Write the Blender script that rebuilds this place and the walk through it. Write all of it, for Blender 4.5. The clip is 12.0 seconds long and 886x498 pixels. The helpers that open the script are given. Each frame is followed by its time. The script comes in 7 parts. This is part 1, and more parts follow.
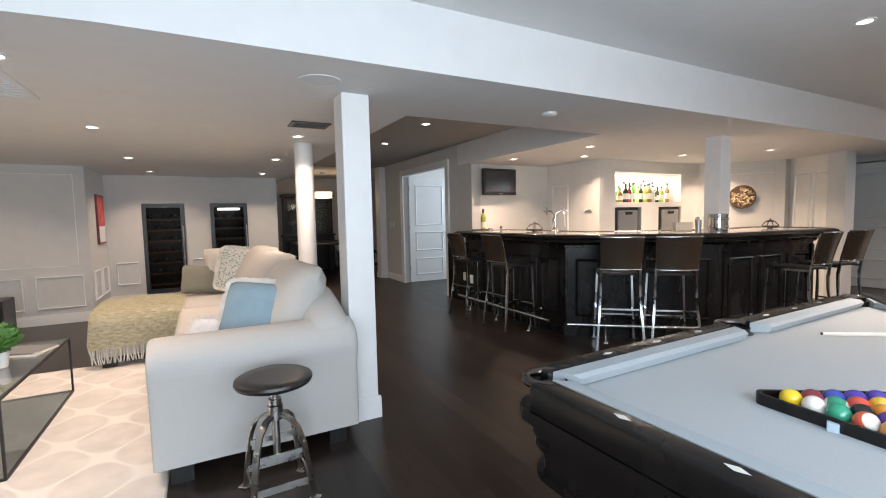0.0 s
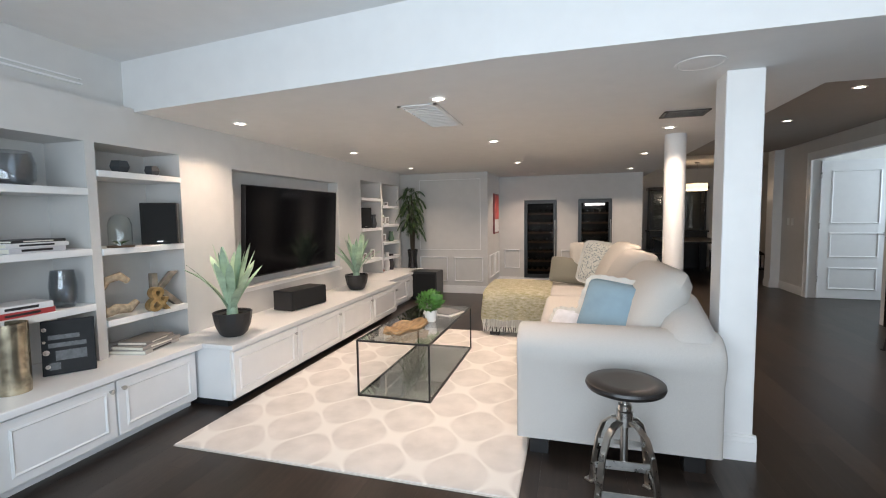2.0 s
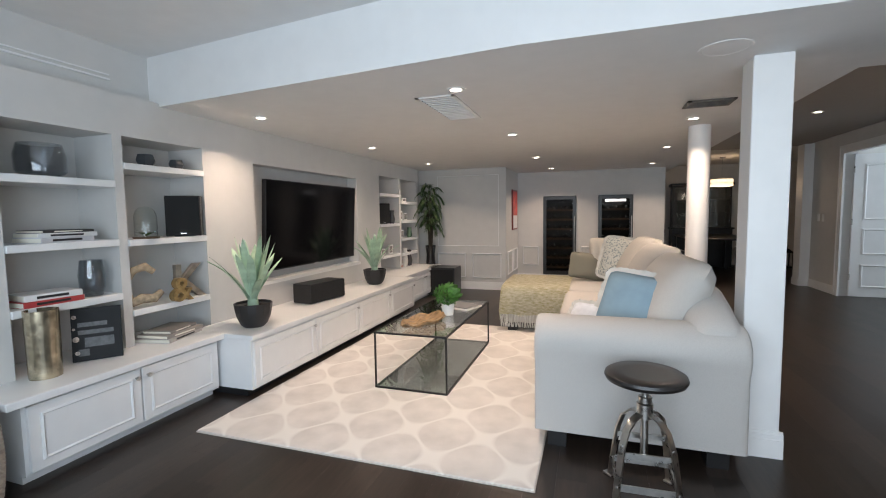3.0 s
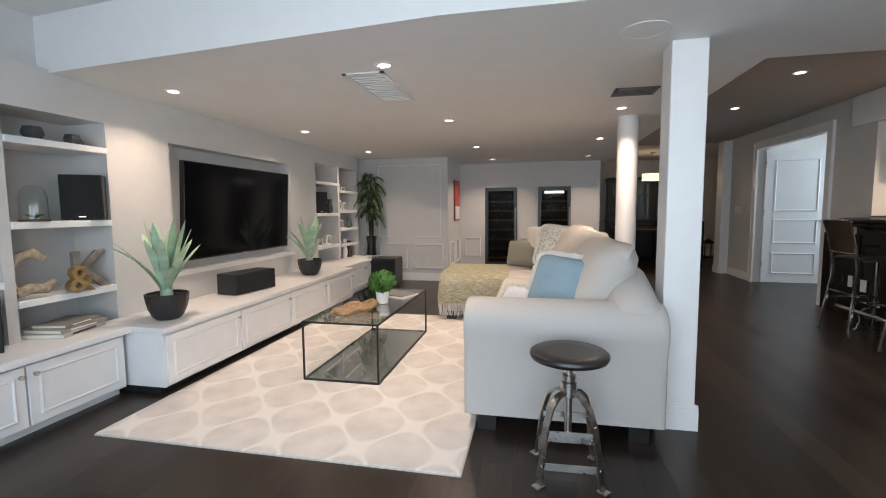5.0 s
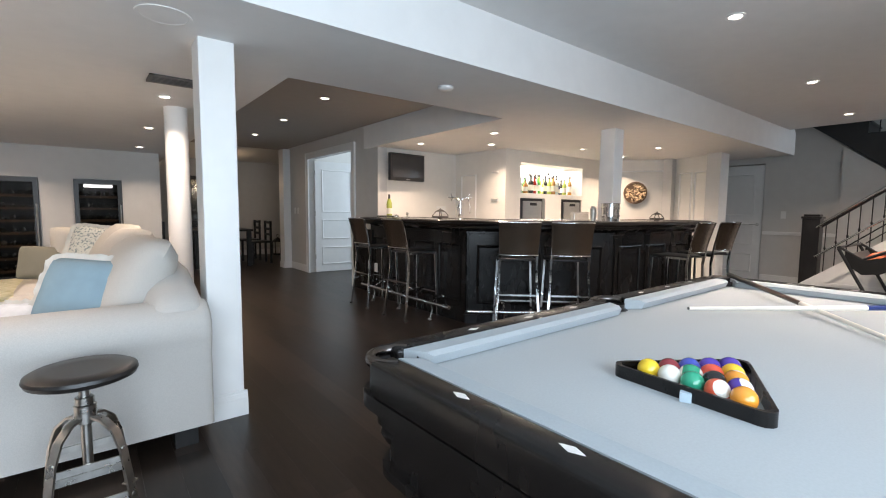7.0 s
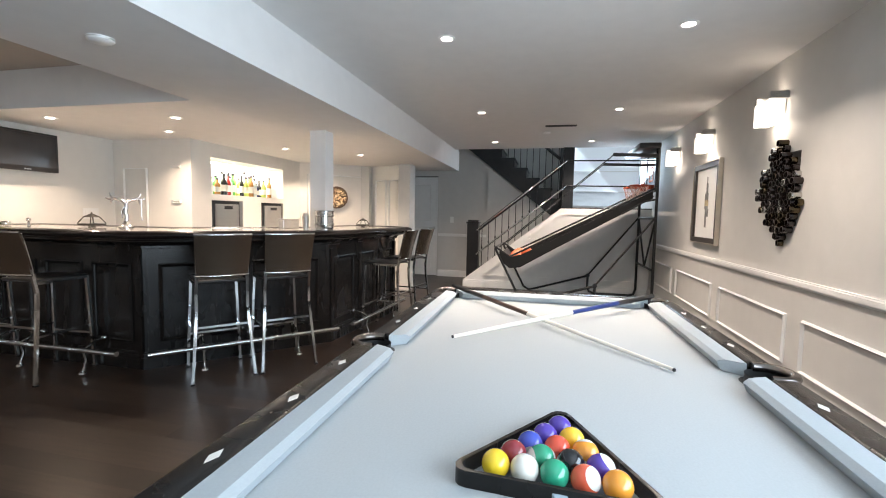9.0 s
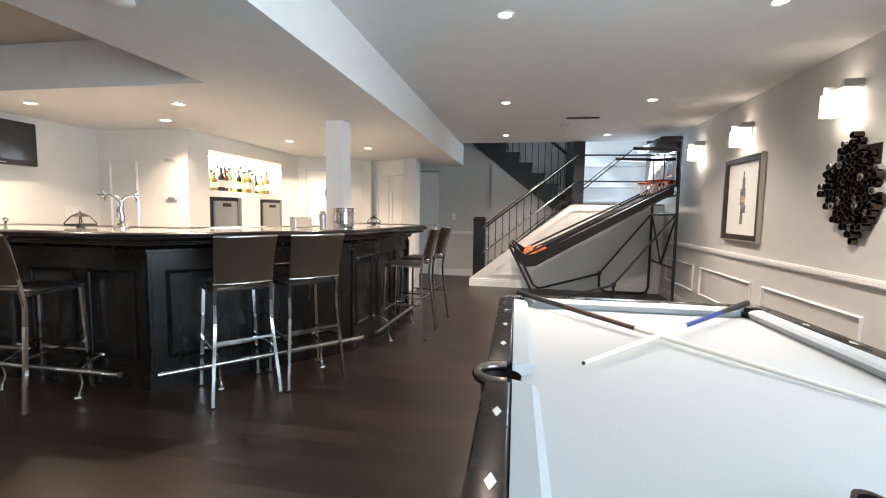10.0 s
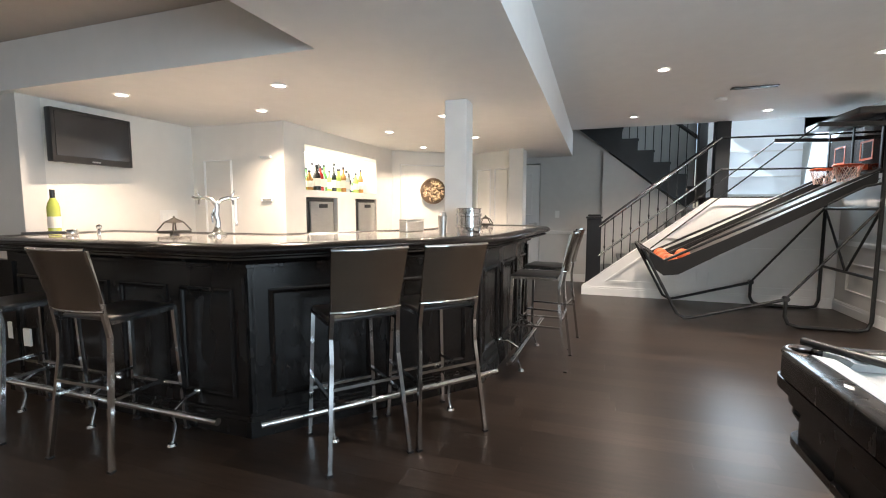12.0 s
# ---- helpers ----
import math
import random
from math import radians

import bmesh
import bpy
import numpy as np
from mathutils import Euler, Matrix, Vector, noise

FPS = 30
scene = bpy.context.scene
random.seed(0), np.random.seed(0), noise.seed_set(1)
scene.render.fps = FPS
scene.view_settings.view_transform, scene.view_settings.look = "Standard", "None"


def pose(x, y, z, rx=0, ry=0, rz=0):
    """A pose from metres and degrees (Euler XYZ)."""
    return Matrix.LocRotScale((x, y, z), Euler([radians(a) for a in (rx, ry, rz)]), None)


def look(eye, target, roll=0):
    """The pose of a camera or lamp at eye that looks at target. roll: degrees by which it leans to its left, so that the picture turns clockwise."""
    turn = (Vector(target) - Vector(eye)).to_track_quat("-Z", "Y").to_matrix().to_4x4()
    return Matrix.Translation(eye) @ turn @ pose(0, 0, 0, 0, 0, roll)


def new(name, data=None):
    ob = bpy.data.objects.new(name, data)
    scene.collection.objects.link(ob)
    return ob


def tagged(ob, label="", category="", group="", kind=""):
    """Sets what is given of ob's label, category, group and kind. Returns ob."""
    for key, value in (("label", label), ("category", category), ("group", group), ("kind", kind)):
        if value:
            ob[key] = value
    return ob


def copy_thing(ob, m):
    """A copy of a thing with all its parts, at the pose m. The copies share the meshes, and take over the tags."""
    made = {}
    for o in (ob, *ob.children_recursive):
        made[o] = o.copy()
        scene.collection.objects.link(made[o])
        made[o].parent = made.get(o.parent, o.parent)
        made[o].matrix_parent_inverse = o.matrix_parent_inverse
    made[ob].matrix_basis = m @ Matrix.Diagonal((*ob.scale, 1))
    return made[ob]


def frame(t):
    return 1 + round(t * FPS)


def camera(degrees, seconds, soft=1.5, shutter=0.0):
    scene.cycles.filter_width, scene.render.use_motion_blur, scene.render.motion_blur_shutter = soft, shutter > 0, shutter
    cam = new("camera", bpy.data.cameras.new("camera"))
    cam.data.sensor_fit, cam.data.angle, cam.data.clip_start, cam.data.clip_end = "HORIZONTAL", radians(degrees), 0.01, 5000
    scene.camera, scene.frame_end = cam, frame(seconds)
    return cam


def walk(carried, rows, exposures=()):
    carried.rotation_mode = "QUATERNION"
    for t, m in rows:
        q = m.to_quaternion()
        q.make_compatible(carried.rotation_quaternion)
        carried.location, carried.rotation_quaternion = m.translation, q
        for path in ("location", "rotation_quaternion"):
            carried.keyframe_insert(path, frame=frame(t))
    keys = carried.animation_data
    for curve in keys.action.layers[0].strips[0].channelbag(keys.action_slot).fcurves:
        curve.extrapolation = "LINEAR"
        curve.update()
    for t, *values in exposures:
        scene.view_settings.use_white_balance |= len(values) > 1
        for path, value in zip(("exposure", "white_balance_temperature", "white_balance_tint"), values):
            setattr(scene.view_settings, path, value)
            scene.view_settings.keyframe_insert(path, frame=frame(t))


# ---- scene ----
cam = camera(89.5, 12.0, soft=1.05)
PATH = [
    (0, (0.608, 0.41, 1.29), (1.552, 2.167, 1.145), -1.2),
    (0.5, (0.59, 0.422, 1.296), (1.134, 2.341, 1.15), -1.1),
    (1, (0.588, 0.431, 1.31), (0.685, 2.423, 1.165), -0.7),
    (1.5, (0.607, 0.447, 1.331), (0.289, 2.416, 1.182), -0.8),
    (2, (0.624, 0.45, 1.329), (0.073, 2.367, 1.18), -0.8),
    (2.5, (0.622, 0.448, 1.309), (-0.008, 2.341, 1.16), -0.8),
    (4.5, (0.693, 0.533, 1.222), (0.12, 2.441, 1.046), -0.6),
    (5, (0.715, 0.562, 1.203), (0.308, 2.512, 1.025), -0.5),
    (5.5, (0.74, 0.565, 1.179), (0.782, 2.556, 1.0), -0.2),
    (6, (0.782, 0.537, 1.166), (1.277, 2.467, 0.99), 0.1),
    (6.5, (0.844, 0.489, 1.159), (1.746, 2.267, 0.99), 0.2),
    (7, (0.91, 0.472, 1.166), (2.146, 2.035, 0.997), 0.5),
    (7.5, (1.02, 0.507, 1.189), (2.542, 1.793, 1.016), 0.8),
    (9.5, (1.274, 1.191, 1.244), (3.232, 1.547, 1.085), 1.0),
    (10, (1.406, 1.475, 1.246), (3.365, 1.828, 1.078), 0.9),
    (10.5, (1.528, 1.670, 1.253), (3.485, 2.035, 1.080), 0.7),
    (11, (1.689, 1.898, 1.242), (3.634, 2.324, 1.063), 0.5),
    (11.5, (1.845, 2.063, 1.246), (3.769, 2.578, 1.066), 0.4),
    (12, (2.071, 2.188, 1.262), (3.956, 2.832, 1.078), 0.0),
]
walk(cam, [(t, look(eye, target, roll)) for t, eye, target, roll in PATH],
     exposures=[(0.0, -0.19, 6850, 19), (1.5, -0.10, 6850, 18), (2.5, -0.37, 6800, 18), (4.5, -0.42, 6800, 19), (5.5, -0.26, 6800, 18), (6.1, 0.0, 6850, 18), (7.5, -0.13, 6600, 16), (9.5, 0.28, 6650, 15), (12.0, 0.38, 6500, 13)])

# ---- world, daylight, exposure ----
world = bpy.data.worlds.new("sky")
scene.world = world
world.use_nodes = True
_wn = world.node_tree
_sky = _wn.nodes.new("ShaderNodeTexSky")
_sky.sky_type, _sky.sun_disc, _sky.sun_elevation, _sky.sun_rotation = "NISHITA", False, radians(40), radians(200)
_wn.nodes["Background"].inputs["Strength"].default_value = 0.1
_wn.links.new(_sky.outputs[0], _wn.nodes["Background"].inputs["Color"])


def lamp(name, kind, m, energy, color, size=0.1, size_y=None, spread=180):
    data = bpy.data.lights.new(name, kind)
    data.energy, data.color = energy, color
    if kind == "AREA":
        data.shape = "RECTANGLE" if size_y else "DISK"
        data.size = size
        if size_y:
            data.size_y = size_y
        data.spread = radians(spread)
    ob = new(name, data)
    ob.matrix_world = m
    return ob


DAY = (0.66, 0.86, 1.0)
WARM = (1.0, 0.80, 0.60)
lamp("window_daylight", "AREA", pose(0.75, -0.74, 1.25, 90, 0, 0), 170, DAY, 3.7, 1.75)
lamp("landing_window_daylight", "AREA", look((10.02, 0.0, 2.3), (9.0, 0.35, 2.0)), 60, DAY, 1.2, 1.3)
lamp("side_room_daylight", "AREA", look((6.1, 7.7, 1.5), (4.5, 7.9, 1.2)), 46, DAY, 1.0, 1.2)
scene.view_settings.exposure = 0.0


# ---- materials ----
def material(name, color, rough=0.5, metal=0.0, scale=8.0, vary=0.06, bump=0.0, bump_scale=120.0, coat=0.0, stretch=(1, 1, 1), island=0.0, spec=0.5):
    m = bpy.data.materials.new(name)
    m.use_nodes = True
    nt = m.node_tree
    b = nt.nodes["Principled BSDF"]
    b.inputs["Roughness"].default_value = rough
    b.inputs["Metallic"].default_value = metal
    b.inputs["Coat Weight"].default_value = coat
    b.inputs["Coat Roughness"].default_value = 0.08
    b.inputs["Specular IOR Level"].default_value = spec
    tc = nt.nodes.new("ShaderNodeTexCoord")
    mp = nt.nodes.new("ShaderNodeMapping")
    mp.inputs["Scale"].default_value = stretch
    nt.links.new(tc.outputs["Object"], mp.inputs["Vector"])
    n1 = nt.nodes.new("ShaderNodeTexNoise")
    n1.inputs["Scale"].default_value, n1.inputs["Detail"].default_value = scale, 6
    nt.links.new(mp.outputs[0], n1.inputs["Vector"])
    ramp = nt.nodes.new("ShaderNodeValToRGB")
    lo = [max(0, c * (1 - vary)) for c in color]
    hi = [min(1, c * (1 + vary)) for c in color]
    ramp.color_ramp.elements[0].position, ramp.color_ramp.elements[1].position = 0.3, 0.7
    ramp.color_ramp.elements[0].color, ramp.color_ramp.elements[1].color = (*lo, 1), (*hi, 1)
    nt.links.new(n1.outputs["Fac"], ramp.inputs["Fac"])
    out = ramp.outputs[0]
    if island:
        info = nt.nodes.new("ShaderNodeObjectInfo")
        mul = nt.nodes.new("ShaderNodeMapRange")
        mul.inputs["To Min"].default_value, mul.inputs["To Max"].default_value = 1 - island, 1 + island
        nt.links.new(info.outputs["Random"], mul.inputs["Value"])
        mix = nt.nodes.new("ShaderNodeVectorMath")
        mix.operation = "SCALE"
        nt.links.new(out, mix.inputs[0])
        nt.links.new(mul.outputs[0], mix.inputs["Scale"])
        out = mix.outputs[0]
    nt.links.new(out, b.inputs["Base Color"])
    rr = nt.nodes.new("ShaderNodeMapRange")
    rr.inputs["To Min"].default_value, rr.inputs["To Max"].default_value = max(0.02, rough - min(0.06, rough * 0.12)), min(1, rough + min(0.06, rough * 0.12))
    nt.links.new(n1.outputs["Fac"], rr.inputs["Value"])
    nt.links.new(rr.outputs[0], b.inputs["Roughness"])
    if bump:
        n2 = nt.nodes.new("ShaderNodeTexNoise")
        n2.inputs["Scale"].default_value, n2.inputs["Detail"].default_value = bump_scale, 4
        nt.links.new(mp.outputs[0], n2.inputs["Vector"])
        bp = nt.nodes.new("ShaderNodeBump")
        bp.inputs["Strength"].default_value, bp.inputs["Distance"].default_value = bump, 0.004
        nt.links.new(n2.outputs["Fac"], bp.inputs["Height"])
        nt.links.new(bp.outputs[0], b.inputs["Normal"])
    return m


def glowing(name, color, strength):
    m = bpy.data.materials.new(name)
    m.use_nodes = True
    b = m.node_tree.nodes["Principled BSDF"]
    b.inputs["Base Color"].default_value = (0.8, 0.8, 0.8, 1)
    b.inputs["Emission Color"].default_value = (*color, 1)
    b.inputs["Emission Strength"].default_value = strength
    return m


def clear(name, color=(1, 1, 1), rough=0.0, ior=1.45):
    m = bpy.data.materials.new(name)
    m.use_nodes = True
    b = m.node_tree.nodes["Principled BSDF"]
    b.inputs["Base Color"].default_value = (*color, 1)
    b.inputs["Transmission Weight"].default_value = 1
    b.inputs["Roughness"].default_value = rough
    b.inputs["IOR"].default_value = ior
    return m


def thin_glass(name, color=(1, 1, 1), gloss=0.12, rough=0.02):
    """A pane: see-through with a clear reflection."""
    m = bpy.data.materials.new(name)
    m.use_nodes = True
    nt = m.node_tree
    t, g, mix = nt.nodes.new("ShaderNodeBsdfTransparent"), nt.nodes.new("ShaderNodeBsdfGlossy"), nt.nodes.new("ShaderNodeMixShader")
    t.inputs[0].default_value = (*color, 1)
    g.inputs["Roughness"].default_value = rough
    fr = nt.nodes.new("ShaderNodeLayerWeight")
    fr.inputs[0].default_value = 0.5
    pw = nt.nodes.new("ShaderNodeMath")
    pw.operation = "POWER"
    pw.inputs[1].default_value = 4.0
    nt.links.new(fr.outputs["Facing"], pw.inputs[0])
    ad = nt.nodes.new("ShaderNodeMath")
    ad.inputs[1].default_value = max(0.001, 0.015 + gloss * 0.15)
    ad.use_clamp = True
    nt.links.new(pw.outputs[0], ad.inputs[0])
    nt.links.new(ad.outputs[0], mix.inputs[0])
    nt.links.new(t.outputs[0], mix.inputs[1])
    nt.links.new(g.outputs[0], mix.inputs[2])
    nt.links.new(mix.outputs[0], nt.nodes["Material Output"].inputs[0])
    return m


M_WALL = material("greige_wall_paint", (0.60, 0.59, 0.57), 0.6, vary=0.025, bump=0.05, bump_scale=260)
M_BAR_WALL = material("off_white_wall_paint", (0.74, 0.72, 0.68), 0.55, vary=0.02, bump=0.04, bump_scale=260)
M_CEIL = material("ceiling_paint", (0.74, 0.735, 0.725), 0.8, vary=0.02, bump=0.08, bump_scale=300)
M_TRIM = material("white_trim_paint", (0.80, 0.80, 0.79), 0.35, vary=0.02)
M_CAB = material("white_cabinet_paint", (0.78, 0.78, 0.775), 0.38, vary=0.02)
M_FLOOR = material("espresso_floor_wood", (0.026, 0.0175, 0.0132), 0.33, scale=5, vary=0.30, bump=0.03, bump_scale=60, stretch=(9.0, 1.0, 1), island=0.38, spec=0.38)
M_GAP = material("floor_joint", (0.025, 0.017, 0.0130), 0.30)
M_DARKWOOD = material("espresso_bar_wood", (0.010, 0.0085, 0.008), 0.27, scale=3, vary=0.12, stretch=(2, 2, 0.6), spec=0.32)
M_STAIRWOOD = material("black_stair_wood", (0.012, 0.011, 0.011), 0.35, scale=6, vary=0.3)
M_CHROME = material("polished_chrome", (0.64, 0.64, 0.635), 0.12, 1.0, vary=0.03)
M_STEEL = material("brushed_steel", (0.55, 0.55, 0.54), 0.3, 1.0, scale=30, vary=0.12, stretch=(1, 1, 12))
M_PEWTER = material("worn_pewter_metal", (0.50, 0.48, 0.45), 0.28, 1.0, scale=18, vary=0.2)
M_BLACKMETAL = material("black_powder_coat", (0.012, 0.012, 0.012), 0.42, vary=0.15)
M_BLACKPLASTIC = material("black_plastic", (0.015, 0.015, 0.016), 0.35, vary=0.15)
M_SCREEN = material("dark_screen_glass", (0.004, 0.004, 0.005), 0.12, vary=0.1, spec=0.22)
M_FELT = material("grey_pool_cloth", (0.43, 0.455, 0.465), 0.9, scale=180, vary=0.03, bump=0.1, bump_scale=700, spec=0.1)
M_CUSHION = material("blue_grey_cushion_cloth", (0.38, 0.415, 0.435), 0.9, scale=180, vary=0.03, bump=0.1, bump_scale=700, spec=0.1)
M_SOFA = material("light_grey_linen", (0.52, 0.495, 0.465), 0.92, scale=220, vary=0.06, bump=0.25, bump_scale=550, spec=0.15)
M_CUSH_BACK = material("warm_grey_linen", (0.50, 0.475, 0.44), 0.92, scale=220, vary=0.06, bump=0.25, bump_scale=550, spec=0.15)
M_TEAL = material("dusty_blue_velvet", (0.21, 0.325, 0.40), 0.85, scale=9, vary=0.08, bump=0.2, bump_scale=500)
M_OLIVE = material("olive_grey_cloth", (0.23, 0.215, 0.17), 0.9, scale=150, vary=0.1, bump=0.3, bump_scale=500)
M_BLACKPOT = material("black_ceramic", (0.02, 0.02, 0.021), 0.4, vary=0.15)
M_GREYGLASS = thin_glass("smoky_glass", (0.74, 0.76, 0.78), 0.4)
M_GLASS = thin_glass("clear_glass", (0.93, 0.96, 0.95), 0.3)
M_WHITE = material("white_ceramic", (0.82, 0.82, 0.80), 0.3, vary=0.02)
M_PIPE = glowing("downlight_lens", (1.0, 0.90, 0.78), 28)


# ---- mesh builders ----
def box(bm, x0, x1, y0, y1, z0, z1, bevel=0.0, seg=2, m=None):
    vs = [bm.verts.new(v) for v in ((x0, y0, z0), (x1, y0, z0), (x1, y1, z0), (x0, y1, z0), (x0, y0, z1), (x1, y0, z1), (x1, y1, z1), (x0, y1, z1))]
    fs = [bm.faces.new([vs[i] for i in f]) for f in ((3, 2, 1, 0), (4, 5, 6, 7), (0, 1, 5, 4), (1, 2, 6, 5), (2, 3, 7, 6), (3, 0, 4, 7))]
    if bevel:
        es = list({e for f in fs for e in f.edges})
        r = bmesh.ops.bevel(bm, geom=es, offset=bevel, segments=seg, affect="EDGES", profile=0.5)
        vs = list({v for f in r["faces"] for v in f.verts} | {v for v in vs if v.is_valid})
    if m is not None:
        bmesh.ops.transform(bm, matrix=m, verts=vs)
    return bm


def prism(bm, poly, z0, z1, m=None):
    """An upright solid over a polygon given anticlockwise in plan."""
    a = [bm.verts.new((x, y, z0)) for x, y in poly]
    b = [bm.verts.new((x, y, z1)) for x, y in poly]
    bm.faces.new(a[::-1]), bm.faces.new(b)
    n = len(poly)
    for i in range(n):
        bm.faces.new((a[i], a[(i + 1) % n], b[(i + 1) % n], b[i]))
    if m is not None:
        bmesh.ops.transform(bm, matrix=m, verts=a + b)
    return bm


def tube(bm, pts, r, seg=10, closed=False, square=False, taper=None):
    """A pipe of radius r along points; square: a flat bar's section."""
    pts = [Vector(p) for p in pts]
    n = len(pts)
    rings, up = [], None
    for i, p in enumerate(pts):
        if closed:
            d = (pts[(i + 1) % n] - pts[i - 1]).normalized()
        else:
            d = (pts[min(i + 1, n - 1)] - pts[max(i - 1, 0)]).normalized()
        if up is None:
            up = Vector((0, 0, 1)) if abs(d.z) < 0.9 else Vector((0, 1, 0))
        side = d.cross(up).normalized()
        up = side.cross(d).normalized()
        rr = r if taper is None else r * taper[i]
        ring = []
        for k in range(seg):
            a = 2 * math.pi * (k + (0.5 if square else 0)) / seg
            ring.append(bm.verts.new(p + side * math.cos(a) * rr + up * math.sin(a) * rr))
        rings.append(ring)
    m = n if closed else n - 1
    for i in range(m):
        a, b = rings[i], rings[(i + 1) % n]
        for k in range(seg):
            bm.faces.new((a[k], a[(k + 1) % seg], b[(k + 1) % seg], b[k]))
    if not closed:
        bm.faces.new(rings[0][::-1]), bm.faces.new(rings[-1])
    return bm


def lathe(bm, prof, seg=24, c=(0, 0, 0), m=None):
    """A turned shape from (radius, height) pairs; open ends where the radius is not 0."""
    rings, made = [], []
    for r, z in prof:
        if r < 1e-6:
            v = bm.verts.new((c[0], c[1], c[2] + z))
            rings.append([v] * seg)
            made.append(v)
        else:
            ring = [bm.verts.new((c[0] + r * math.cos(2 * math.pi * k / seg), c[1] + r * math.sin(2 * math.pi * k / seg), c[2] + z)) for k in range(seg)]
            rings.append(ring)
            made += ring
    for a, b in zip(rings, rings[1:]):
        for k in range(seg):
            vs = list(dict.fromkeys((a[k], a[(k + 1) % seg], b[(k + 1) % seg], b[k])))
            if len(vs) > 2:
                bm.faces.new(vs)
    if m is not None:
        bmesh.ops.transform(bm, matrix=m, verts=made)
    return bm


def arc(c, r, a0, a1, n, plane="xz"):
    out = []
    for i in range(n + 1):
        a = radians(a0 + (a1 - a0) * i / n)
        u, v = r * math.cos(a), r * math.sin(a)
        out.append((c[0] + u, c[1], c[2] + v) if plane == "xz" else ((c[0], c[1] + u, c[2] + v) if plane == "yz" else (c[0] + u, c[1] + v, c[2])))
    return out


def puff(bm, w, d, h, m=None, n=10, crown=0.5, edge=0.18):
    """A stuffed cushion w x d, h thick at the middle, thin at the seam."""
    grid = []
    for s in (1, -1):
        g = []
        for i in range(n + 1):
            row = []
            for j in range(n + 1):
                u, v = 2 * i / n - 1, 2 * j / n - 1
                k = ((1 - abs(u) ** 2.6) * (1 - abs(v) ** 2.6)) ** crown
                pin = 1 - 0.05 * (1 - abs(u) ** 2) * (abs(v) ** 4) - 0.0
                pin2 = 1 - 0.05 * (1 - abs(v) ** 2) * (abs(u) ** 4)
                cut = 1 - 0.085 * (u * v) ** 4
                row.append(bm.verts.new((u * w / 2 * pin2 * cut, v * d / 2 * pin * cut, s * h / 2 * (edge * 0.0 + k) + 0.006 * noise.noise((u * 3, v * 3, s * 7 + w * 9)))))
            g.append(row)
        for i in range(n):
            for j in range(n):
                q = (g[i][j], g[i + 1][j], g[i + 1][j + 1], g[i][j + 1])
                bm.faces.new(q if s > 0 else q[::-1])
        grid += [v for row in g for v in row]
    bmesh.ops.remove_doubles(bm, verts=grid, dist=0.0125)
    if m is not None:
        bmesh.ops.transform(bm, matrix=m, verts=[v for v in grid if v.is_valid])
    return bm


def part(name, bm, mat, parent=None, label="", smooth=None):
    me = bpy.data.meshes.new(name)
    bmesh.ops.recalc_face_normals(bm, faces=bm.faces)
    bm.to_mesh(me)
    bm.free()
    me.materials.append(mat)
    if smooth is not None:
        me.polygons.foreach_set("use_smooth", [True] * len(me.polygons))
        me.set_sharp_from_angle(angle=radians(smooth))
    ob = new(name, me)
    ob.parent = parent
    if label:
        tagged(ob, label)
    return ob


def thing(name, label, category, at=None, group="", kind=""):
    ob = new(name)
    ob.empty_display_size = 0.1
    if at is not None:
        ob.matrix_world = at
    return tagged(ob, label, category, group, kind)


def structure(name, bm, mat, label="", smooth=None):
    ob = part(name, bm, mat, None, label, smooth)
    return tagged(ob, kind="structure")


def B(*a, **k):
    return box(bmesh.new(), *a, **k)


# ---- the large structure ----
ZU, ZL, ZR = 2.39, 2.05, 2.37      # upper, lower and recessed ceilings
SOFF = 2.57                         # front of the dropped ceiling
TVX, RIGHT, STAIR = -2.2, -0.66, 8.87

structure("floor", B(-3.2, 13, -3.0, 14.0, -0.12, -0.004), M_GAP, "dark joints under the plank floor")
BEND, SKEW = 0.3, 2.875               # west of BEND the bulkhead runs askew, to y = SKEW at x = -2.6
structure("ceiling", prism(bmesh.new(), [(-2.6, -0.9), (8.97, -0.9), (8.97, SOFF), (BEND, SOFF), (-2.6, SKEW)], ZU, ZU + 0.1), M_CEIL, "flat painted ceiling over the games area")
bm = bmesh.new()
prism(bm, [(-2.6, SKEW), (BEND, SOFF), (2.0, SOFF), (2.0, 14), (-2.6, 14)], ZL, ZR + 0.25)
box(bm, 2.0, 4.05, SOFF, 3.54, ZL, ZR + 0.25)
box(bm, 4.05, 9.3, SOFF, 6.3, ZL, ZR + 0.25)
box(bm, 2.0, 4.05, 3.54, 14, ZR, ZR + 0.25)
box(bm, 4.05, 13, 6.3, 14, ZR, ZR + 0.25)
structure("ceiling_dropped", bm, M_CEIL, "dropped painted ceiling with a raised tray by the bar")
# thin panel under the tray, in a darker taupe than the other ceilings
structure("ceiling_tray", B(2.0, 4.05, 3.54, 9.7, ZR - 0.008, ZR - 0.001), material("taupe_tray", (0.36, 0.33, 0.30), 0.7, vary=0.03), "taupe tray ceiling beside the bar, darker than the ceiling around it")
structure("trim_beam_face", prism(bmesh.new(), [(-2.6, SKEW - 0.012), (BEND, SOFF - 0.012), (9.3, SOFF - 0.012), (9.3, SOFF - 0.001), (BEND, SOFF - 0.001), (-2.6, SKEW - 0.001)], ZL - 0.001, ZU), M_CEIL, "painted face of the long bulkhead")

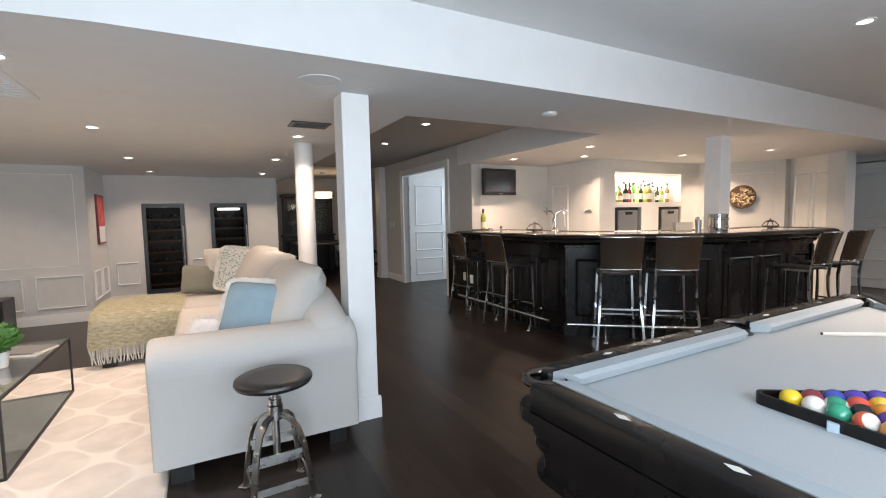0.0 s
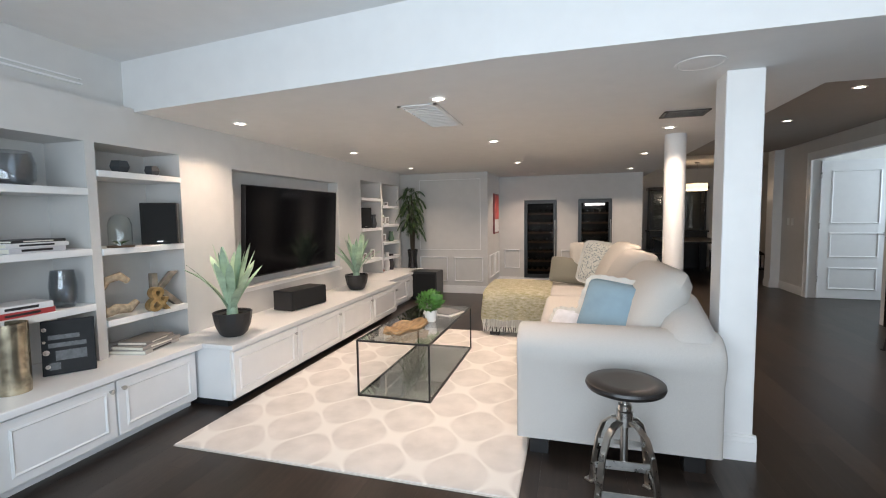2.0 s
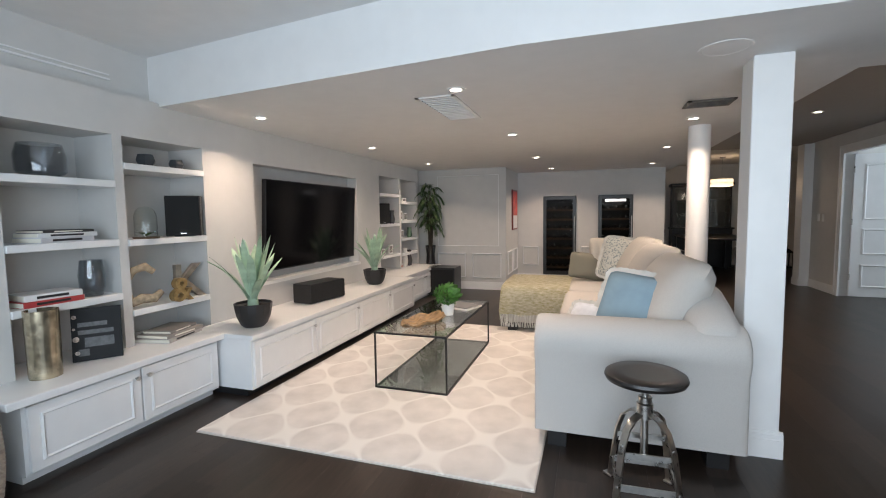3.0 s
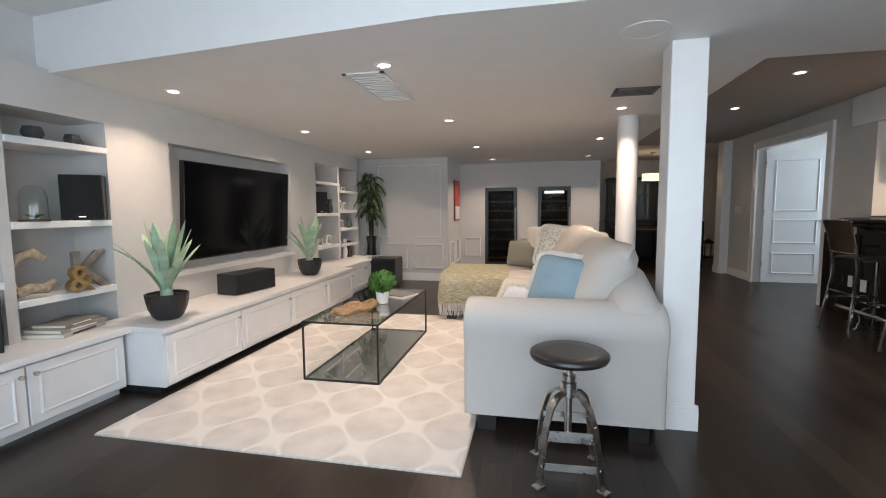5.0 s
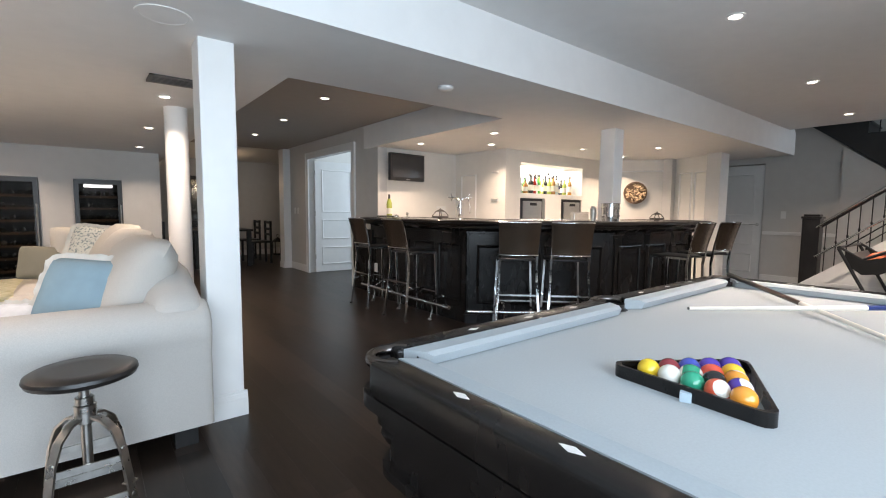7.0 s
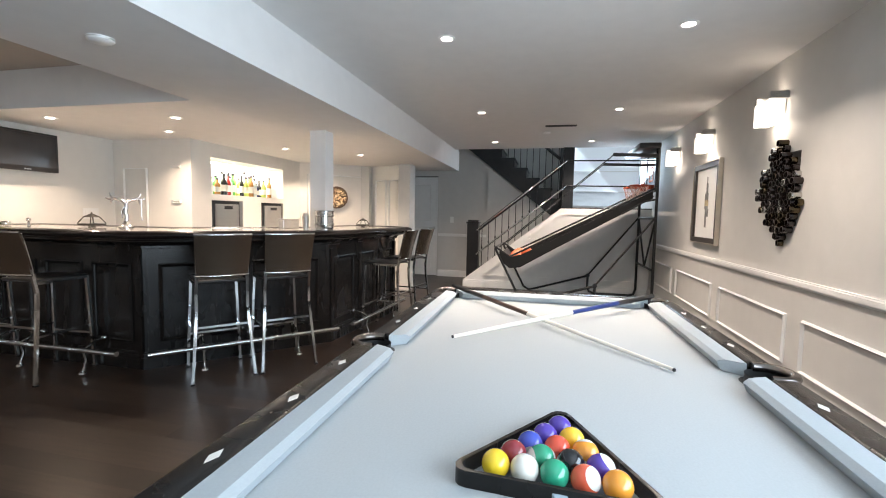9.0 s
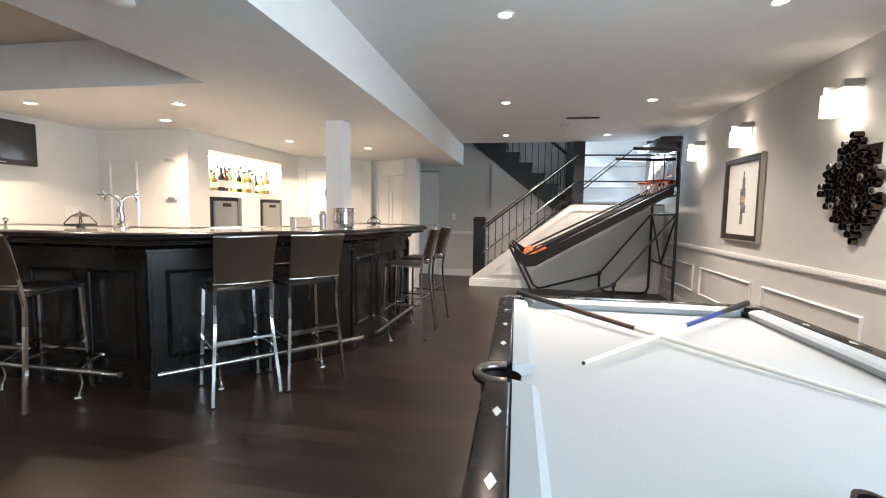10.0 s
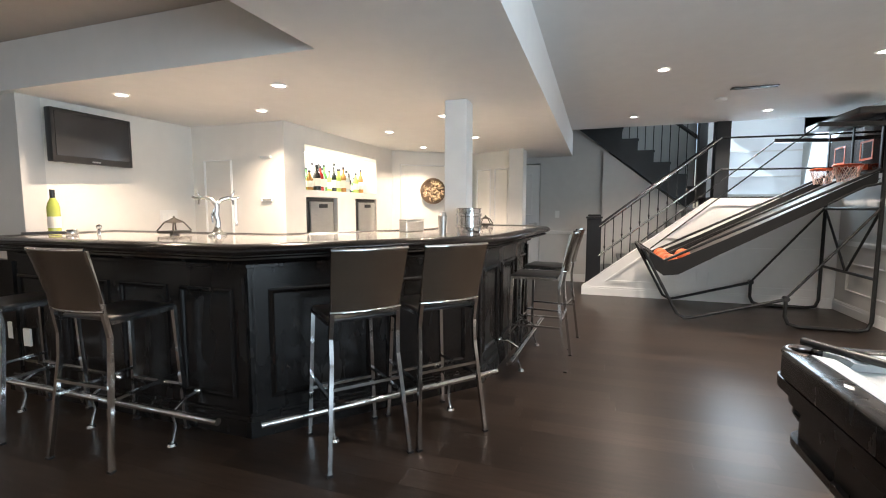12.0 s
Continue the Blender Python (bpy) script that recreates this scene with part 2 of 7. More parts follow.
# outer walls
bm = bmesh.new()
box(bm, 2.65, 11.2, RIGHT - 0.15, RIGHT, 0, 2.7)
box(bm, -2.6, -1.15, RIGHT - 0.15, RIGHT, 0, 2.7)
box(bm, -1.15, 2.65, RIGHT - 0.15, RIGHT, 0, 0.3)
box(bm, -1.15, 2.65, RIGHT - 0.15, RIGHT, 2.2, 2.7)
structure("wall_south", bm, M_WALL, "greige painted wall with panel mouldings")
# television wall with its recess and shelf bays
bm = bmesh.new()
X0 = TVX - 0.34
box(bm, X0 - 0.1, X0, -0.8, 8, 0, 2.7)
box(bm, X0, TVX - 0.1, -0.7, SKEW - 0.02, 2.07, ZU)
box(bm, X0, TVX, 1.3, 1.90, 0, 2.07)
box(bm, X0, TVX, 1.90, 3.16, 1.81, 2.07)
box(bm, X0, TVX, 2.482, 2.542, 0.4, 1.81)
box(bm, X0, TVX, 3.16, 3.70, 0, 2.07)
box(bm, X0, TVX, 3.70, 5.53, 1.755, 2.07)
box(bm, X0, TVX, 3.70, 5.53, 0, 0.69)
box(bm, X0, TVX - 0.14, 3.70, 5.53, 0.69, 1.755)
box(bm, X0, TVX, 5.53, 6.16, 0, 2.07)
box(bm, X0, TVX, 6.16, 7.57, 1.84, 2.07)
box(bm, X0, TVX, 6.84, 6.90, 0.4, 1.84)
box(bm, X0, TVX, 7.57, 7.64, 0, 2.07)
box(bm, X0, TVX - 0.2, 7.64, 8.0, 0, 2.07)
structure("wall_west", bm, M_WALL, "painted built-in wall with a television recess and open shelf bays")
bm = bmesh.new()
box(bm, -2.6, -0.72, 7.85, 8.0, 0, 2.1)
box(bm, -0.87, -0.72, 8.0, 9.2, 0, 2.1)
structure("wall_alcove", bm, M_WALL, "grey painted return wall with low panel mouldings")
bm = bmesh.new()
box(bm, -0.87, -0.24, 9.1, 9.25, 0, 2.1)
box(bm, 0.36, 0.745, 9.1, 9.25, 0, 2.1)
box(bm, 1.333, 1.84, 9.1, 9.25, 0, 2.1)
box(bm, -0.24, 0.36, 9.1, 9.25, 1.6, 2.1)
box(bm, 0.745, 1.333, 9.1, 9.25, 1.6, 2.1)
box(bm, -0.24, 0.36, 9.1, 9.25, 0, 0.12)
box(bm, 0.745, 1.333, 9.1, 9.25, 0, 0.12)
box(bm, -0.3, 1.4, 9.8, 9.85, 0, 2.1)
structure("wall_north", bm, M_WALL, "pale painted wall with two built-in wine fridges")
bm = bmesh.new()
box(bm, 1.69, 1.84, 9.25, 12.6, 0, 2.4)
box(bm, 1.7, 7.0, 12.6, 12.75, 0, 2.4)
box(bm, 6.9, 7.0, 9.9, 12.7, 0, 2.4)
box(bm, 4.1, 7.0, 9.7, 9.85, 0, 2.4)
structure("wall_dining", bm, M_WALL, "warm grey painted wall of the dining space")
bm = bmesh.new()
box(bm, 4.1, 4.25, 8.5, 9.7, 0, 2.4)
box(bm, 4.1, 4.25, 6.75, 8.5, 2.1, 2.4)
box(bm, 4.1, 4.25, 5.99, 6.75, 0, 2.4)
structure("wall_hall", bm, M_WALL, "grey painted hall wall with a wide door opening")
structure("trim_pillar", B(3.96, 4.1, 9.45, 9.7, 0, ZR), M_TRIM, "painted square pilaster in the hall")
bm = bmesh.new()
box(bm, 4.25, 7.2, 9.0, 9.1, 0, 2.4)
box(bm, 6.2, 6.3, 6.2, 9.0, 0, 2.4)
structure("wall_closet", bm, M_BAR_WALL, "pale wall of the room behind the door")
# bar back walls
bm = bmesh.new()
box(bm, 4.25, 5.7, 5.99, 6.14, 0, 2.1)
structure("wall_bar_tv", bm, M_BAR_WALL, "off-white wall behind the bar")
bm = bmesh.new()
prism(bm, [(5.52, 4.9), (5.66, 4.9), (5.66, 6.0), (5.52, 6.0)], 0, 2.1)
structure("wall_bar_side", bm, M_BAR_WALL, "off-white return wall with a cupboard panel")
bm = bmesh.new()
NX0, NX1 = 5.83, 7.33
box(bm, 5.66, NX0, 4.9, 5.45, 0, 2.1)
box(bm, NX1, 7.8, 4.9, 5.45, 0, 2.1)
box(bm, NX0, NX1, 4.9, 5.45, 1.88, 2.1)
box(bm, NX0, NX1, 4.9, 5.45, 1.37, 1.44)
box(bm, NX0, NX1, 5.35, 5.45, 1.44, 1.88)
box(bm, NX0, NX1, 5.35, 5.45, 0, 1.37)
box(bm, 6.40, 6.79, 4.9, 5.35, 0, 1.37)
structure("wall_bar_niche", bm, M_BAR_WALL, "off-white wall with a lit bottle niche and two fridge bays")
bm = bmesh.new()
prism(bm, [(7.8, 4.9), (8.55, 3.95), (8.7, 4.05), (7.8, 5.3)], 0, 2.1)
prism(bm, [(8.55, 3.95), (8.25, 3.30), (8.42, 3.24), (8.72, 4.0)], 0, 2.1)
structure("wall_bar_end", bm, M_BAR_WALL, "off-white angled wall at the end of the bar")
structure("trim_bar_pilaster", B(8.14, 8.44, 3.13, 3.32, 0, ZL), M_WALL, "painted pilaster at the end of the bar wall")
bm = bmesh.new()
box(bm, 10.0, 10.15, 2.02, 3.12, 0, 2.6)
box(bm, 10.0, 10.15, 3.12, 3.95, 2.02, 2.6)
box(bm, 10.75, 10.9, 0.62, 6.0, 0, 4.2)
box(bm, 8.42, 10.9, 3.95, 4.1, 0, 4.2)
structure("wall_stairwell", bm, M_WALL, "blue-grey painted stairwell wall")
bm = bmesh.new()
box(bm, 10.05, 10.2, -0.8, 0.60, 0, 1.43)
box(bm, 10.05, 10.2, -0.8, 0.60, 3.3, 4.2)
box(bm, 10.05, 10.75, 0.50, 0.60, 1.43, 4.2)
box(bm, 8.87, 10.9, -0.81, RIGHT, 2.3, 4.2)
box(bm, 8.87, 8.97, -0.7, 4.0, ZU + 0.1, 4.2)
box(bm, 8.87, 10.9, -0.8, 4.0, 4.2, 4.3)
structure("wall_landing", bm, M_WALL, "painted wall around the landing window")
bm = bmesh.new()
near, back = [[bm.verts.new((x, y, z)) for y, z in ((0.62, 0), (2.1, 0), (2.1, 2.20), (0.92, 1.265), (0.62, 1.265))] for x in (9.865, 9.96)]
bm.faces.new(near), bm.faces.new(back[::-1])
for i in range(5):
    bm.faces.new((near[i], near[(i + 1) % 5], back[(i + 1) % 5], back[i]))
structure("wall_under_stairs", bm, M_WALL, "blue-grey painted wall under the upper flight")
# posts
for nm, x0, x1, y0, y1 in (("post_front", 1.385, 1.56, 3.11, 3.285), ("post_bar", 5.275, 5.445, 3.10, 3.27)):
    structure(nm, B(x0, x1, y0, y1, 0, ZL, bevel=0.004, seg=1), M_TRIM, "square painted column")
bm = bmesh.new()
lathe(bm, [(0.092, 0), (0.092, ZL)], 40, (1.55, 5.10, 0))
structure("post_round", bm, M_TRIM, "round white column behind the sofa", 40)

# trims of the structure
def baseboard(bm, p, q, out, h=0.13, t=0.016):
    """A moulded skirting from p to q in plan; out: the side it stands on."""
    p, q, o = Vector(p), Vector(q), Vector(out).normalized()
    d = (q - p).normalized()
    for z0, z1, k in ((0, h * 0.72, t), (h * 0.72, h * 0.9, t * 0.72), (h * 0.9, h, t * 0.4)):
        a, b, c, e = p, q, q + o * k, p + o * k
        poly = [a, b, c, e]
        if (b - a).cross(e - a) < 0:
            poly = poly[::-1]
        prism(bm, [(v.x, v.y) for v in poly], z0, z1)


def moulding_frame(bm, m, w, h, r=0.018, t=0.014):
    """A raised, mitred picture-frame moulding w x h in the local xz plane, its face to -y."""
    loops = []
    for ins, y in ((0, 0.001), (0, -t * 0.7), (r * 0.3, -t), (r * 0.55, -t * 1.5), (r * 0.8, -t), (r, -t * 0.4), (r, 0.001)):
        loops.append([bm.verts.new(m @ Vector(v)) for v in ((ins, y, ins), (w - ins, y, ins), (w - ins, y, h - ins), (ins, y, h - ins))])
    for a, b in zip(loops, loops[1:]):
        for k in range(4):
            bm.faces.new((a[k], a[(k + 1) % 4], b[(k + 1) % 4], b[k]))


bm = bmesh.new()
for p, q, o in (((2.7, RIGHT), (STAIR, RIGHT), (0, 1)), ((-2.4, 7.85), (-0.72, 7.85), (0, -1)), ((-0.72, 7.85), (-0.72, 9.1), (1, 0)), ((-0.72, 9.1), (1.84, 9.1), (0, -1)),
                ((4.1, 8.6), (4.1, 9.45), (-1, 0)), ((3.96, 9.45), (3.96, 9.7), (-1, 0)), ((3.96, 9.45), (4.1, 9.45), (0, -1)), ((10.0, 2.1), (10.0, 3.1), (-1, 0)),
                ((1.84, 9.1), (1.84, 12.6), (1, 0)), ((1.84, 12.6), (6.9, 12.6), (0, -1))):
    baseboard(bm, p, q, o)
for x0, x1, y0, y1 in ((1.385, 1.56, 3.11, 3.285),):
    baseboard(bm, (x0 - 0.016, y0), (x1 + 0.016, y0), (0, -1), 0.14), baseboard(bm, (x1, y0), (x1, y1), (1, 0), 0.14)
    baseboard(bm, (x0, y0), (x0, y1), (-1, 0), 0.14), baseboard(bm, (x0, y1), (x1, y1), (0, 1), 0.14)
structure("baseboard", bm, M_TRIM, "white moulded baseboard")
bm = bmesh.new()
for z0, z1, t in ((0.815, 0.83, 0.014), (0.83, 0.86, 0.026), (0.86, 0.87, 0.018)):
    box(bm, 2.7, STAIR, RIGHT, RIGHT + t, z0, z1)
    box(bm, 10.0 - t, 10.0, 2.1, 3.1, z0, z1)
structure("trim_chair_rail", bm, M_TRIM, "white chair rail moulding")
bm = bmesh.new()
for x0, x1 in ((3.2, 4.42), (4.62, 5.84), (6.05, 7.29), (7.5, 8.6), (2.75, 3.0)):
    moulding_frame(bm, Matrix.Translation((x1, RIGHT, 0.28)) @ Matrix.Rotation(math.pi, 4, "Z"), x1 - x0, 0.34)
moulding_frame(bm, pose(-1.92, 7.85, 0.2), 0.5, 0.42), moulding_frame(bm, pose(-1.3, 7.85, 0.2), 0.5, 0.42)
moulding_frame(bm, pose(-1.92, 7.85, 0.74), 1.08, 1.2, 0.01, 0.004)
for y in (8.0, 8.55):
    moulding_frame(bm, pose(-0.72, y, 0.24, 0, 0, 90), 0.45, 0.4)
moulding_frame(bm, pose(-0.62, 9.1, 0.3), 0.3, 0.36), moulding_frame(bm, pose(0.44, 9.1, 0.3), 0.22, 0.36), moulding_frame(bm, pose(1.42, 9.1, 0.3), 0.32, 0.36)
structure("trim_wall_panels", bm, M_TRIM, "white raised panel mouldings on the walls")
bm = bmesh.new()
da = math.degrees(math.atan2(3.95 - 4.9, 8.55 - 7.8))
moulding_frame(bm, pose(7.8, 4.9, 0.95, 0, 0, da) @ pose(0.12, 0, 0), 0.98, 0.92)
db = math.degrees(math.atan2(3.30 - 3.95, 8.25 - 8.55))
moulding_frame(bm, pose(8.55, 3.95, 0.95, 0, 0, db) @ pose(0.1, 0, 0), 0.26, 0.86), moulding_frame(bm, pose(8.55, 3.95, 0.95, 0, 0, db) @ pose(0.42, 0, 0), 0.24, 0.86)
moulding_frame(bm, pose(5.52, 5.84, 0.2, 0, 0, -90) @ pose(0.0, 0, 0), 0.34, 1.52, 0.014)
moulding_frame(bm, pose(5.52, 5.30, 0.98, 0, 0, -90), 0.16, 0.02, 0.006), moulding_frame(bm, pose(5.52, 5.16, 1.32, 0, 0, -90), 0.12, 0.03, 0.006)
moulding_frame(bm, pose(5.52, 5.16, 1.72, 0, 0, -90), 0.12, 0.02, 0.006)
structure("trim_bar_panels", bm, M_TRIM, "white panel mouldings behind the bar")
bm = bmesh.new()
box(bm, 4.075, 4.1, 6.66, 6.76, 0, 2.18), box(bm, 4.075, 4.1, 8.48, 8.58, 0, 2.18), box(bm, 4.075, 4.1, 6.76, 8.48, 2.08, 2.18)
box(bm, 4.068, 4.1, 6.65, 6.675, 0, 2.19), box(bm, 4.068, 4.1, 8.565, 8.59, 0, 2.19), box(bm, 4.068, 4.1, 6.66, 8.58, 2.17, 2.195)
structure("trim_door_casing", bm, M_TRIM, "white door casing in the hall")
bm = bmesh.new()
box(bm, TVX - 0.1, TVX - 0.085, 1.0, 2.56, 2.165, 2.175), box(bm, TVX - 0.1, TVX - 0.09, 1.0, 2.56, 2.195, 2.203)
structure("trim_ledge", bm, M_TRIM, "thin trim line above the bookcase wall")
# sill of the television recess
bm = bmesh.new()
box(bm, TVX, TVX + 0.018, 3.68, 5.55, 0.665, 0.694)
box(bm, TVX - 0.14, TVX + 0.018, 3.702, 5.528, 0.690, 0.700)
structure("trim_tv_recess", bm, M_TRIM, "white sill of the television recess")
# patio window behind the walk
wn = structure("window_1", B(-1.15, 2.65, RIGHT - 0.1, RIGHT - 0.04, 0.3, 0.34), M_TRIM, "white framed window")
part("window_frame", B(-1.15, -1.11, RIGHT - 0.1, RIGHT - 0.04, 0.34, 2.2), M_TRIM, wn), part("window_frame", B(2.61, 2.65, RIGHT - 0.1, RIGHT - 0.04, 0.34, 2.2), M_TRIM, wn)
# landing window: frosted panes
M_FROST = glowing("frosted_daylit_pane", (0.66, 0.83, 1.0), 0.19)
wn = structure("window_2", B(10.05, 10.12, -0.66, 0.50, 1.43, 1.47), M_TRIM, "frosted landing window with thin bars")
part("pane", B(10.10, 10.12, -0.66, 0.50, 1.47, 3.3), M_FROST, wn, "frosted glass")
for z in (1.72, 2.1):
    part("window_bar", B(10.08, 10.10, -0.66, 0.50, z, z + 0.018), M_TRIM, wn)
# door leaf standing open in the hall
def panel_door(name, m, w, h, label, hinge_side=0, handle=True):
    d = structure(name, box(bmesh.new(), 0, w, 0, 0.04, 0.01, h), M_TRIM, label)
    d.matrix_world = m
    for z0, z1 in ((0.14, 0.48), (0.62, 1.0), (1.12, h - 0.14)):
        b2 = bmesh.new()
        moulding_frame(b2, pose(0.12, 0, z0), w - 0.24, z1 - z0, 0.03, 0.008)
        part("door_panel", b2, M_TRIM, d)
    if handle:
        part("door_handle", tube(lathe(bmesh.new(), [(0, 0), (0.026, 0), (0.026, 0.01), (0, 0.012)], 16, m=pose(w - 0.06, 0, 0.98, 90)), [(w - 0.06, -0.01, 0.98), (w - 0.06, -0.045, 0.98), (w - 0.17, -0.045, 0.98)], 0.008), M_STEEL, d, "satin steel lever handle", 40)
    for z in (0.25, 1.05, 1.8):
        part("hinge", box(bmesh.new(), -0.012, 0.006, -0.006, 0.0, z, z + 0.09), M_PEWTER, d, "dark metal hinge")
    return d


panel_door("door_1", pose(4.20, 8.45, 0, 0, 0, -3), 0.84, 2.06, "white panelled door standing open in the hall")
panel_door("door_2", pose(10.02, 3.93, 0, 0, 0, -90), 0.80, 2.0, "closed white panelled door beside the stairs")


# ---- ceiling fittings ----
def downlight(x, y, z, watts, color, aim=None):
    t = thing("downlight", "round recessed ceiling light with a white ring", "light", pose(x, y, z), "ceiling downlights")
    part("ring", lathe(bmesh.new(), [(0.055, -0.001), (0.056, -0.006), (0.040, -0.008), (0.035, -0.002)], 24), M_TRIM, t, "", 40)
    part("lens", lathe(bmesh.new(), [(0, -0.003), (0.0345, -0.003)], 20), M_PIPE, t, "glowing lens")
    lamp("downlight_lamp", "AREA", pose(x, y, z - 0.016), watts, color, 0.08, spread=125)


SOFT = (1.0, 0.82, 0.64)
for x, y in ((-0.17, 3.15), (-1.8, 3.35), (-0.11, 4.85), (-1.74, 5.08), (-0.1, 6.76), (-0.03, 8.4), (1.47, 6.4), (1.53, 8.3), (-1.7, 6.84), (1.42, 4.68)):
    downlight(x, y, ZL, 9 if x < -1.6 else 13, SOFT)
for x, y in ((4.38, 5.35), (4.54, 4.15), (5.11, 4.78), (6.38, 4.25), (5.78, 3.45), (7.03, 3.5), (7.6, 4.35)):
    downlight(x, y, ZL, 14.5, WARM)
for x, y in ((2.95, 5.12), (3.0, 6.57), (3.05, 8.05)):
    downlight(x, y, ZR - 0.008, 2.2, WARM)
for x, y in ((4.12, 1.62), (4.16, 0.17), (6.23, 1.7), (6.27, 0.25), (8.23, 1.78), (8.3, 0.34)):
    downlight(x, y, ZU, 22, (1.0, 0.87, 0.73))

t = thing("ceiling_speaker", "round white flush speaker in the ceiling", "speaker", pose(1.22, 2.94, ZL))
part("rim", lathe(bmesh.new(), [(0.115, -0.001), (0.114, -0.005), (0.10, -0.006), (0.098, -0.004)], 36), M_CEIL, t, "", 40)
part("grille", lathe(bmesh.new(), [(0, -0.006), (0.06, -0.0055), (0.099, -0.0035)], 32), M_CEIL, t, "", 40)
for x, y, z in ((2.95, 3.04, ZL), (7.5, 1.0, ZU)):
    t = thing("smoke_detector", "small round white smoke detector on the ceiling", "smoke detector", pose(x, y, z))
    part("body", lathe(bmesh.new(), [(0.058, -0.001), (0.056, -0.014), (0.045, -0.022), (0, -0.024)], 28), M_TRIM, t, "", 40)
    part("band", lathe(bmesh.new(), [(0.0585, -0.006), (0.0592, -0.008), (0.0585, -0.010)], 28), M_STEEL, t)


def grille(name, x0, x1, y0, y1, z, mat, label, n, along_x=True, back=None):
    t = thing(name, label, "vent", pose((x0 + x1) / 2, (y0 + y1) / 2, z))
    w, d = (x1 - x0) / 2, (y1 - y0) / 2
    bm = bmesh.new()
    for a in ((-w, w, -d, -d + 0.025), (-w, w, d - 0.025, d), (-w, -w + 0.025, -d, d), (w - 0.025, w, -d, d)):
        box(bm, *a, -0.010, -0.001)
    part("frame", bm, mat, t)
    part("backing", box(bmesh.new(), -w + 0.02, w - 0.02, -d + 0.02, d - 0.02, -0.003, -0.002), back or M_WALL, t)
    for i in range(n):
        u = -d + 0.04 + (2 * d - 0.08) * i / (n - 1) if along_x else 0
        part("slat", box(bmesh.new(), -w + 0.02, w - 0.02, u - 0.005, u + 0.005, -0.011, -0.004, m=None), mat, t)


grille("ceiling_vent", -0.48, -0.21, 3.25, 3.98, ZL, M_CEIL, "white slatted supply vent in the ceiling", 14, back=M_CEIL)
M_VENT = material("grey_vent_enamel", (0.10, 0.098, 0.095), 0.5, vary=0.05)
grille("return_vent", 1.26, 1.56, 4.02, 4.24, ZL, M_VENT, "dark grey slatted return vent in the ceiling", 5, back=M_BLACKPLASTIC)
grille("return_vent", 7.05, 7.12, 0.63, 1.01, ZU, M_BLACKMETAL, "narrow grey slot vent in the ceiling", 3)


# ---- pool table ----
PX0, PX1, PY0, PY1, PZ = 1.45, 3.93, 0.245, 1.595, 0.79
NX_0, NX_1, NY_0, NY_1 = PX0 + 0.15, PX1 - 0.15, PY0 + 0.145, PY1 - 0.145   # cushion noses
pool = thing("pool_table", "black wooden pool table with pale grey cloth", "pool table", pose(3.93, 0.92, 0, 0, 0, 1.0) @ pose(-3.93, -0.92, 0))
MX = (PX0 + PX1) / 2
part("bed_cloth", B(PX0 + 0.08, PX1 - 0.08, PY0 + 0.08, PY1 - 0.08, 0.69, 0.745), M_FELT, pool, "pale grey cloth playing field")
RW = 0.078
for x0, x1, y0, y1 in ((PX0 + 0.11, MX - 0.075, PY1 - RW, PY1), (MX + 0.075, PX1 - 0.11, PY1 - RW, PY1), (PX0 + 0.11, MX - 0.075, PY0, PY0 + RW), (MX + 0.075, PX1 - 0.11, PY0, PY0 + RW),
                       (PX0, PX0 + RW, PY0 + 0.11, PY1 - 0.11), (PX1 - RW, PX1, PY0 + 0.11, PY1 - 0.11)):
    part("rail", B(x0, x1, y0, y1, 0.70, PZ, bevel=0.012, seg=3), M_DARKWOOD, pool, "black lacquered wooden rail", 40)


def cushion(p, q, inward, m0=0.055, m1=0.055):
    """A cushion from p to q along a rail; its ends are cut back towards the pockets."""
    p, q, n = Vector((*p, 0)), Vector((*q, 0)), Vector((*inward, 0))
    d = (q - p).normalized()
    bm = bmesh.new()
    sec = ((0, 0.746, 0), (0, PZ - 0.002, 0), (0.052, PZ - 0.004, 0.7), (0.070, PZ - 0.014, 1.0), (0.056, 0.748, 0.8))
    a = [bm.verts.new(p + n * s + d * (m0 * k) + Vector((0, 0, z))) for s, z, k in sec]
    b = [bm.verts.new(q + n * s - d * (m1 * k) + Vector((0, 0, z))) for s, z, k in sec]
    bm.faces.new(a), bm.faces.new(b[::-1])
    for i in range(5):
        bm.faces.new((a[i], b[i], b[(i + 1) % 5], a[(i + 1) % 5]))
    part("cushion", bm, M_CUSHION, pool, "blue-grey cloth cushion")


for a, b in (((PX0 + 0.13, MX - 0.06), 0), ((MX + 0.06, PX1 - 0.13), 0)):
    cushion((a[0], PY1 - RW), (a[1], PY1 - RW), (0, -1), 0.05, 0.03)
    cushion((a[0], PY0 + RW), (a[1], PY0 + RW), (0, 1), 0.05, 0.03)
cushion((PX0 + RW, PY0 + 0.13), (PX0 + RW, PY1 - 0.13), (1, 0))
cushion((PX1 - RW, PY0 + 0.13), (PX1 - RW, PY1 - 0.13), (-1, 0))
M_LEATHER = material("black_pocket_leather", (0.012, 0.011, 0.011), 0.5, vary=0.2)
M_CASTING = material("dark_pewter_casting", (0.16, 0.14, 0.13), 0.25, 1.0, vary=0.2)
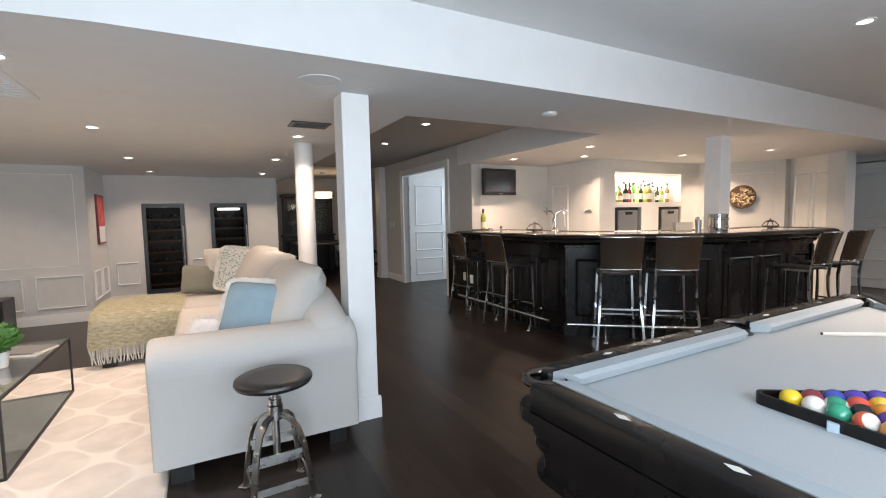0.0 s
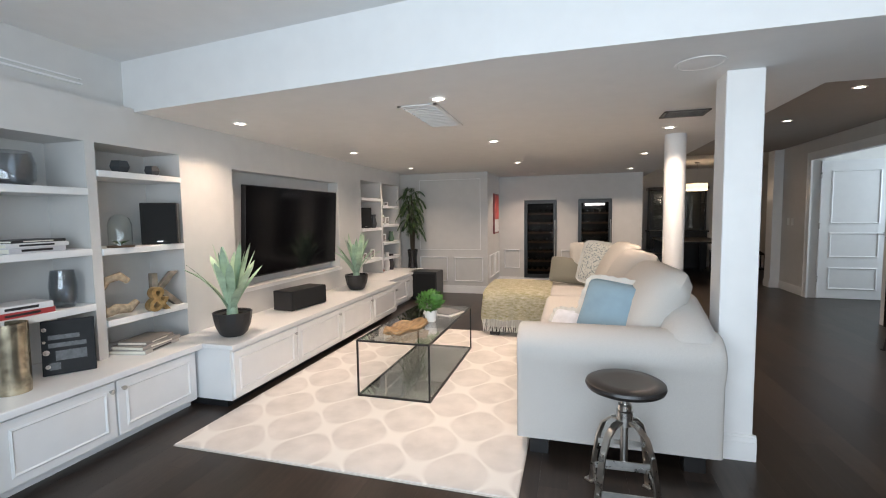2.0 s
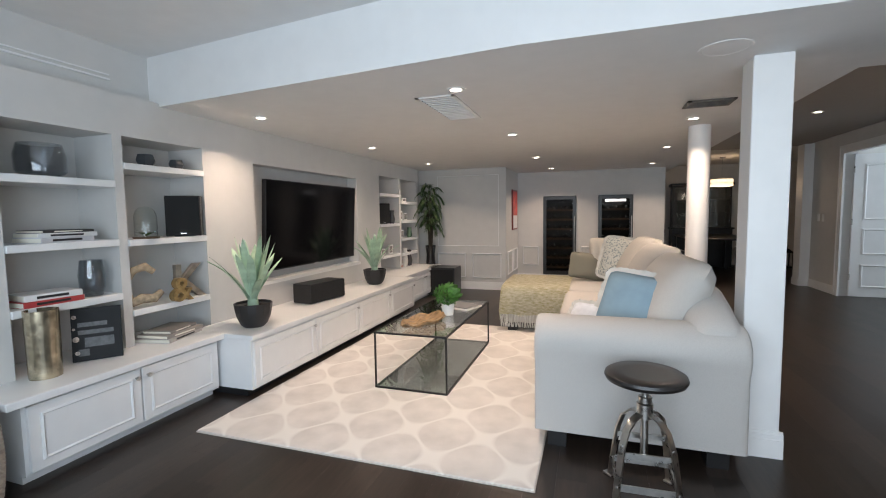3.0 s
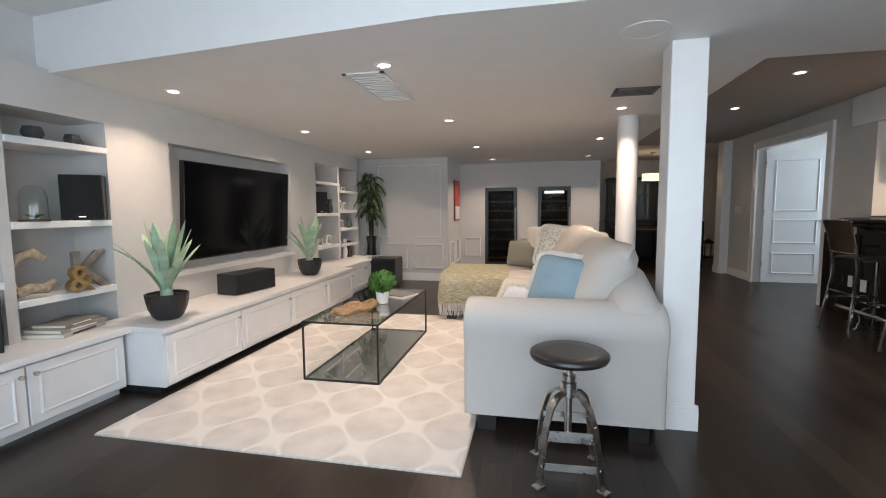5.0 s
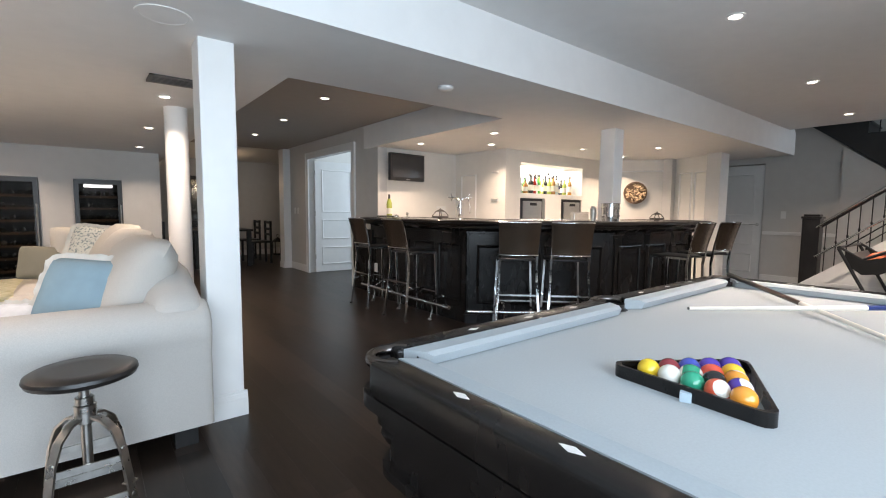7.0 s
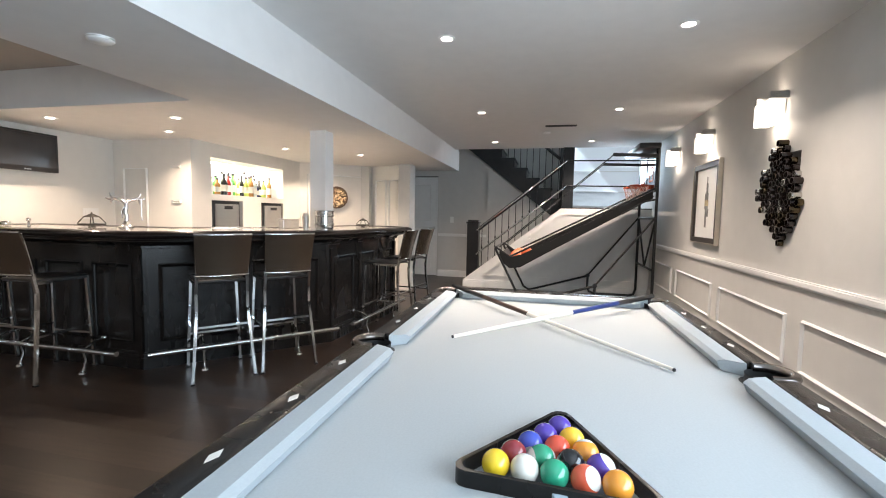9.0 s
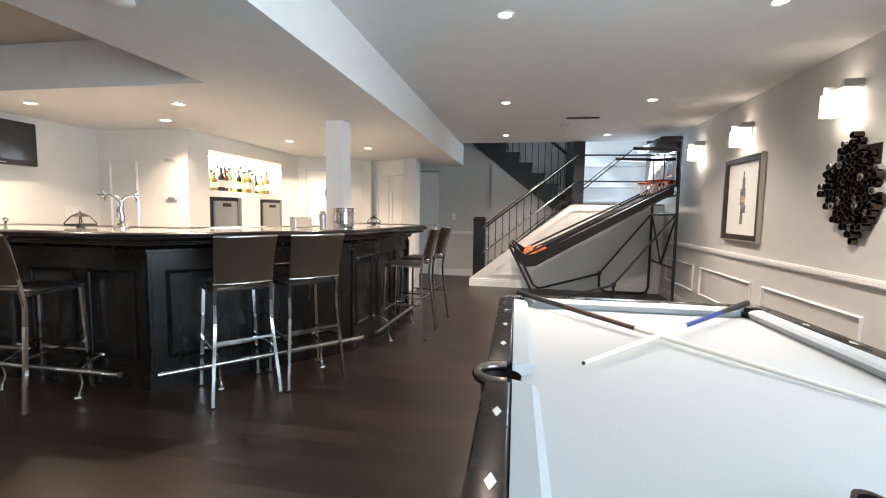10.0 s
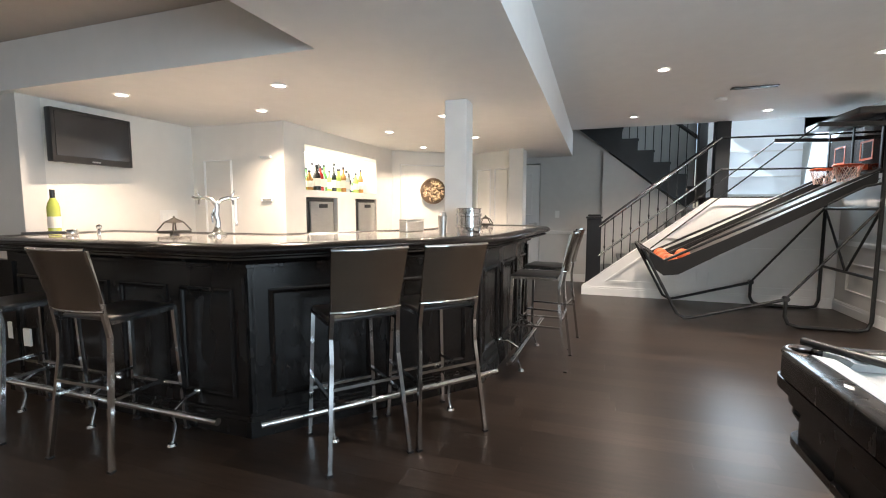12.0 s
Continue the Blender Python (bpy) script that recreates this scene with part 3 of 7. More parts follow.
for x, y, a in ((PX0 + 0.095, PY0 + 0.095, 45), (PX1 - 0.095, PY0 + 0.095, 135), (PX1 - 0.095, PY1 - 0.095, 225), (PX0 + 0.095, PY1 - 0.095, 315), (MX, PY0 + 0.045, 90), (MX, PY1 - 0.045, 270)):
    m = pose(x, y, 0, 0, 0, a)
    r = 0.056
    bm = bmesh.new()
    ring = [(-math.cos(radians(w)) * (r + 0.012), math.sin(radians(w)) * (r + 0.012)) for w in range(-105, 106, 15)]
    tube(bm, [(m @ Vector((u, v, PZ - 0.012))) for u, v in ring], 0.016, 8)
    pk = part("pocket_casting", bm, M_CASTING, pool, "polished dark metal pocket rim", 60)
    bm = bmesh.new()
    lathe(bm, [(r + 0.004, PZ - 0.016), (r, 0.70), (r * 0.8, 0.60), (0, 0.585)], 20, m=m)
    part("pocket_cup", bm, M_LEATHER, pk, "black leather pocket", 50)
    bm = bmesh.new()
    lathe(bm, [(0, 0.7475), (r + 0.006, 0.7475)], 24, m=m @ pose(0.012, 0, 0))
    part("pocket_opening", bm, M_LEATHER, pk)
S8 = (NX_1 - NX_0) / 8
DIA = material("pearl_inlay", (0.75, 0.73, 0.70), 0.25, vary=0.08)


def diamond(x, y, turn):
    bm = bmesh.new()
    prism(bm, [(-0.026, 0), (0, -0.011), (0.026, 0), (0, 0.011)], PZ - 0.001, PZ + 0.0006, m=pose(x, y, 0, 0, 0, turn))
    part("sight", bm, DIA, pool, "pearl diamond sight")


for i in (1, 2, 3, 5, 6, 7):
    diamond(NX_0 + S8 * i, PY1 - 0.045, 0), diamond(NX_0 + S8 * i, PY0 + 0.045, 0)
for i in (1, 2, 3):
    yy = NY_0 + (NY_1 - NY_0) * i / 4
    diamond(PX0 + 0.045, yy, 90), diamond(PX1 - 0.045, yy, 90)


def rounded(x0, x1, y0, y1, r, n=5):
    out = []
    for cx, cy, a in ((x1 - r, y0 + r, -90), (x1 - r, y1 - r, 0), (x0 + r, y1 - r, 90), (x0 + r, y0 + r, 180)):
        out += [(cx + r * math.cos(radians(a + 90 * i / n)), cy + r * math.sin(radians(a + 90 * i / n))) for i in range(n + 1)]
    return out


for nm, ins, z0, z1 in (("apron_lip", 0.004, 0.662, 0.699), ("apron_moulding", 0.03, 0.616, 0.662), ("apron", 0.055, 0.50, 0.616), ("apron_foot", 0.04, 0.475, 0.50)):
    part(nm, prism(bmesh.new(), rounded(PX0 + ins, PX1 - ins, PY0 + ins, PY1 - ins, 0.10), z0, z1), M_DARKWOOD, pool, "", 35)
for x in (PX0 + 0.24, PX1 - 0.24):
    for y in (PY0 + 0.22, PY1 - 0.22):
        bm = bmesh.new()
        lathe(bm, [(0, 0), (0.065, 0), (0.075, 0.02), (0.07, 0.05), (0.045, 0.075), (0.055, 0.13), (0.085, 0.22), (0.10, 0.31), (0.085, 0.36), (0.06, 0.385), (0.09, 0.41), (0.105, 0.49), (0, 0.49)], 24, (x, y, 0))
        part("leg", bm, M_DARKWOOD, pool, "turned black leg", 40)
for x in (PX0 + 0.10, PX1 - 0.10):
    for y in (PY0 + 0.10, PY1 - 0.10):
        bm = bmesh.new()
        lathe(bm, [(0, 0.545), (0.035, 0.55), (0.05, 0.575), (0.045, 0.60), (0.06, 0.63), (0.09, 0.70)], 16, (x, y, 0))
        part("corner_drop", bm, M_DARKWOOD, pool, "turned drop under the corner pocket", 40)

# rack, balls, chalk, cues
TRI = [(2.06 + 0.202 * math.cos(radians(a - 4)), 0.90 + 0.202 * math.sin(radians(a - 4))) for a in (120, 240, 0)]
CEN = Vector((sum(p[0] for p in TRI) / 3, sum(p[1] for p in TRI) / 3, 0))
rack = thing("ball_rack", "black triangular ball rack on the grey cloth", "ball rack", pose(CEN.x, CEN.y, 0.745))
bm = bmesh.new()
pts = []
for k in range(3):
    c = Vector((*TRI[k], 0)) - CEN
    a = math.degrees(math.atan2(c.y, c.x))
    cc = c * 0.89
    pts += [(cc.x + 0.024 * math.cos(radians(a + w)), cc.y + 0.024 * math.sin(radians(a + w)), 0) for w in (-60, -30, 0, 30, 60)]
n = len(pts)
for s, r0 in ((1.0, 0), ):
    o = [Vector(p) for p in pts]
    inn = [p - p.normalized() * 0.014 for p in o]
    rows = [[bm.verts.new(v + Vector((0, 0, z))) for v in ring] for ring, z in ((o, 0.0), (o, 0.032), (inn, 0.032), (inn, 0.0))]
    for a, b in zip(rows, rows[1:] + rows[:1]):
        for i in range(n):
            bm.faces.new((a[i], a[(i + 1) % n], b[(i + 1) % n], b[i]))
part("frame", bm, M_DARKWOOD, rack, "", 40)
IVORY, PURPLE, ORANGE = (0.80, 0.76, 0.68), (0.09, 0.05, 0.36), (0.88, 0.33, 0.04)
BALLS = [PURPLE, PURPLE, (0.86, 0.52, 0.04), (0.05, 0.08, 0.42), (0.72, 0.09, 0.05), ORANGE, (0.25, 0.03, 0.04), (0.02, 0.30, 0.17), (0.012, 0.012, 0.014), PURPLE,
         (0.86, 0.58, 0.03), IVORY, (0.02, 0.33, 0.19), (0.78, 0.12, 0.06), ORANGE]
M_BALLS = [material("ball_resin", c, 0.08, vary=0.02, coat=0.5) for c in BALLS]
M_STRIPE = material("ball_ivory_resin", (0.80, 0.77, 0.70), 0.08, vary=0.02, coat=0.5)
R = 0.0268
apex = Vector((*TRI[2], 0))
ax = (CEN - apex).normalized()
sd = Vector((-ax.y, ax.x, 0))
first = CEN - ax * (R * 1.75 * 8 / 3)
k = 0
for row in range(5):
    for j in range(row + 1):
        c = first + ax * (row - 0.0) * R * 1.75 - ax * 0.0 + sd * (j - row / 2) * R * 2.02
        ball = thing("billiard_ball", "glossy coloured billiard ball in the rack", "ball", pose(c.x, c.y, 0.745 + R, 40 * k, 65 * k, 30 * k), "balls in the rack")
        prof = [(R * math.cos(radians(a)), R * math.sin(radians(a))) for a in range(-90, 91, 10)]
        prof[0], prof[-1] = (0, -R), (0, R)
        part("ball", lathe(bmesh.new(), prof, 24), M_BALLS[k], ball, "", 60)
        if k in (3, 5, 7, 9, 13):
            for s in (1, -1):
                cap = [((R + 0.0003) * math.cos(radians(a)), s * (R + 0.0003) * math.sin(radians(a))) for a in (42, 52, 62, 72, 82)] + [(0, s * (R + 0.0003))]
                part("ivory_cap", lathe(bmesh.new(), cap, 24), M_STRIPE, ball, "ivory cap", 60)
        k += 1
t = thing("chalk_cube", "small pale blue chalk cube by the rack", "chalk", pose(1.943, 0.895, 0.745, 0, 0, 20))
part("cube", B(-0.012, 0.012, -0.012, 0.012, 0, 0.022, bevel=0.002), material("blue_chalk", (0.45, 0.55, 0.62), 0.9), t)


def cue(a, b, grip, label, wrap):
    """A cue from its tip at a to its butt at b."""
    a, b = Vector(a), Vector(b)
    t = thing("pool_cue", label, "pool cue", Matrix.Translation(a) @ (b - a).to_track_quat("Z", "Y").to_matrix().to_4x4(), "crossed pool cues")
    L = (b - a).length
    part("shaft", lathe(bmesh.new(), [(0, 0), (0.0062, 0.002), (0.0068, 0.03), (0.0105, L * 0.5)], 14), material("pale_maple", (0.78, 0.74, 0.66), 0.3, vary=0.04), t, "pale maple shaft", 50)
    part("tip", lathe(bmesh.new(), [(0, -0.004), (0.006, -0.003), (0.0062, 0.004)], 12), M_BLACKPLASTIC, t)
    part("grip", lathe(bmesh.new(), [(0.0106, L * 0.5), (0.0125, L * 0.76)], 14), grip, t, wrap, 50)
    part("butt", lathe(bmesh.new(), [(0.0126, L * 0.76), (0.0145, L * 0.995), (0, L)], 14), M_BLACKPLASTIC, t, "black butt", 50)


cue((2.73, 0.52, 0.756), (3.92, 1.50, 0.800), material("brown_wood_forearm", (0.06, 0.03, 0.02), 0.3), "pool cue with a dark brown butt on the table", "dark brown wooden forearm")
cue((2.85, 1.275, 0.772), (3.90, 0.34, 0.805), material("blue_stained_wood", (0.012, 0.035, 0.17), 0.3), "pool cue with a blue and black butt on the table", "blue stained forearm")


# ---- bar ----
FACES = [((3.98, 5.985), (3.98, 3.95)), ((3.98, 3.95), (5.08, 2.96)), ((5.08, 2.96), (6.62, 2.84))]
bar = thing("bar_counter", "black panelled home bar with a moulded top", "bar", pose(0, 0, 0))
BODY = [(3.98, 5.985), (3.98, 3.95), (5.08, 2.96), (6.62, 2.84), (6.78, 2.98), (6.78, 3.45), (5.75, 3.45), (4.55, 4.25), (4.55, 5.985)]
part("body", prism(bmesh.new(), BODY, 0.0, 1.0), M_DARKWOOD, bar)


def inset(poly, d):
    """The polygon moved outward by d along the front faces only."""
    out, n = [], len(poly)
    for i in range(n):
        a, b, c = Vector(poly[i - 1]), Vector(poly[i]), Vector(poly[(i + 1) % n])
        u, v = (b - a).normalized(), (c - b).normalized()
        nu, nv = Vector((u.y, -u.x)), Vector((v.y, -v.x))
        w = nu + nv
        w = w / max(0.3, w.length_squared) * 2
        out.append((b.x + w.x * d, b.y + w.y * d))
    return out


M_RAILWOOD = material("dark_lacquered_rail_wood", (0.012, 0.009, 0.008), 0.22, scale=4, vary=0.15, spec=0.4)
TOP = [(3.98, 5.80), (3.98, 3.95), (5.08, 2.96), (6.60, 2.82), (6.78, 2.98), (6.78, 3.45), (5.75, 3.45), (4.55, 4.25), (4.55, 5.80)]
def loft(profile):
    """A moulding that runs round the top: rings of (outward offset, height) joined by faces."""
    bm = bmesh.new()
    rings = [[bm.verts.new((x, y, z)) for x, y in inset(TOP, d)] for d, z in profile]
    n = len(TOP)
    for a, b in zip(rings, rings[1:]):
        for i in range(n):
            bm.faces.new((a[i], a[(i + 1) % n], b[(i + 1) % n], b[i]))
    bm.faces.new(rings[0][::-1]), bm.faces.new(rings[-1])
    return bm


part("crown_moulding", loft([(0.002, 0.935), (0.016, 0.94), (0.016, 0.958), (0.026, 0.966), (0.045, 0.976), (0.075, 0.984), (0.12, 0.988), (0.12, 0.996)]), M_DARKWOOD, bar, "stepped black moulding under the top", 35)
part("rail_edge", loft([(0.12, 0.990), (0.145, 0.990), (0.158, 0.998), (0.158, 1.008), (0.146, 1.013), (0.146, 1.020), (0.176, 1.024), (0.187, 1.034), (0.190, 1.046), (0.186, 1.057), (0.176, 1.067), (0.160, 1.075), (0.140, 1.079), (0.120, 1.079), (0.095, 1.074), (0.07, 1.064)]), M_RAILWOOD, bar, "rounded black wooden edge", 50)
M_STONE = material("polished_grey_stone", (0.32, 0.30, 0.28), 0.10, scale=14, vary=0.35, coat=0.2)
part("worktop", prism(bmesh.new(), inset(TOP, 0.085), 1.060, 1.070), M_STONE, bar, "polished grey stone top")
for nm, d, z0, z1 in (("plinth", 0.03, 0, 0.09), ("plinth_moulding", 0.022, 0.09, 0.115), ("plinth_moulding", 0.012, 0.115, 0.13)):
    part(nm, prism(bmesh.new(), inset(BODY, d), z0, z1), M_DARKWOOD, bar)
for (p, q), n in zip(FACES, (4, 2, 3)):
    p, q = Vector(p), Vector(q)
    L = (q - p).length
    a = math.degrees(math.atan2(q.y - p.y, q.x - p.x))
    w = (L - 0.1) / n
    for i in range(n):
        bm = bmesh.new()
        m = pose(p.x, p.y, 0.2, 0, 0, a) @ pose(0.05 + w * i + 0.05, 0, 0)
        moulding_frame(bm, m, w - 0.1, 0.62, 0.03, 0.012)
        part("front_panel", bm, M_DARKWOOD, bar)
    for u in ((0.02, L - 0.06) if L > 1.5 else (0.02,)):
        part("corner_stile", box(bmesh.new(), u, u + 0.05, -0.016, 0.0, 0.13, 0.9, m=pose(p.x, p.y, 0, 0, 0, a)), M_DARKWOOD, bar)
part("end_panel", B(4.045, 4.098, 5.99, 6.64, 0, 0.895, bevel=0.004, seg=1), M_DARKWOOD, bar, "black end panel of the bar")
for x, y in ((3.966, 5.80), (4.045, 6.12)):
    sk = part("wall_outlet", B(x - 0.014, x, y - 0.036, y + 0.036, 0.33, 0.45, bevel=0.002, seg=1), M_WHITE, bar, "white electrical outlet plate")
    part("socket", B(x - 0.016, x - 0.014, y - 0.018, y + 0.018, 0.36, 0.42), M_TRIM, sk)
# foot rails
def foot_rail(p, q, n):
    p, q = Vector((*p, 0.175)), Vector((*q, 0.175))
    d = (q - p).normalized()
    inn = Vector((-d.y, d.x, 0))
    t = thing("foot_rail", "chrome foot rail along the bar front", "foot rail", Matrix.Identity(4), "bar foot rails")
    part("pipe", tube(bmesh.new(), [p, q], 0.02, 14), M_CHROME, t, "", 50)
    for i in range(n):
        c = p.lerp(q, (i + 0.5) / n)
        bm = bmesh.new()
        tube(bm, [c + Vector((0, 0, 0.0)), c + Vector((0, 0, 0.05)) + inn * 0.09, c + inn * 0.19 + Vector((0, 0, 0.055))], 0.010, 8)
        tube(bm, [c, c - Vector((0, 0, 0.08)) + inn * 0.02, c - Vector((0, 0, 0.172)) - inn * 0.01], 0.009, 8)
        lathe(bm, [(0, 0.0), (0.026, 0.0), (0.02, 0.012), (0, 0.014)], 14, tuple(c - Vector((0, 0, 0.175)) - inn * 0.01))
        lathe(bm, [(0, -0.024), (0.019, -0.015), (0.024, 0), (0.019, 0.015), (0, 0.024)], 14, tuple(c + inn * 0.17 + Vector((0, 0, 0.055))))
        part("bracket", bm, M_CHROME, t, "", 50)


foot_rail((3.77, 5.85), (3.77, 3.98), 3)
foot_rail((3.81, 3.745), (4.93, 2.785), 2)
foot_rail((5.11, 2.73), (6.5, 2.66), 2)


# ---- bar stools: built once facing +y, then copied ----
def bar_stool():
    t = thing("bar_stool", "chrome framed bar stool with a curved brown metal back", "bar stool", None, "stools along the bar")
    M_SEATBACK = material("bronzed_metal_back", (0.19, 0.145, 0.11), 0.24, 0.85, scale=4, vary=0.15)
    M_SEAT = material("black_leather_seat", (0.015, 0.014, 0.014), 0.4, vary=0.2, bump=0.1)
    W, D, H = 0.172, 0.18, 0.74
    r = 0.011

    def leg(pts):
        part("leg", tube(bmesh.new(), pts, r * 1.3, 4, square=True), M_CHROME, t, "chrome square tube leg")
    for s in (-1, 1):
        leg([(s * (W + 0.038), -D - 0.07, 0), (s * W, -D - 0.01, 0.52), (s * W, -D - 0.005, H - 0.1), (s * (W - 0.005), -D - 0.035, H + 0.08), (s * (W - 0.01), -D - 0.085, 1.06)])
        leg([(s * (W + 0.02), D + 0.02, 0), (s * (W - 0.01), D, H - 0.02)])
        part("seat_rail", tube(bmesh.new(), [(s * W, -D, H - 0.03), (s * (W - 0.008), D, H - 0.03)], r * 1.3, 4, square=True), M_CHROME, t, "chrome side rail")
        part("stretcher", tube(bmesh.new(), [(s * W, -D - 0.035, 0.33), (s * (W - 0.005), D + 0.01, 0.33)], r, 4, square=True), M_CHROME, t, "chrome stretcher")
    part("stretcher", tube(bmesh.new(), [(-W, D + 0.012, 0.27), (W, D + 0.012, 0.27)], r, 4, square=True), M_CHROME, t, "chrome stretcher")
    part("stretcher", tube(bmesh.new(), [(-W, -D - 0.03, 0.40), (W, -D - 0.03, 0.40)], r, 4, square=True), M_CHROME, t, "chrome stretcher")
    part("seat", B(-W + 0.004, W - 0.004, -D + 0.01, D + 0.005, H - 0.028, H - 0.006, bevel=0.008, seg=2), M_SEAT, t, "black padded seat", 50)
    bm = bmesh.new()
    nx, nz = 10, 8
    g = []
    for side in (0, 1):
        rows = []
        for j in range(nz + 1):
            z = H + 0.035 + (1.068 - H - 0.035) * j / nz
            y = -D - 0.03 - 0.075 * (j / nz) ** 1.2
            row = []
            for i in range(nx + 1):
                u = 2 * i / nx - 1
                row.append(bm.verts.new((u * (W + 0.004 + 0.012 * j / nz), y - 0.030 * (1 - u * u) + (0.006 if side else -0.006), z)))
            rows.append(row)
        g.append(rows)
    for side, rows in enumerate(g):
        for j in range(nz):
            for i in range(nx):
                q = (rows[j][i], rows[j][i + 1], rows[j + 1][i + 1], rows[j + 1][i])
                bm.faces.new(q if side == 0 else q[::-1])
    a, b = g
    rim = [a[0][i] for i in range(nx + 1)] + [a[j][nx] for j in range(1, nz + 1)] + [a[nz][i] for i in range(nx - 1, -1, -1)] + [a[j][0] for j in range(nz - 1, 0, -1)]
    rim2 = [b[0][i] for i in range(nx + 1)] + [b[j][nx] for j in range(1, nz + 1)] + [b[nz][i] for i in range(nx - 1, -1, -1)] + [b[j][0] for j in range(nz - 1, 0, -1)]
    for i in range(len(rim)):
        k = (i + 1) % len(rim)
        bm.faces.new((rim[i], rim[k], rim2[k], rim2[i]))
    part("backrest", bm, M_SEATBACK, t, "curved bronzed metal backrest", 40)
    part("back_trim", tube(bmesh.new(), [(u / 5 * (W + 0.016), -D - 0.105 - 0.030 * (1 - (u / 5) ** 2), 1.07) for u in range(-5, 6)], 0.009, 8), M_CHROME, t, "chrome top edge", 50)
    part("back_trim", tube(bmesh.new(), [(u / 5 * (W + 0.006), -D - 0.03 - 0.030 * (1 - (u / 5) ** 2), H + 0.03) for u in range(-5, 6)], 0.009, 8), M_CHROME, t, "chrome lower edge", 50)
    for s in (-1, 1):
        for y in (-D - 0.07, D + 0.02):
            part("foot", B(s * (W + (0.038 if y < 0 else 0.02)) - 0.014, s * (W + (0.038 if y < 0 else 0.02)) + 0.014, y - 0.014, y + 0.014, 0, 0.012), M_BLACKPLASTIC, t)
    return t


stool = bar_stool()
stool.matrix_world = pose(3.72, 4.56, 0, 0, 0, -88)
for x, y, a in ((3.72, 5.37, -90), (4.11, 3.39, -41), (4.455, 3.075, -41), (5.75, 2.62, -2), (6.35, 2.60, -8)):
    copy_thing(stool, pose(x, y, 0, 0, 0, a))

# ---- behind the bar ----
tv = thing("bar_television", "small black flat television on a wall bracket", "television", pose(4.50, 5.86, 1.78, 0, 0, 3))
part("bezel", box(bmesh.new(), -0.30, 0.30, -0.03, 0.03, -0.19, 0.19, bevel=0.008, seg=2), M_BLACKPLASTIC, tv, "", 40)
part("screen", box(bmesh.new(), -0.275, 0.275, -0.034, -0.029, -0.145, 0.165), material("grey_screen_glass", (0.03, 0.03, 0.032), 0.15), tv, "dark grey screen")
part("stand_foot", box(bmesh.new(), -0.03, 0.03, -0.036, -0.03, -0.178, -0.168), M_STEEL, tv)
part("bracket", box(bmesh.new(), -0.08, 0.08, 0.03, 0.128, -0.06, 0.06), M_BLACKMETAL, tv)

M_BOT = [material("bottle_" + n, c, 0.08, vary=0.1, coat=0.3) for n, c in (("green", (0.10, 0.38, 0.08)), ("amber", (0.42, 0.20, 0.05)), ("clear", (0.60, 0.66, 0.60)), ("blue", (0.02, 0.03, 0.12)), ("dark", (0.02, 0.02, 0.015)), ("red", (0.35, 0.03, 0.02)), ("lime", (0.45, 0.55, 0.12)))]
M_LABEL = material("paper_label", (0.75, 0.72, 0.62), 0.7, vary=0.05)


def bottle(x, y, z, h, r, mat, group="bottles in the niche", label="spirit bottle with a paper label in the niche"):
    t = thing("bottle", label, "bottle", pose(x, y, z), group)
    part("glass", lathe(bmesh.new(), [(0, 0), (r, 0.002), (r, h * 0.58), (r * 0.85, h * 0.66), (r * 0.36, h * 0.76), (r * 0.34, h * 0.95), (0, h * 0.95)], 16), mat, t, "", 45)
    part("label", lathe(bmesh.new(), [(r + 0.001, h * 0.18), (r + 0.001, h * 0.48)], 16), M_LABEL, t, "paper label", 45)
    part("cap", lathe(bmesh.new(), [(r * 0.42, h * 0.90), (r * 0.42, h), (0, h)], 12), M_BLACKPLASTIC, t)


rnd = random.Random(4)
x = 5.93
while x < 7.22:
    r = rnd.uniform(0.028, 0.042)
    bottle(x + r, 5.02 + rnd.uniform(0, 0.1), 1.44, rnd.uniform(0.19, 0.33), r, rnd.choice(M_BOT + [M_BOT[2], M_BOT[0], M_BOT[6], M_BOT[4]]))
    x += 2 * r + rnd.uniform(0.004, 0.05)
x = 6.0
while x < 7.2:
    r = rnd.uniform(0.03, 0.042)
    bottle(x + r, 5.22, 1.44, rnd.uniform(0.26, 0.36), r, rnd.choice((M_BOT[2], M_BOT[6], M_BOT[0], M_BOT[4], M_BOT[2])))
    x += 2 * r + rnd.uniform(0.02, 0.09)
lamp("niche_lamp", "AREA", pose(6.58, 5.12, 1.87), 14, (1.0, 0.94, 0.82), 1.3, 0.2)
t = thing("niche_light", "slim glowing light strip in the bottle niche", "light", pose(6.58, 5.3, 1.876))
part("strip", B(-0.7, 0.7, -0.015, 0.015, -0.012, 0.003), glowing("strip_light", (1, 0.93, 0.8), 12), t)
for x0 in (5.86, 6.82):
    t = thing("bar_fridge", "small black and steel under-counter fridge", "fridge", pose(x0, 4.92, 0))
    part("cabinet", box(bmesh.new(), 0, 0.50, 0.0, 0.4, 0.86, 1.365, bevel=0.004, seg=1), M_BLACKPLASTIC, t)
    dr = part("door", box(bmesh.new(), 0.045, 0.46, -0.02, 0.0, 0.87, 1.325, bevel=0.006), M_STEEL, t, "brushed steel fridge door")
    part("handle", box(bmesh.new(), 0.19, 0.33, -0.03, -0.018, 1.26, 1.30), M_BLACKPLASTIC, dr, "black recessed handle")
    part("stand", box(bmesh.new(), 0.0, 0.5, 0.02, 0.4, 0, 0.86), M_BAR_WALL, t)
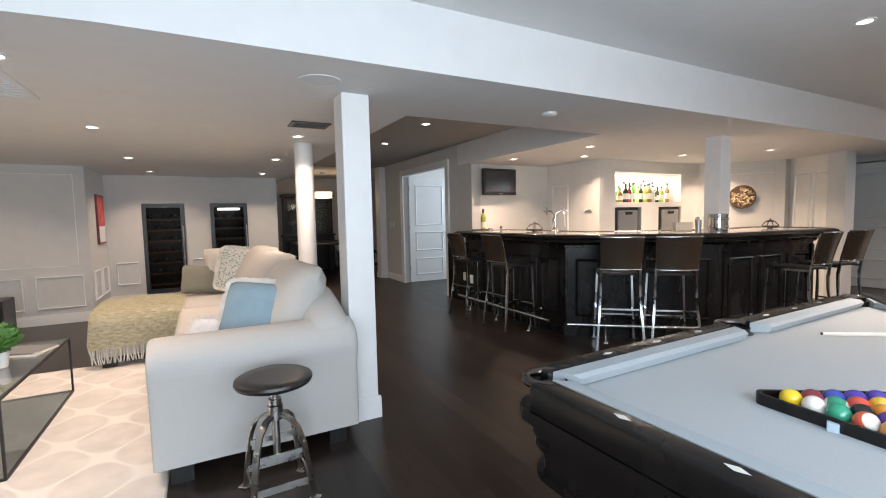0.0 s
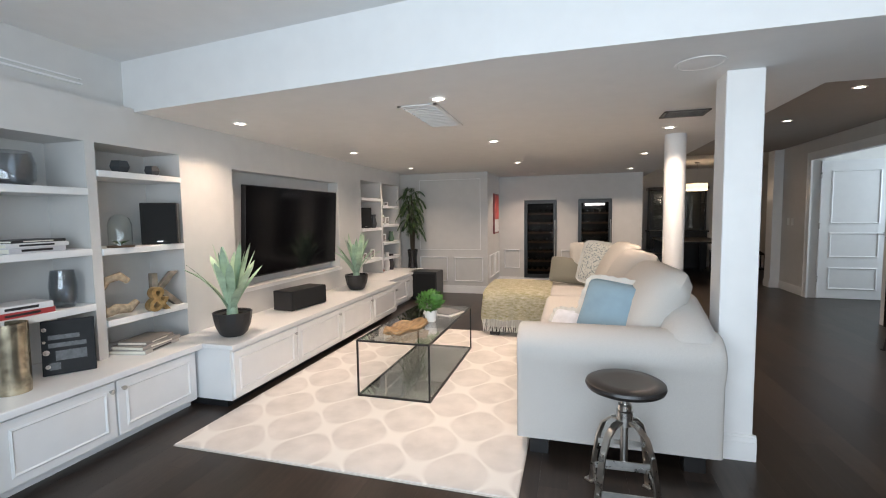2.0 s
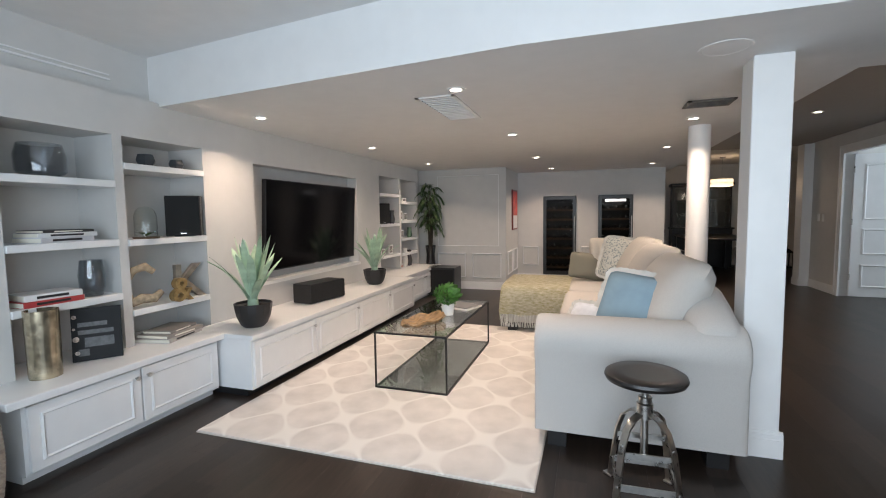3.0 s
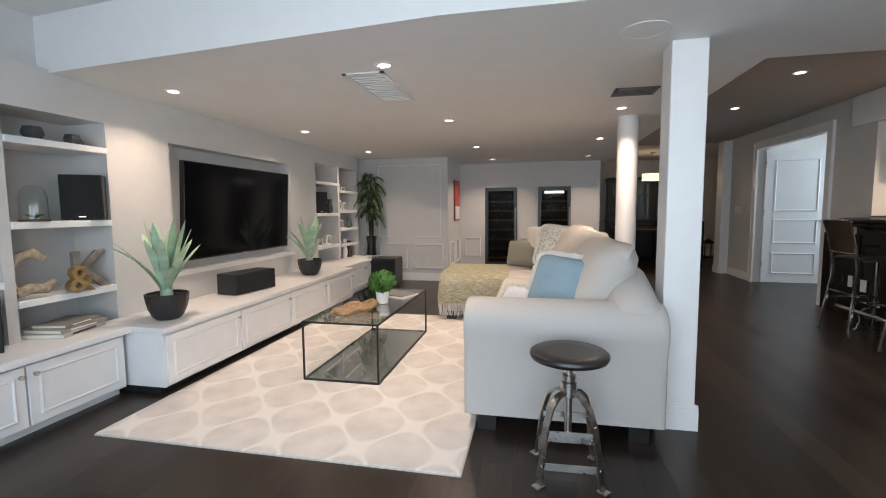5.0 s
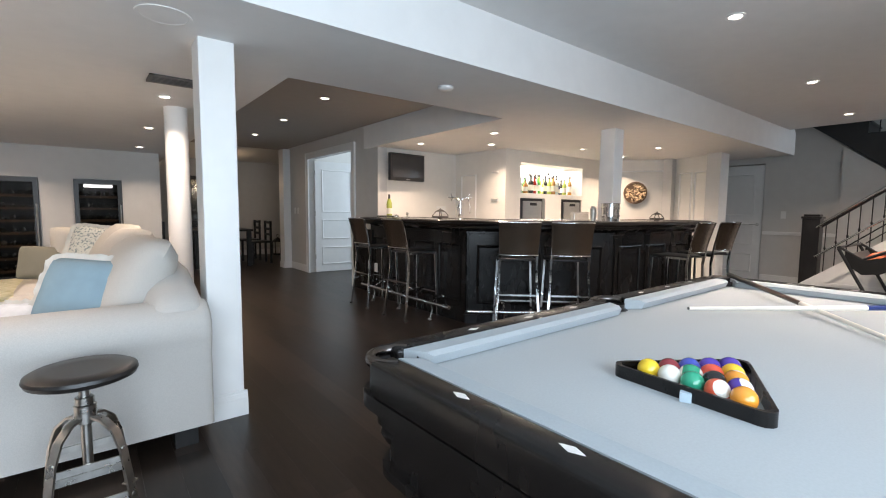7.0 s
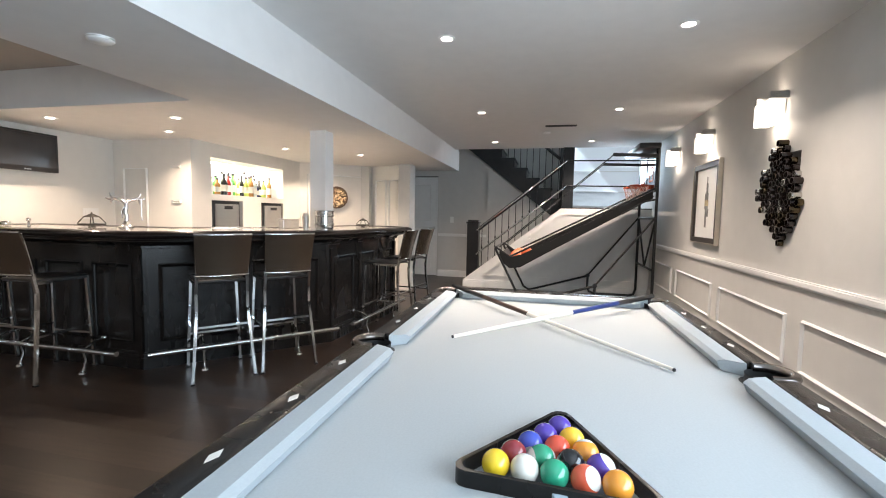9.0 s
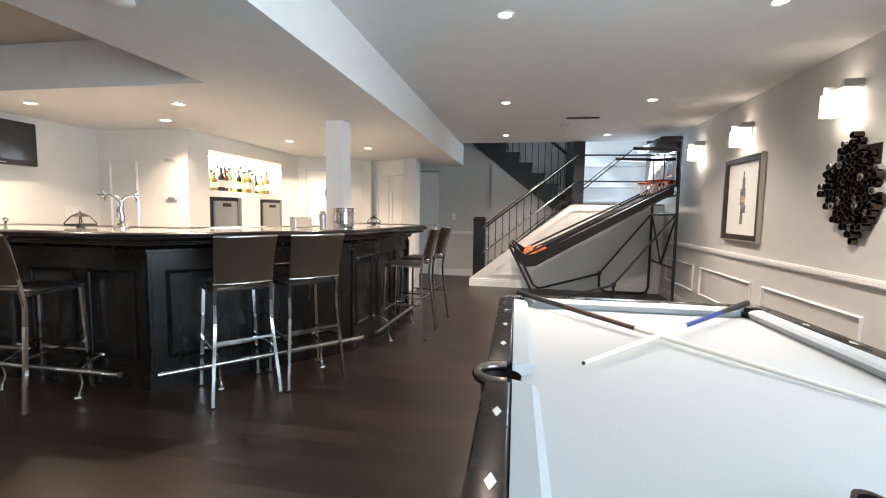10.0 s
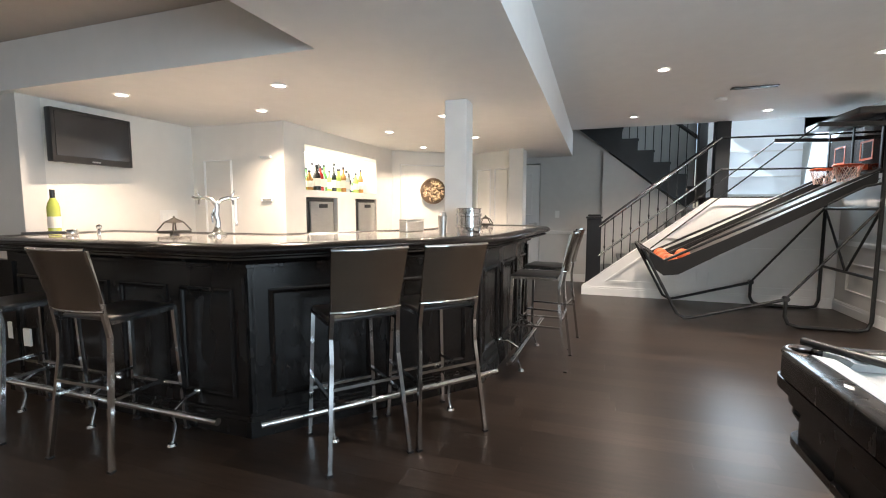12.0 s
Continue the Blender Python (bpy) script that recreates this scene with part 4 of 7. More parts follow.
# back counter under the fridges and the sink corner
t = thing("back_counter", "white back-bar counter with a pale top", "counter", pose(0, 0, 0))
part("cabinets", B(5.70, 7.75, 4.38, 4.895, 0, 0.86), M_CAB, t)
part("top", B(5.68, 7.75, 4.36, 4.897, 0.86, 0.90, bevel=0.006), M_STONE, t, "polished stone top")
# woven round plate
M_SHELFBROWN = material("brown_backing", (0.16, 0.10, 0.06), 0.7)
t = thing("cork_wreath", "round brown wall plate filled with corks", "wall art", pose(8.155, 4.425, 1.50, 0, 0, da) @ pose(0, 0, 0, 90) @ Matrix.Scale(0.9, 4))
part("rim", lathe(bmesh.new(), [(0.185, 0), (0.205, 0.0), (0.205, 0.05), (0.185, 0.055), (0.18, 0.01)], 36), material("dark_iron_rim", (0.16, 0.10, 0.06), 0.5, 0.2), t, "dark rim", 40)
part("backing", lathe(bmesh.new(), [(0, 0.004), (0.186, 0.006)], 32), M_SHELFBROWN, t)
M_CORK = material("wine_cork", (0.60, 0.44, 0.28), 0.8, scale=60, vary=0.35, island=0.5)
me = None
for i in range(85):
    a, rr = rnd.uniform(0, 6.283), 0.165 * math.sqrt(rnd.random())
    m = pose(rr * math.cos(a), rr * math.sin(a), 0.02 + rnd.random() * 0.03, rnd.uniform(50, 130), 0, rnd.uniform(0, 360))
    if me is None:
        c = part("cork", lathe(bmesh.new(), [(0, -0.022), (0.011, -0.022), (0.012, 0), (0.011, 0.022), (0, 0.022)], 9), M_CORK, t, "", 50)
        me = c.data
    else:
        c = new("cork", me)
        c.parent = t
    c.matrix_basis = m

# ---- things on the bar ----
BZ = 1.0705
t = thing("wine_bottle", "green white-wine bottle with a yellow label on the bar", "bottle", pose(4.17, 5.80, BZ))
part("glass", lathe(bmesh.new(), [(0, 0), (0.037, 0.003), (0.038, 0.19), (0.03, 0.225), (0.0145, 0.262), (0.0145, 0.315), (0, 0.315)], 20), material("straw_green_glass", (0.42, 0.47, 0.10), 0.06, coat=0.4), t, "", 45)
part("label", lathe(bmesh.new(), [(0.0385, 0.05), (0.0385, 0.13)], 20), M_LABEL, t, "cream label")
part("capsule", lathe(bmesh.new(), [(0.0155, 0.258), (0.0155, 0.318), (0, 0.318)], 14), M_BLACKPLASTIC, t, "dark foil capsule")
t = thing("corkscrew_set", "black corkscrew tool lying on the bar", "corkscrew", pose(4.10, 5.70, BZ, 0, 0, -30))
part("arm", tube(bmesh.new(), [(-0.16, 0, 0.02), (-0.02, 0, 0.022), (0.06, 0.01, 0.02)], 0.010, 8), M_BLACKPLASTIC, t, "", 50)
part("body", lathe(bmesh.new(), [(0, 0), (0.035, 0.002), (0.04, 0.02), (0.03, 0.04), (0, 0.045)], 18, (0.10, 0.01, 0)), M_CHROME, t, "chrome body", 50)
t = thing("bottle_stopper", "small chrome bottle stopper on the bar", "stopper", pose(4.30, 5.55, BZ))
part("base", lathe(bmesh.new(), [(0, 0), (0.014, 0), (0.011, 0.03), (0.008, 0.038)], 14), M_CHROME, t, "", 50)
part("ball", lathe(bmesh.new(), [(0, 0.036), (0.016, 0.044), (0.02, 0.056), (0.016, 0.068), (0, 0.075)], 14), M_CHROME, t, "", 50)


M_IRON = material("dark_aged_iron", (0.055, 0.05, 0.045), 0.4, 0.7, vary=0.2)


def cage_lantern(x, y, s=1.0):
    t = thing("pyramid_ornament", "dark metal pyramid-topped holder on the bar", "ornament", pose(x, y, BZ))
    a, h = 0.075 * s, 0.12 * s
    part("tray", B(-a, a, -a, a, 0.012, 0.03, bevel=0.003), M_IRON, t)
    part("feet", lathe(bmesh.new(), [(0, 0), (0.03, 0), (0.03, 0.012), (0, 0.012)], 10), M_IRON, t)
    for i in range(4):
        u, v = ((-a, -a), (a, -a), (a, a), (-a, a))[i]
        part("rib", tube(bmesh.new(), [(u, v, 0.03), (u * 0.55, v * 0.55, h * 0.75), (0, 0, h)], 0.005, 6), M_IRON, t)
    part("roof", prism_cone(a * 0.62, h * 0.72, h), M_IRON, t, "pyramid roof")
    part("finial", lathe(bmesh.new(), [(0.004, h), (0.008, h + 0.008), (0, h + 0.016)], 8), M_IRON, t)


def prism_cone(a, z0, z1):
    bm = bmesh.new()
    vs = [bm.verts.new(v) for v in ((-a, -a, z0), (a, -a, z0), (a, a, z0), (-a, a, z0), (0, 0, z1))]
    bm.faces.new(vs[3::-1])
    for i in range(4):
        bm.faces.new((vs[i], vs[(i + 1) % 4], vs[4]))
    return bm


cage_lantern(4.45, 5.01)
cage_lantern(6.60, 3.27, 0.85)
t = thing("beer_tap", "chrome double beer tap tower on the bar", "beer tap", pose(4.45, 4.62, BZ, 0, 0, -45) @ Matrix.Scale(0.9, 4))
part("base", lathe(bmesh.new(), [(0, 0), (0.065, 0), (0.065, 0.012), (0.045, 0.022), (0.028, 0.05), (0.022, 0.07)], 24), M_CHROME, t, "", 50)
part("column", tube(bmesh.new(), [(0, 0, 0.06), (0.008, 0, 0.11), (-0.006, 0, 0.16), (0.004, 0, 0.21), (0, 0, 0.25)], 0.021, 12, taper=[1.1, 0.85, 1.05, 0.85, 1.0]), M_CHROME, t, "twisted chrome column", 50)
for k in (-1, 1):
    part("arm", tube(bmesh.new(), [(0, 0, 0.235), (k * 0.035, 0, 0.275), (k * 0.085, 0, 0.29), (k * 0.13, 0, 0.282), (k * 0.16, 0, 0.295)], 0.015, 10, taper=[1.1, 1, 0.85, 0.8, 0.5]), M_CHROME, t, "branching chrome arm", 50)
    part("spout", tube(bmesh.new(), [(k * 0.10, 0, 0.285), (k * 0.112, -0.02, 0.265), (k * 0.115, -0.025, 0.235)], 0.008, 8), M_CHROME, t, "", 50)
    part("lever", tube(bmesh.new(), [(k * 0.10, 0, 0.29), (k * 0.12, 0, 0.318), (k * 0.125, 0, 0.345)], 0.008, 8, taper=[0.8, 1, 0.6]), M_CHROME, t, "", 50)
part("side_twig", tube(bmesh.new(), [(-0.012, 0, 0.21), (-0.035, 0, 0.16), (-0.03, 0, 0.10)], 0.009, 8, taper=[1, 0.9, 0.5]), M_CHROME, t, "", 50)
part("drip_chain", tube(bmesh.new(), [(0.13, -0.01, 0.275), (0.13, -0.01, 0.18), (0.132, -0.01, 0.09)], 0.004, 6), M_CHROME, t)
part("chain_weight", lathe(bmesh.new(), [(0, 0.07), (0.009, 0.078), (0.009, 0.09), (0, 0.098)], 10, (0.132, -0.01, 0)), M_CHROME, t, "", 50)
t = thing("ice_bucket", "ribbed polished steel ice bucket on the bar", "ice bucket", pose(5.16, 3.05, BZ))
part("bucket", lathe(bmesh.new(), [(0, 0), (0.085, 0), (0.088, 0.05), (0.094, 0.055), (0.094, 0.07), (0.088, 0.075), (0.088, 0.13), (0.094, 0.135), (0.094, 0.15), (0.088, 0.155), (0.09, 0.185), (0.096, 0.19), (0.08, 0.188), (0.078, 0.05), (0, 0.04)], 32), M_CHROME, t, "", 30)
t = thing("cocktail_shaker", "tall brushed steel cocktail shaker on the bar", "shaker", pose(5.14, 3.24, BZ))
part("cup", lathe(bmesh.new(), [(0, 0), (0.026, 0), (0.034, 0.13), (0.03, 0.135), (0.022, 0.16), (0, 0.165)], 20), M_STEEL, t, "", 40)
t = thing("napkin_box", "low brushed metal box on the bar", "box", pose(5.42, 3.60, BZ, 0, 0, -30))
part("box", B(-0.09, 0.09, -0.05, 0.05, 0, 0.085, bevel=0.006), M_STEEL, t)
part("lid", B(-0.092, 0.092, -0.052, 0.052, 0.086, 0.1, bevel=0.004), M_STEEL, t)
t = thing("wall_switch", "white switch plate behind the bar", "switch", pose(5.22, 5.985, 1.18))
part("plate", B(-0.09, 0.09, -0.006, 0, -0.06, 0.06, bevel=0.002, seg=1), M_TRIM, t)
for i in (-1, 0, 1):
    part("rocker", B(i * 0.05 - 0.014, i * 0.05 + 0.014, -0.010, -0.006, -0.03, 0.03), M_WHITE, t)
for x, y, z, a in ((10.0, 2.82, 1.15, -90), (4.1, 9.05, 1.15, -90), (4.1, 9.2, 1.15, -90)):
    t = thing("wall_switch", "white light switch plate on the wall", "switch", pose(x, y, z, 0, 0, a))
    part("plate", B(-0.036, 0.036, -0.006, 0, -0.06, 0.06, bevel=0.002, seg=1), M_WHITE, t)
    part("rocker", B(-0.015, 0.015, -0.010, -0.006, -0.03, 0.03), M_WHITE, t)


# ---- television wall: cabinets and shelves ----
def knob(parent, m):
    part("knob", lathe(bmesh.new(), [(0, 0), (0.006, 0), (0.006, 0.012), (0.013, 0.016), (0.013, 0.026), (0, 0.028)], 14, m=m @ pose(0, 0, 0, 90)), M_STEEL, parent, "small steel knob", 40)


def low_cabinet(name, label, y0, y1, xf, h, doors, top_over=0.03, top_t=0.04, pairs=True, inset_y=0.01):
    """A low cabinet on the west wall, its front at xf towards +x, from y0 to y1."""
    t = thing(name, label, "cabinet", pose(0, 0, 0))
    part("body", B(TVX + 0.003, xf, y0 + inset_y, y1 - 0.01, 0.05, h - top_t), M_CAB, t)
    part("toe_kick", B(TVX + 0.003, xf - 0.05, y0 + inset_y + 0.01, y1 - 0.02, 0, 0.05), M_BLACKPLASTIC if name == "media_bench" else M_CAB, t)
    part("top", B(X0 + 0.003 if name != "media_bench" else TVX + 0.003, xf + top_over, y0, y1, h - top_t, h, bevel=0.006), M_CAB, t, "white painted top")
    w = (y1 - y0 - inset_y - 0.03) / doors
    for i in range(doors):
        a = y0 + inset_y + 0.01 + i * w + 0.006
        m = pose(xf, a, 0, 0, 0, 90)
        ww, z0, z1 = w - 0.012, 0.065, h - top_t - 0.02
        d = part("door", box(bmesh.new(), 0, ww, -0.02, -0.001, z0, z1, bevel=0.002, seg=1, m=m), M_CAB, t)
        b2 = bmesh.new()
        moulding_frame(b2, m @ pose(0.05, -0.02, z0 + 0.045), ww - 0.1, z1 - z0 - 0.09, 0.016, 0.006)
        part("door_moulding", b2, M_CAB, d)
        at = ww - 0.03 if (i % 2 == 0 or not pairs) else 0.03
        knob(d, m @ pose(at, -0.02, z1 - 0.05))
    return t


low_cabinet("bookcase_cabinet", "white low cabinet under the near bookcase", 1.685, 2.955, -1.935, 0.455, 2, 0.065, inset_y=0.085)
low_cabinet("media_bench", "long white media bench under the television", 2.96, 6.03, -1.655, 0.45, 4, 0.03, 0.035, False)
low_cabinet("bookcase_cabinet", "white low cabinet under the far bookcase", 6.04, 7.56, -1.80, 0.45, 2)


def shelf_board(y0, y1, z, label="white built-in shelf board"):
    t = thing("shelf_board", label, "shelf", pose(0, 0, 0), "built-in shelves")
    part("board", B(X0 + 0.003, TVX + 0.012, y0 + 0.002, y1 - 0.002, z - 0.042, z, bevel=0.003, seg=1), M_CAB, t)


for z in (1.642, 1.15, 0.692):
    shelf_board(2.542, 3.16, z)
for z in (1.525, 1.158, 0.817):
    shelf_board(1.90, 2.482, z)
for z in (1.60, 1.16, 0.70):
    shelf_board(6.16, 6.84, z)
for z in (1.50, 1.20, 0.92, 0.68):
    shelf_board(6.90, 7.57, z)

tv = thing("television", "large black flat television in a wall recess", "television", pose(TVX - 0.04, 4.66, 1.205, 0, 0, 90) @ pose(0, 0, 0, 3))
part("panel", box(bmesh.new(), -0.815, 0.815, -0.025, 0.02, -0.43, 0.43, bevel=0.006), M_BLACKPLASTIC, tv, "", 40)
part("screen", box(bmesh.new(), -0.805, 0.805, -0.028, -0.0245, -0.415, 0.42), M_SCREEN, tv, "glossy black screen")
part("wall_mount", box(bmesh.new(), -0.2, 0.2, 0.02, 0.065, -0.15, 0.15), M_BLACKMETAL, tv)
part("stand_logo", box(bmesh.new(), -0.03, 0.03, -0.0265, -0.0255, -0.428, -0.42), M_STEEL, tv)
t = thing("centre_speaker", "black centre speaker on the media bench", "speaker", pose(-1.92, 4.27, 0.45, 0, 0, 82))
part("cabinet", B(-0.25, 0.25, -0.08, 0.14, 0.006, 0.19, bevel=0.006), M_BLACKPLASTIC, t)
part("grille", B(-0.244, 0.244, -0.088, -0.079, 0.012, 0.184, bevel=0.004), material("black_speaker_cloth", (0.012, 0.012, 0.012), 0.9, bump=0.3, bump_scale=900), t, "black cloth grille")
part("feet", B(-0.2, 0.2, -0.05, 0.1, 0, 0.006), M_BLACKPLASTIC, t)
t = thing("subwoofer", "black cube subwoofer on the floor", "speaker", pose(-1.62, 7.25, 0))
part("cabinet", B(-0.23, 0.23, -0.19, 0.19, 0.02, 0.45, bevel=0.008), M_BLACKPLASTIC, t)
part("grille", B(-0.21, 0.21, -0.20, -0.19, 0.05, 0.42, bevel=0.004), bpy.data.materials["black_speaker_cloth"], t)
for i in (-1, 1):
    for j in (-1, 1):
        part("foot", B(i * 0.15 - 0.02, i * 0.15 + 0.02, j * 0.14 - 0.02, j * 0.14 + 0.02, 0, 0.02), M_BLACKPLASTIC, t)

# ---- plants ----
M_AGAVE = material("grey_green_leaf", (0.38, 0.53, 0.38), 0.5, scale=12, vary=0.25, island=0.15)
M_LEAF = material("fresh_green_leaf", (0.06, 0.19, 0.03), 0.5, scale=30, vary=0.4)
M_PALM = material("palm_green_leaf", (0.055, 0.10, 0.032), 0.5, scale=30, vary=0.4)
M_SOIL = material("potting_soil", (0.03, 0.022, 0.016), 0.95, scale=60, vary=0.5, bump=0.5)


def agave(x, y, z, turn, s=1.0):
    t = thing("potted_agave", "artificial grey-green agave in a black pot", "plant", pose(x, y, z, 0, 0, turn), "agaves on the media bench")
    part("pot", lathe(bmesh.new(), [(0, 0), (0.075, 0), (0.098, 0.022), (0.122, 0.075), (0.134, 0.13), (0.140, 0.18), (0.132, 0.183), (0.124, 0.165), (0, 0.155)], 14), M_BLACKPOT, t, "black tapered pot", 25)
    part("soil", lathe(bmesh.new(), [(0, 0.162), (0.12, 0.160)], 12), M_SOIL, t)
    part("stem", lathe(bmesh.new(), [(0.042, 0.155), (0.035, 0.24), (0.045, 0.30), (0, 0.33)], 12), M_AGAVE, t, "pale stem", 50)
    protos = []
    for kind, (L, bend, w) in enumerate(((0.42, 0.04, 0.026), (0.40, 0.15, 0.028), (0.36, 0.30, 0.028))):
        bm = bmesh.new()
        n = 8
        rows = []
        for i in range(n + 1):
            f = i / n
            c = Vector((0.02 + L * (0.25 + bend) * f + bend * L * 0.9 * f * f, 0, L * f * (1 - 0.42 * bend * f * 2)))
            ww = w * (0.75 + 1.1 * f) * max(0.0, 1 - f ** 2.2) ** 0.7 + 0.0008
            rows.append([bm.verts.new((c.x + 0.010 * (1 - f), -ww, c.z)), bm.verts.new((c.x - 0.006, 0, c.z - 0.010)), bm.verts.new((c.x + 0.010 * (1 - f), ww, c.z)), bm.verts.new((c.x + 0.002, 0, c.z + 0.002))])
        for a, b in zip(rows, rows[1:]):
            for k in range(4):
                bm.faces.new((a[k], a[(k + 1) % 4], b[(k + 1) % 4], b[k]))
        protos.append(bm)
    r = random.Random(int(turn))
    data = [None] * 3
    for i in range(21):
        k = 0 if i < 9 else (1 if i < 17 else 2)
        m = pose(0, 0, 0.26 - 0.03 * k, 0, r.uniform(-8, 8), i * 137.5 + r.uniform(-15, 15)) @ Matrix.Scale(s * r.uniform(0.88, 1.08), 4)
        if data[k] is None:
            o = part("leaf", protos[k], M_AGAVE, t, "", 60)
            data[k] = o.data
        else:
            o = new("leaf", data[k])
            o.parent = t
        o.matrix_basis = m


agave(-1.83, 3.21, 0.45, 11)
agave(-1.88, 5.34, 0.45, 67, 0.95)

t = thing("potted_palm", "tall dark green palm in a slim black vase", "plant", pose(-1.97, 7.60, 0))
part("vase", lathe(bmesh.new(), [(0, 0), (0.09, 0), (0.105, 0.05), (0.085, 0.40), (0.07, 0.62), (0.09, 0.76), (0.082, 0.765), (0.06, 0.62), (0, 0.6)], 24), material("glossy_black_vase", (0.015, 0.014, 0.014), 0.15, vary=0.1), t, "tall glossy black vase", 40)
r = random.Random(5)
M_CANE = material("palm_cane", (0.05, 0.035, 0.02), 0.7)
for i in range(5):
    a = i * 1.26
    part("cane", tube(bmesh.new(), [(0.02 * math.cos(a), 0.02 * math.sin(a), 0.6), (0.035 * math.cos(a), 0.03 * math.sin(a), 1.0), (0.06 * math.cos(a), 0.05 * math.sin(a), 1.25 + 0.11 * i)], 0.011, 7), M_CANE, t, "brown cane")
for i in range(44):
    bm = bmesh.new()
    a = i * 2.4
    z0, reach, rise, fall = 1.02 + 0.0165 * i, r.uniform(0.13, 0.25), r.uniform(0.05, 0.16), r.uniform(0.05, 0.22)
    pts = [Vector((0.03 * math.cos(a) + math.cos(a) * reach * f, 0.02 * math.sin(a) + math.sin(a) * reach * 0.75 * f, z0 + rise * math.sin(f * 2.2) - fall * f * f)) for f in (k / 8 for k in range(9))]
    tube(bm, pts, 0.0035, 4)
    side = Vector((-math.sin(a), math.cos(a), 0))
    for k in range(1, 9):
        ahead = (pts[k] - pts[k - 1]).normalized()
        for sg in (-1, 1):
            for q in range(3):
                p = pts[k] + (pts[k] - pts[k - 1]) * (q / 3 - 0.6)
                d = (side * sg * 0.75 + ahead * 0.8 + Vector((0, 0, -0.55 + r.uniform(-0.25, 0.2)))).normalized()
                L = r.uniform(0.07, 0.13) * (1.15 - 0.05 * k)
                w = d.cross(Vector((0, 0, 1))).normalized() * 0.0065
                bm.faces.new([bm.verts.new(u) for u in (p, p + d * L * 0.4 + w, p + d * L, p + d * L * 0.4 - w)])
    part("frond", bm, M_PALM, t, "feathery drooping green frond")

t = thing("potted_topiary", "bushy green plant in a white pot on the coffee table", "plant", pose(-0.52, 4.02, 0.436))
part("pot", lathe(bmesh.new(), [(0, 0), (0.045, 0), (0.056, 0.095), (0.05, 0.095), (0.046, 0.07), (0, 0.07)], 24), M_WHITE, t, "white pot", 30)
part("soil", lathe(bmesh.new(), [(0, 0.078), (0.047, 0.076)], 16), M_SOIL, t)
bm = bmesh.new()
r = random.Random(8)
for i in range(620):
    d = Vector((r.gauss(0, 1), r.gauss(0, 1), r.gauss(0, 1))).normalized()
    rad = 0.112 * (0.7 + 0.33 * r.random()) * (1 + 0.12 * noise.noise(d * 3))
    c = Vector((0, 0, 0.175)) + Vector((d.x * rad, d.y * rad, d.z * rad * 0.82))
    if c.z < 0.085:
        continue
    u = d.cross(Vector((r.random(), r.random(), r.random()))).normalized()
    v = (d * 0.6 + u.cross(d)).normalized()
    s = r.uniform(0.011, 0.018)
    vs = [bm.verts.new(p) for p in (c - v * s, c + u * s * 0.7, c + v * s + d * s * 0.5, c - u * s * 0.7)]
    bm.faces.new(vs)
part("foliage", bm, M_LEAF, t, "dense small green leaves")

# ---- shelf ornaments ----
def book_stack(x, y, z, books, turn, label):
    t = thing("book_stack", label, "books", pose(x, y, z, 0, 0, turn), "books on the shelves")
    h = 0
    for i, (w, d, th, col) in enumerate(books):
        m = pose(0.008 * (i % 2), 0.006 * i, h, 0, 0, 3 * (-1) ** i)
        bk = part("book", box(bmesh.new(), -d / 2, d / 2, -w / 2, w / 2, 0, th, bevel=0.002, seg=1, m=m), material("book_cover", col, 0.45, vary=0.08), t, "hardback book")
        part("pages", box(bmesh.new(), -d / 2 + 0.004, d / 2 - 0.002, -w / 2 - 0.001, w / 2 + 0.001, 0.004, th - 0.004, m=m), M_LABEL, bk, "cream pages")
        part("spine_bars", box(bmesh.new(), d / 2, d / 2 + 0.0008, -w * 0.3, w * 0.25, th * 0.3, th * 0.7, m=m), M_LABEL if col[0] < 0.4 else M_BLACKPLASTIC, bk)
        h += th
    return t


SX = -2.30
book_stack(SX, 2.19, 1.158, [(0.30, 0.2, 0.03, (0.55, 0.55, 0.58)), (0.31, 0.2, 0.025, (0.65, 0.65, 0.65)), (0.29, 0.19, 0.016, (0.03, 0.03, 0.03))], 4, "stack of white and black books on a shelf")
book_stack(SX, 2.11, 0.817, [(0.30, 0.2, 0.032, (0.45, 0.05, 0.05)), (0.27, 0.19, 0.035, (0.72, 0.71, 0.70))], -3, "red and white books stacked on a shelf")
book_stack(SX + 0.12, 2.78, 0.455, [(0.34, 0.25, 0.026, (0.45, 0.42, 0.38)), (0.33, 0.24, 0.024, (0.30, 0.27, 0.24)), (0.27, 0.2, 0.02, (0.22, 0.20, 0.18))], 10, "large art books stacked on the cabinet")
t = thing("upright_book", "black illustrated book standing upright", "book", pose(-2.15, 2.28, 0.455, 0, -8, -38))
for y, z, w, h in ((-0.105, 0.26, 0.012, 0.035), (-0.10, 0.13, 0.016, 0.045), (-0.095, 0.05, 0.012, 0.03), (-0.108, 0.19, 0.008, 0.05)):
    part("cover_picture", lathe(bmesh.new(), [(0, 0), (w * 0.8, 0.0002), (w, 0.0006), (0, 0.0012)], 10, m=pose(0.0142, y, z, 0, 90)), material("brown_white_print", (0.42, 0.34, 0.28), 0.45, scale=60, vary=0.5), t)
part("cover", B(-0.014, 0.014, -0.12, 0.12, 0.0, 0.31, bevel=0.002, seg=1), material("matt_black_cover", (0.014, 0.014, 0.015), 0.6, vary=0.2, spec=0.25), t)
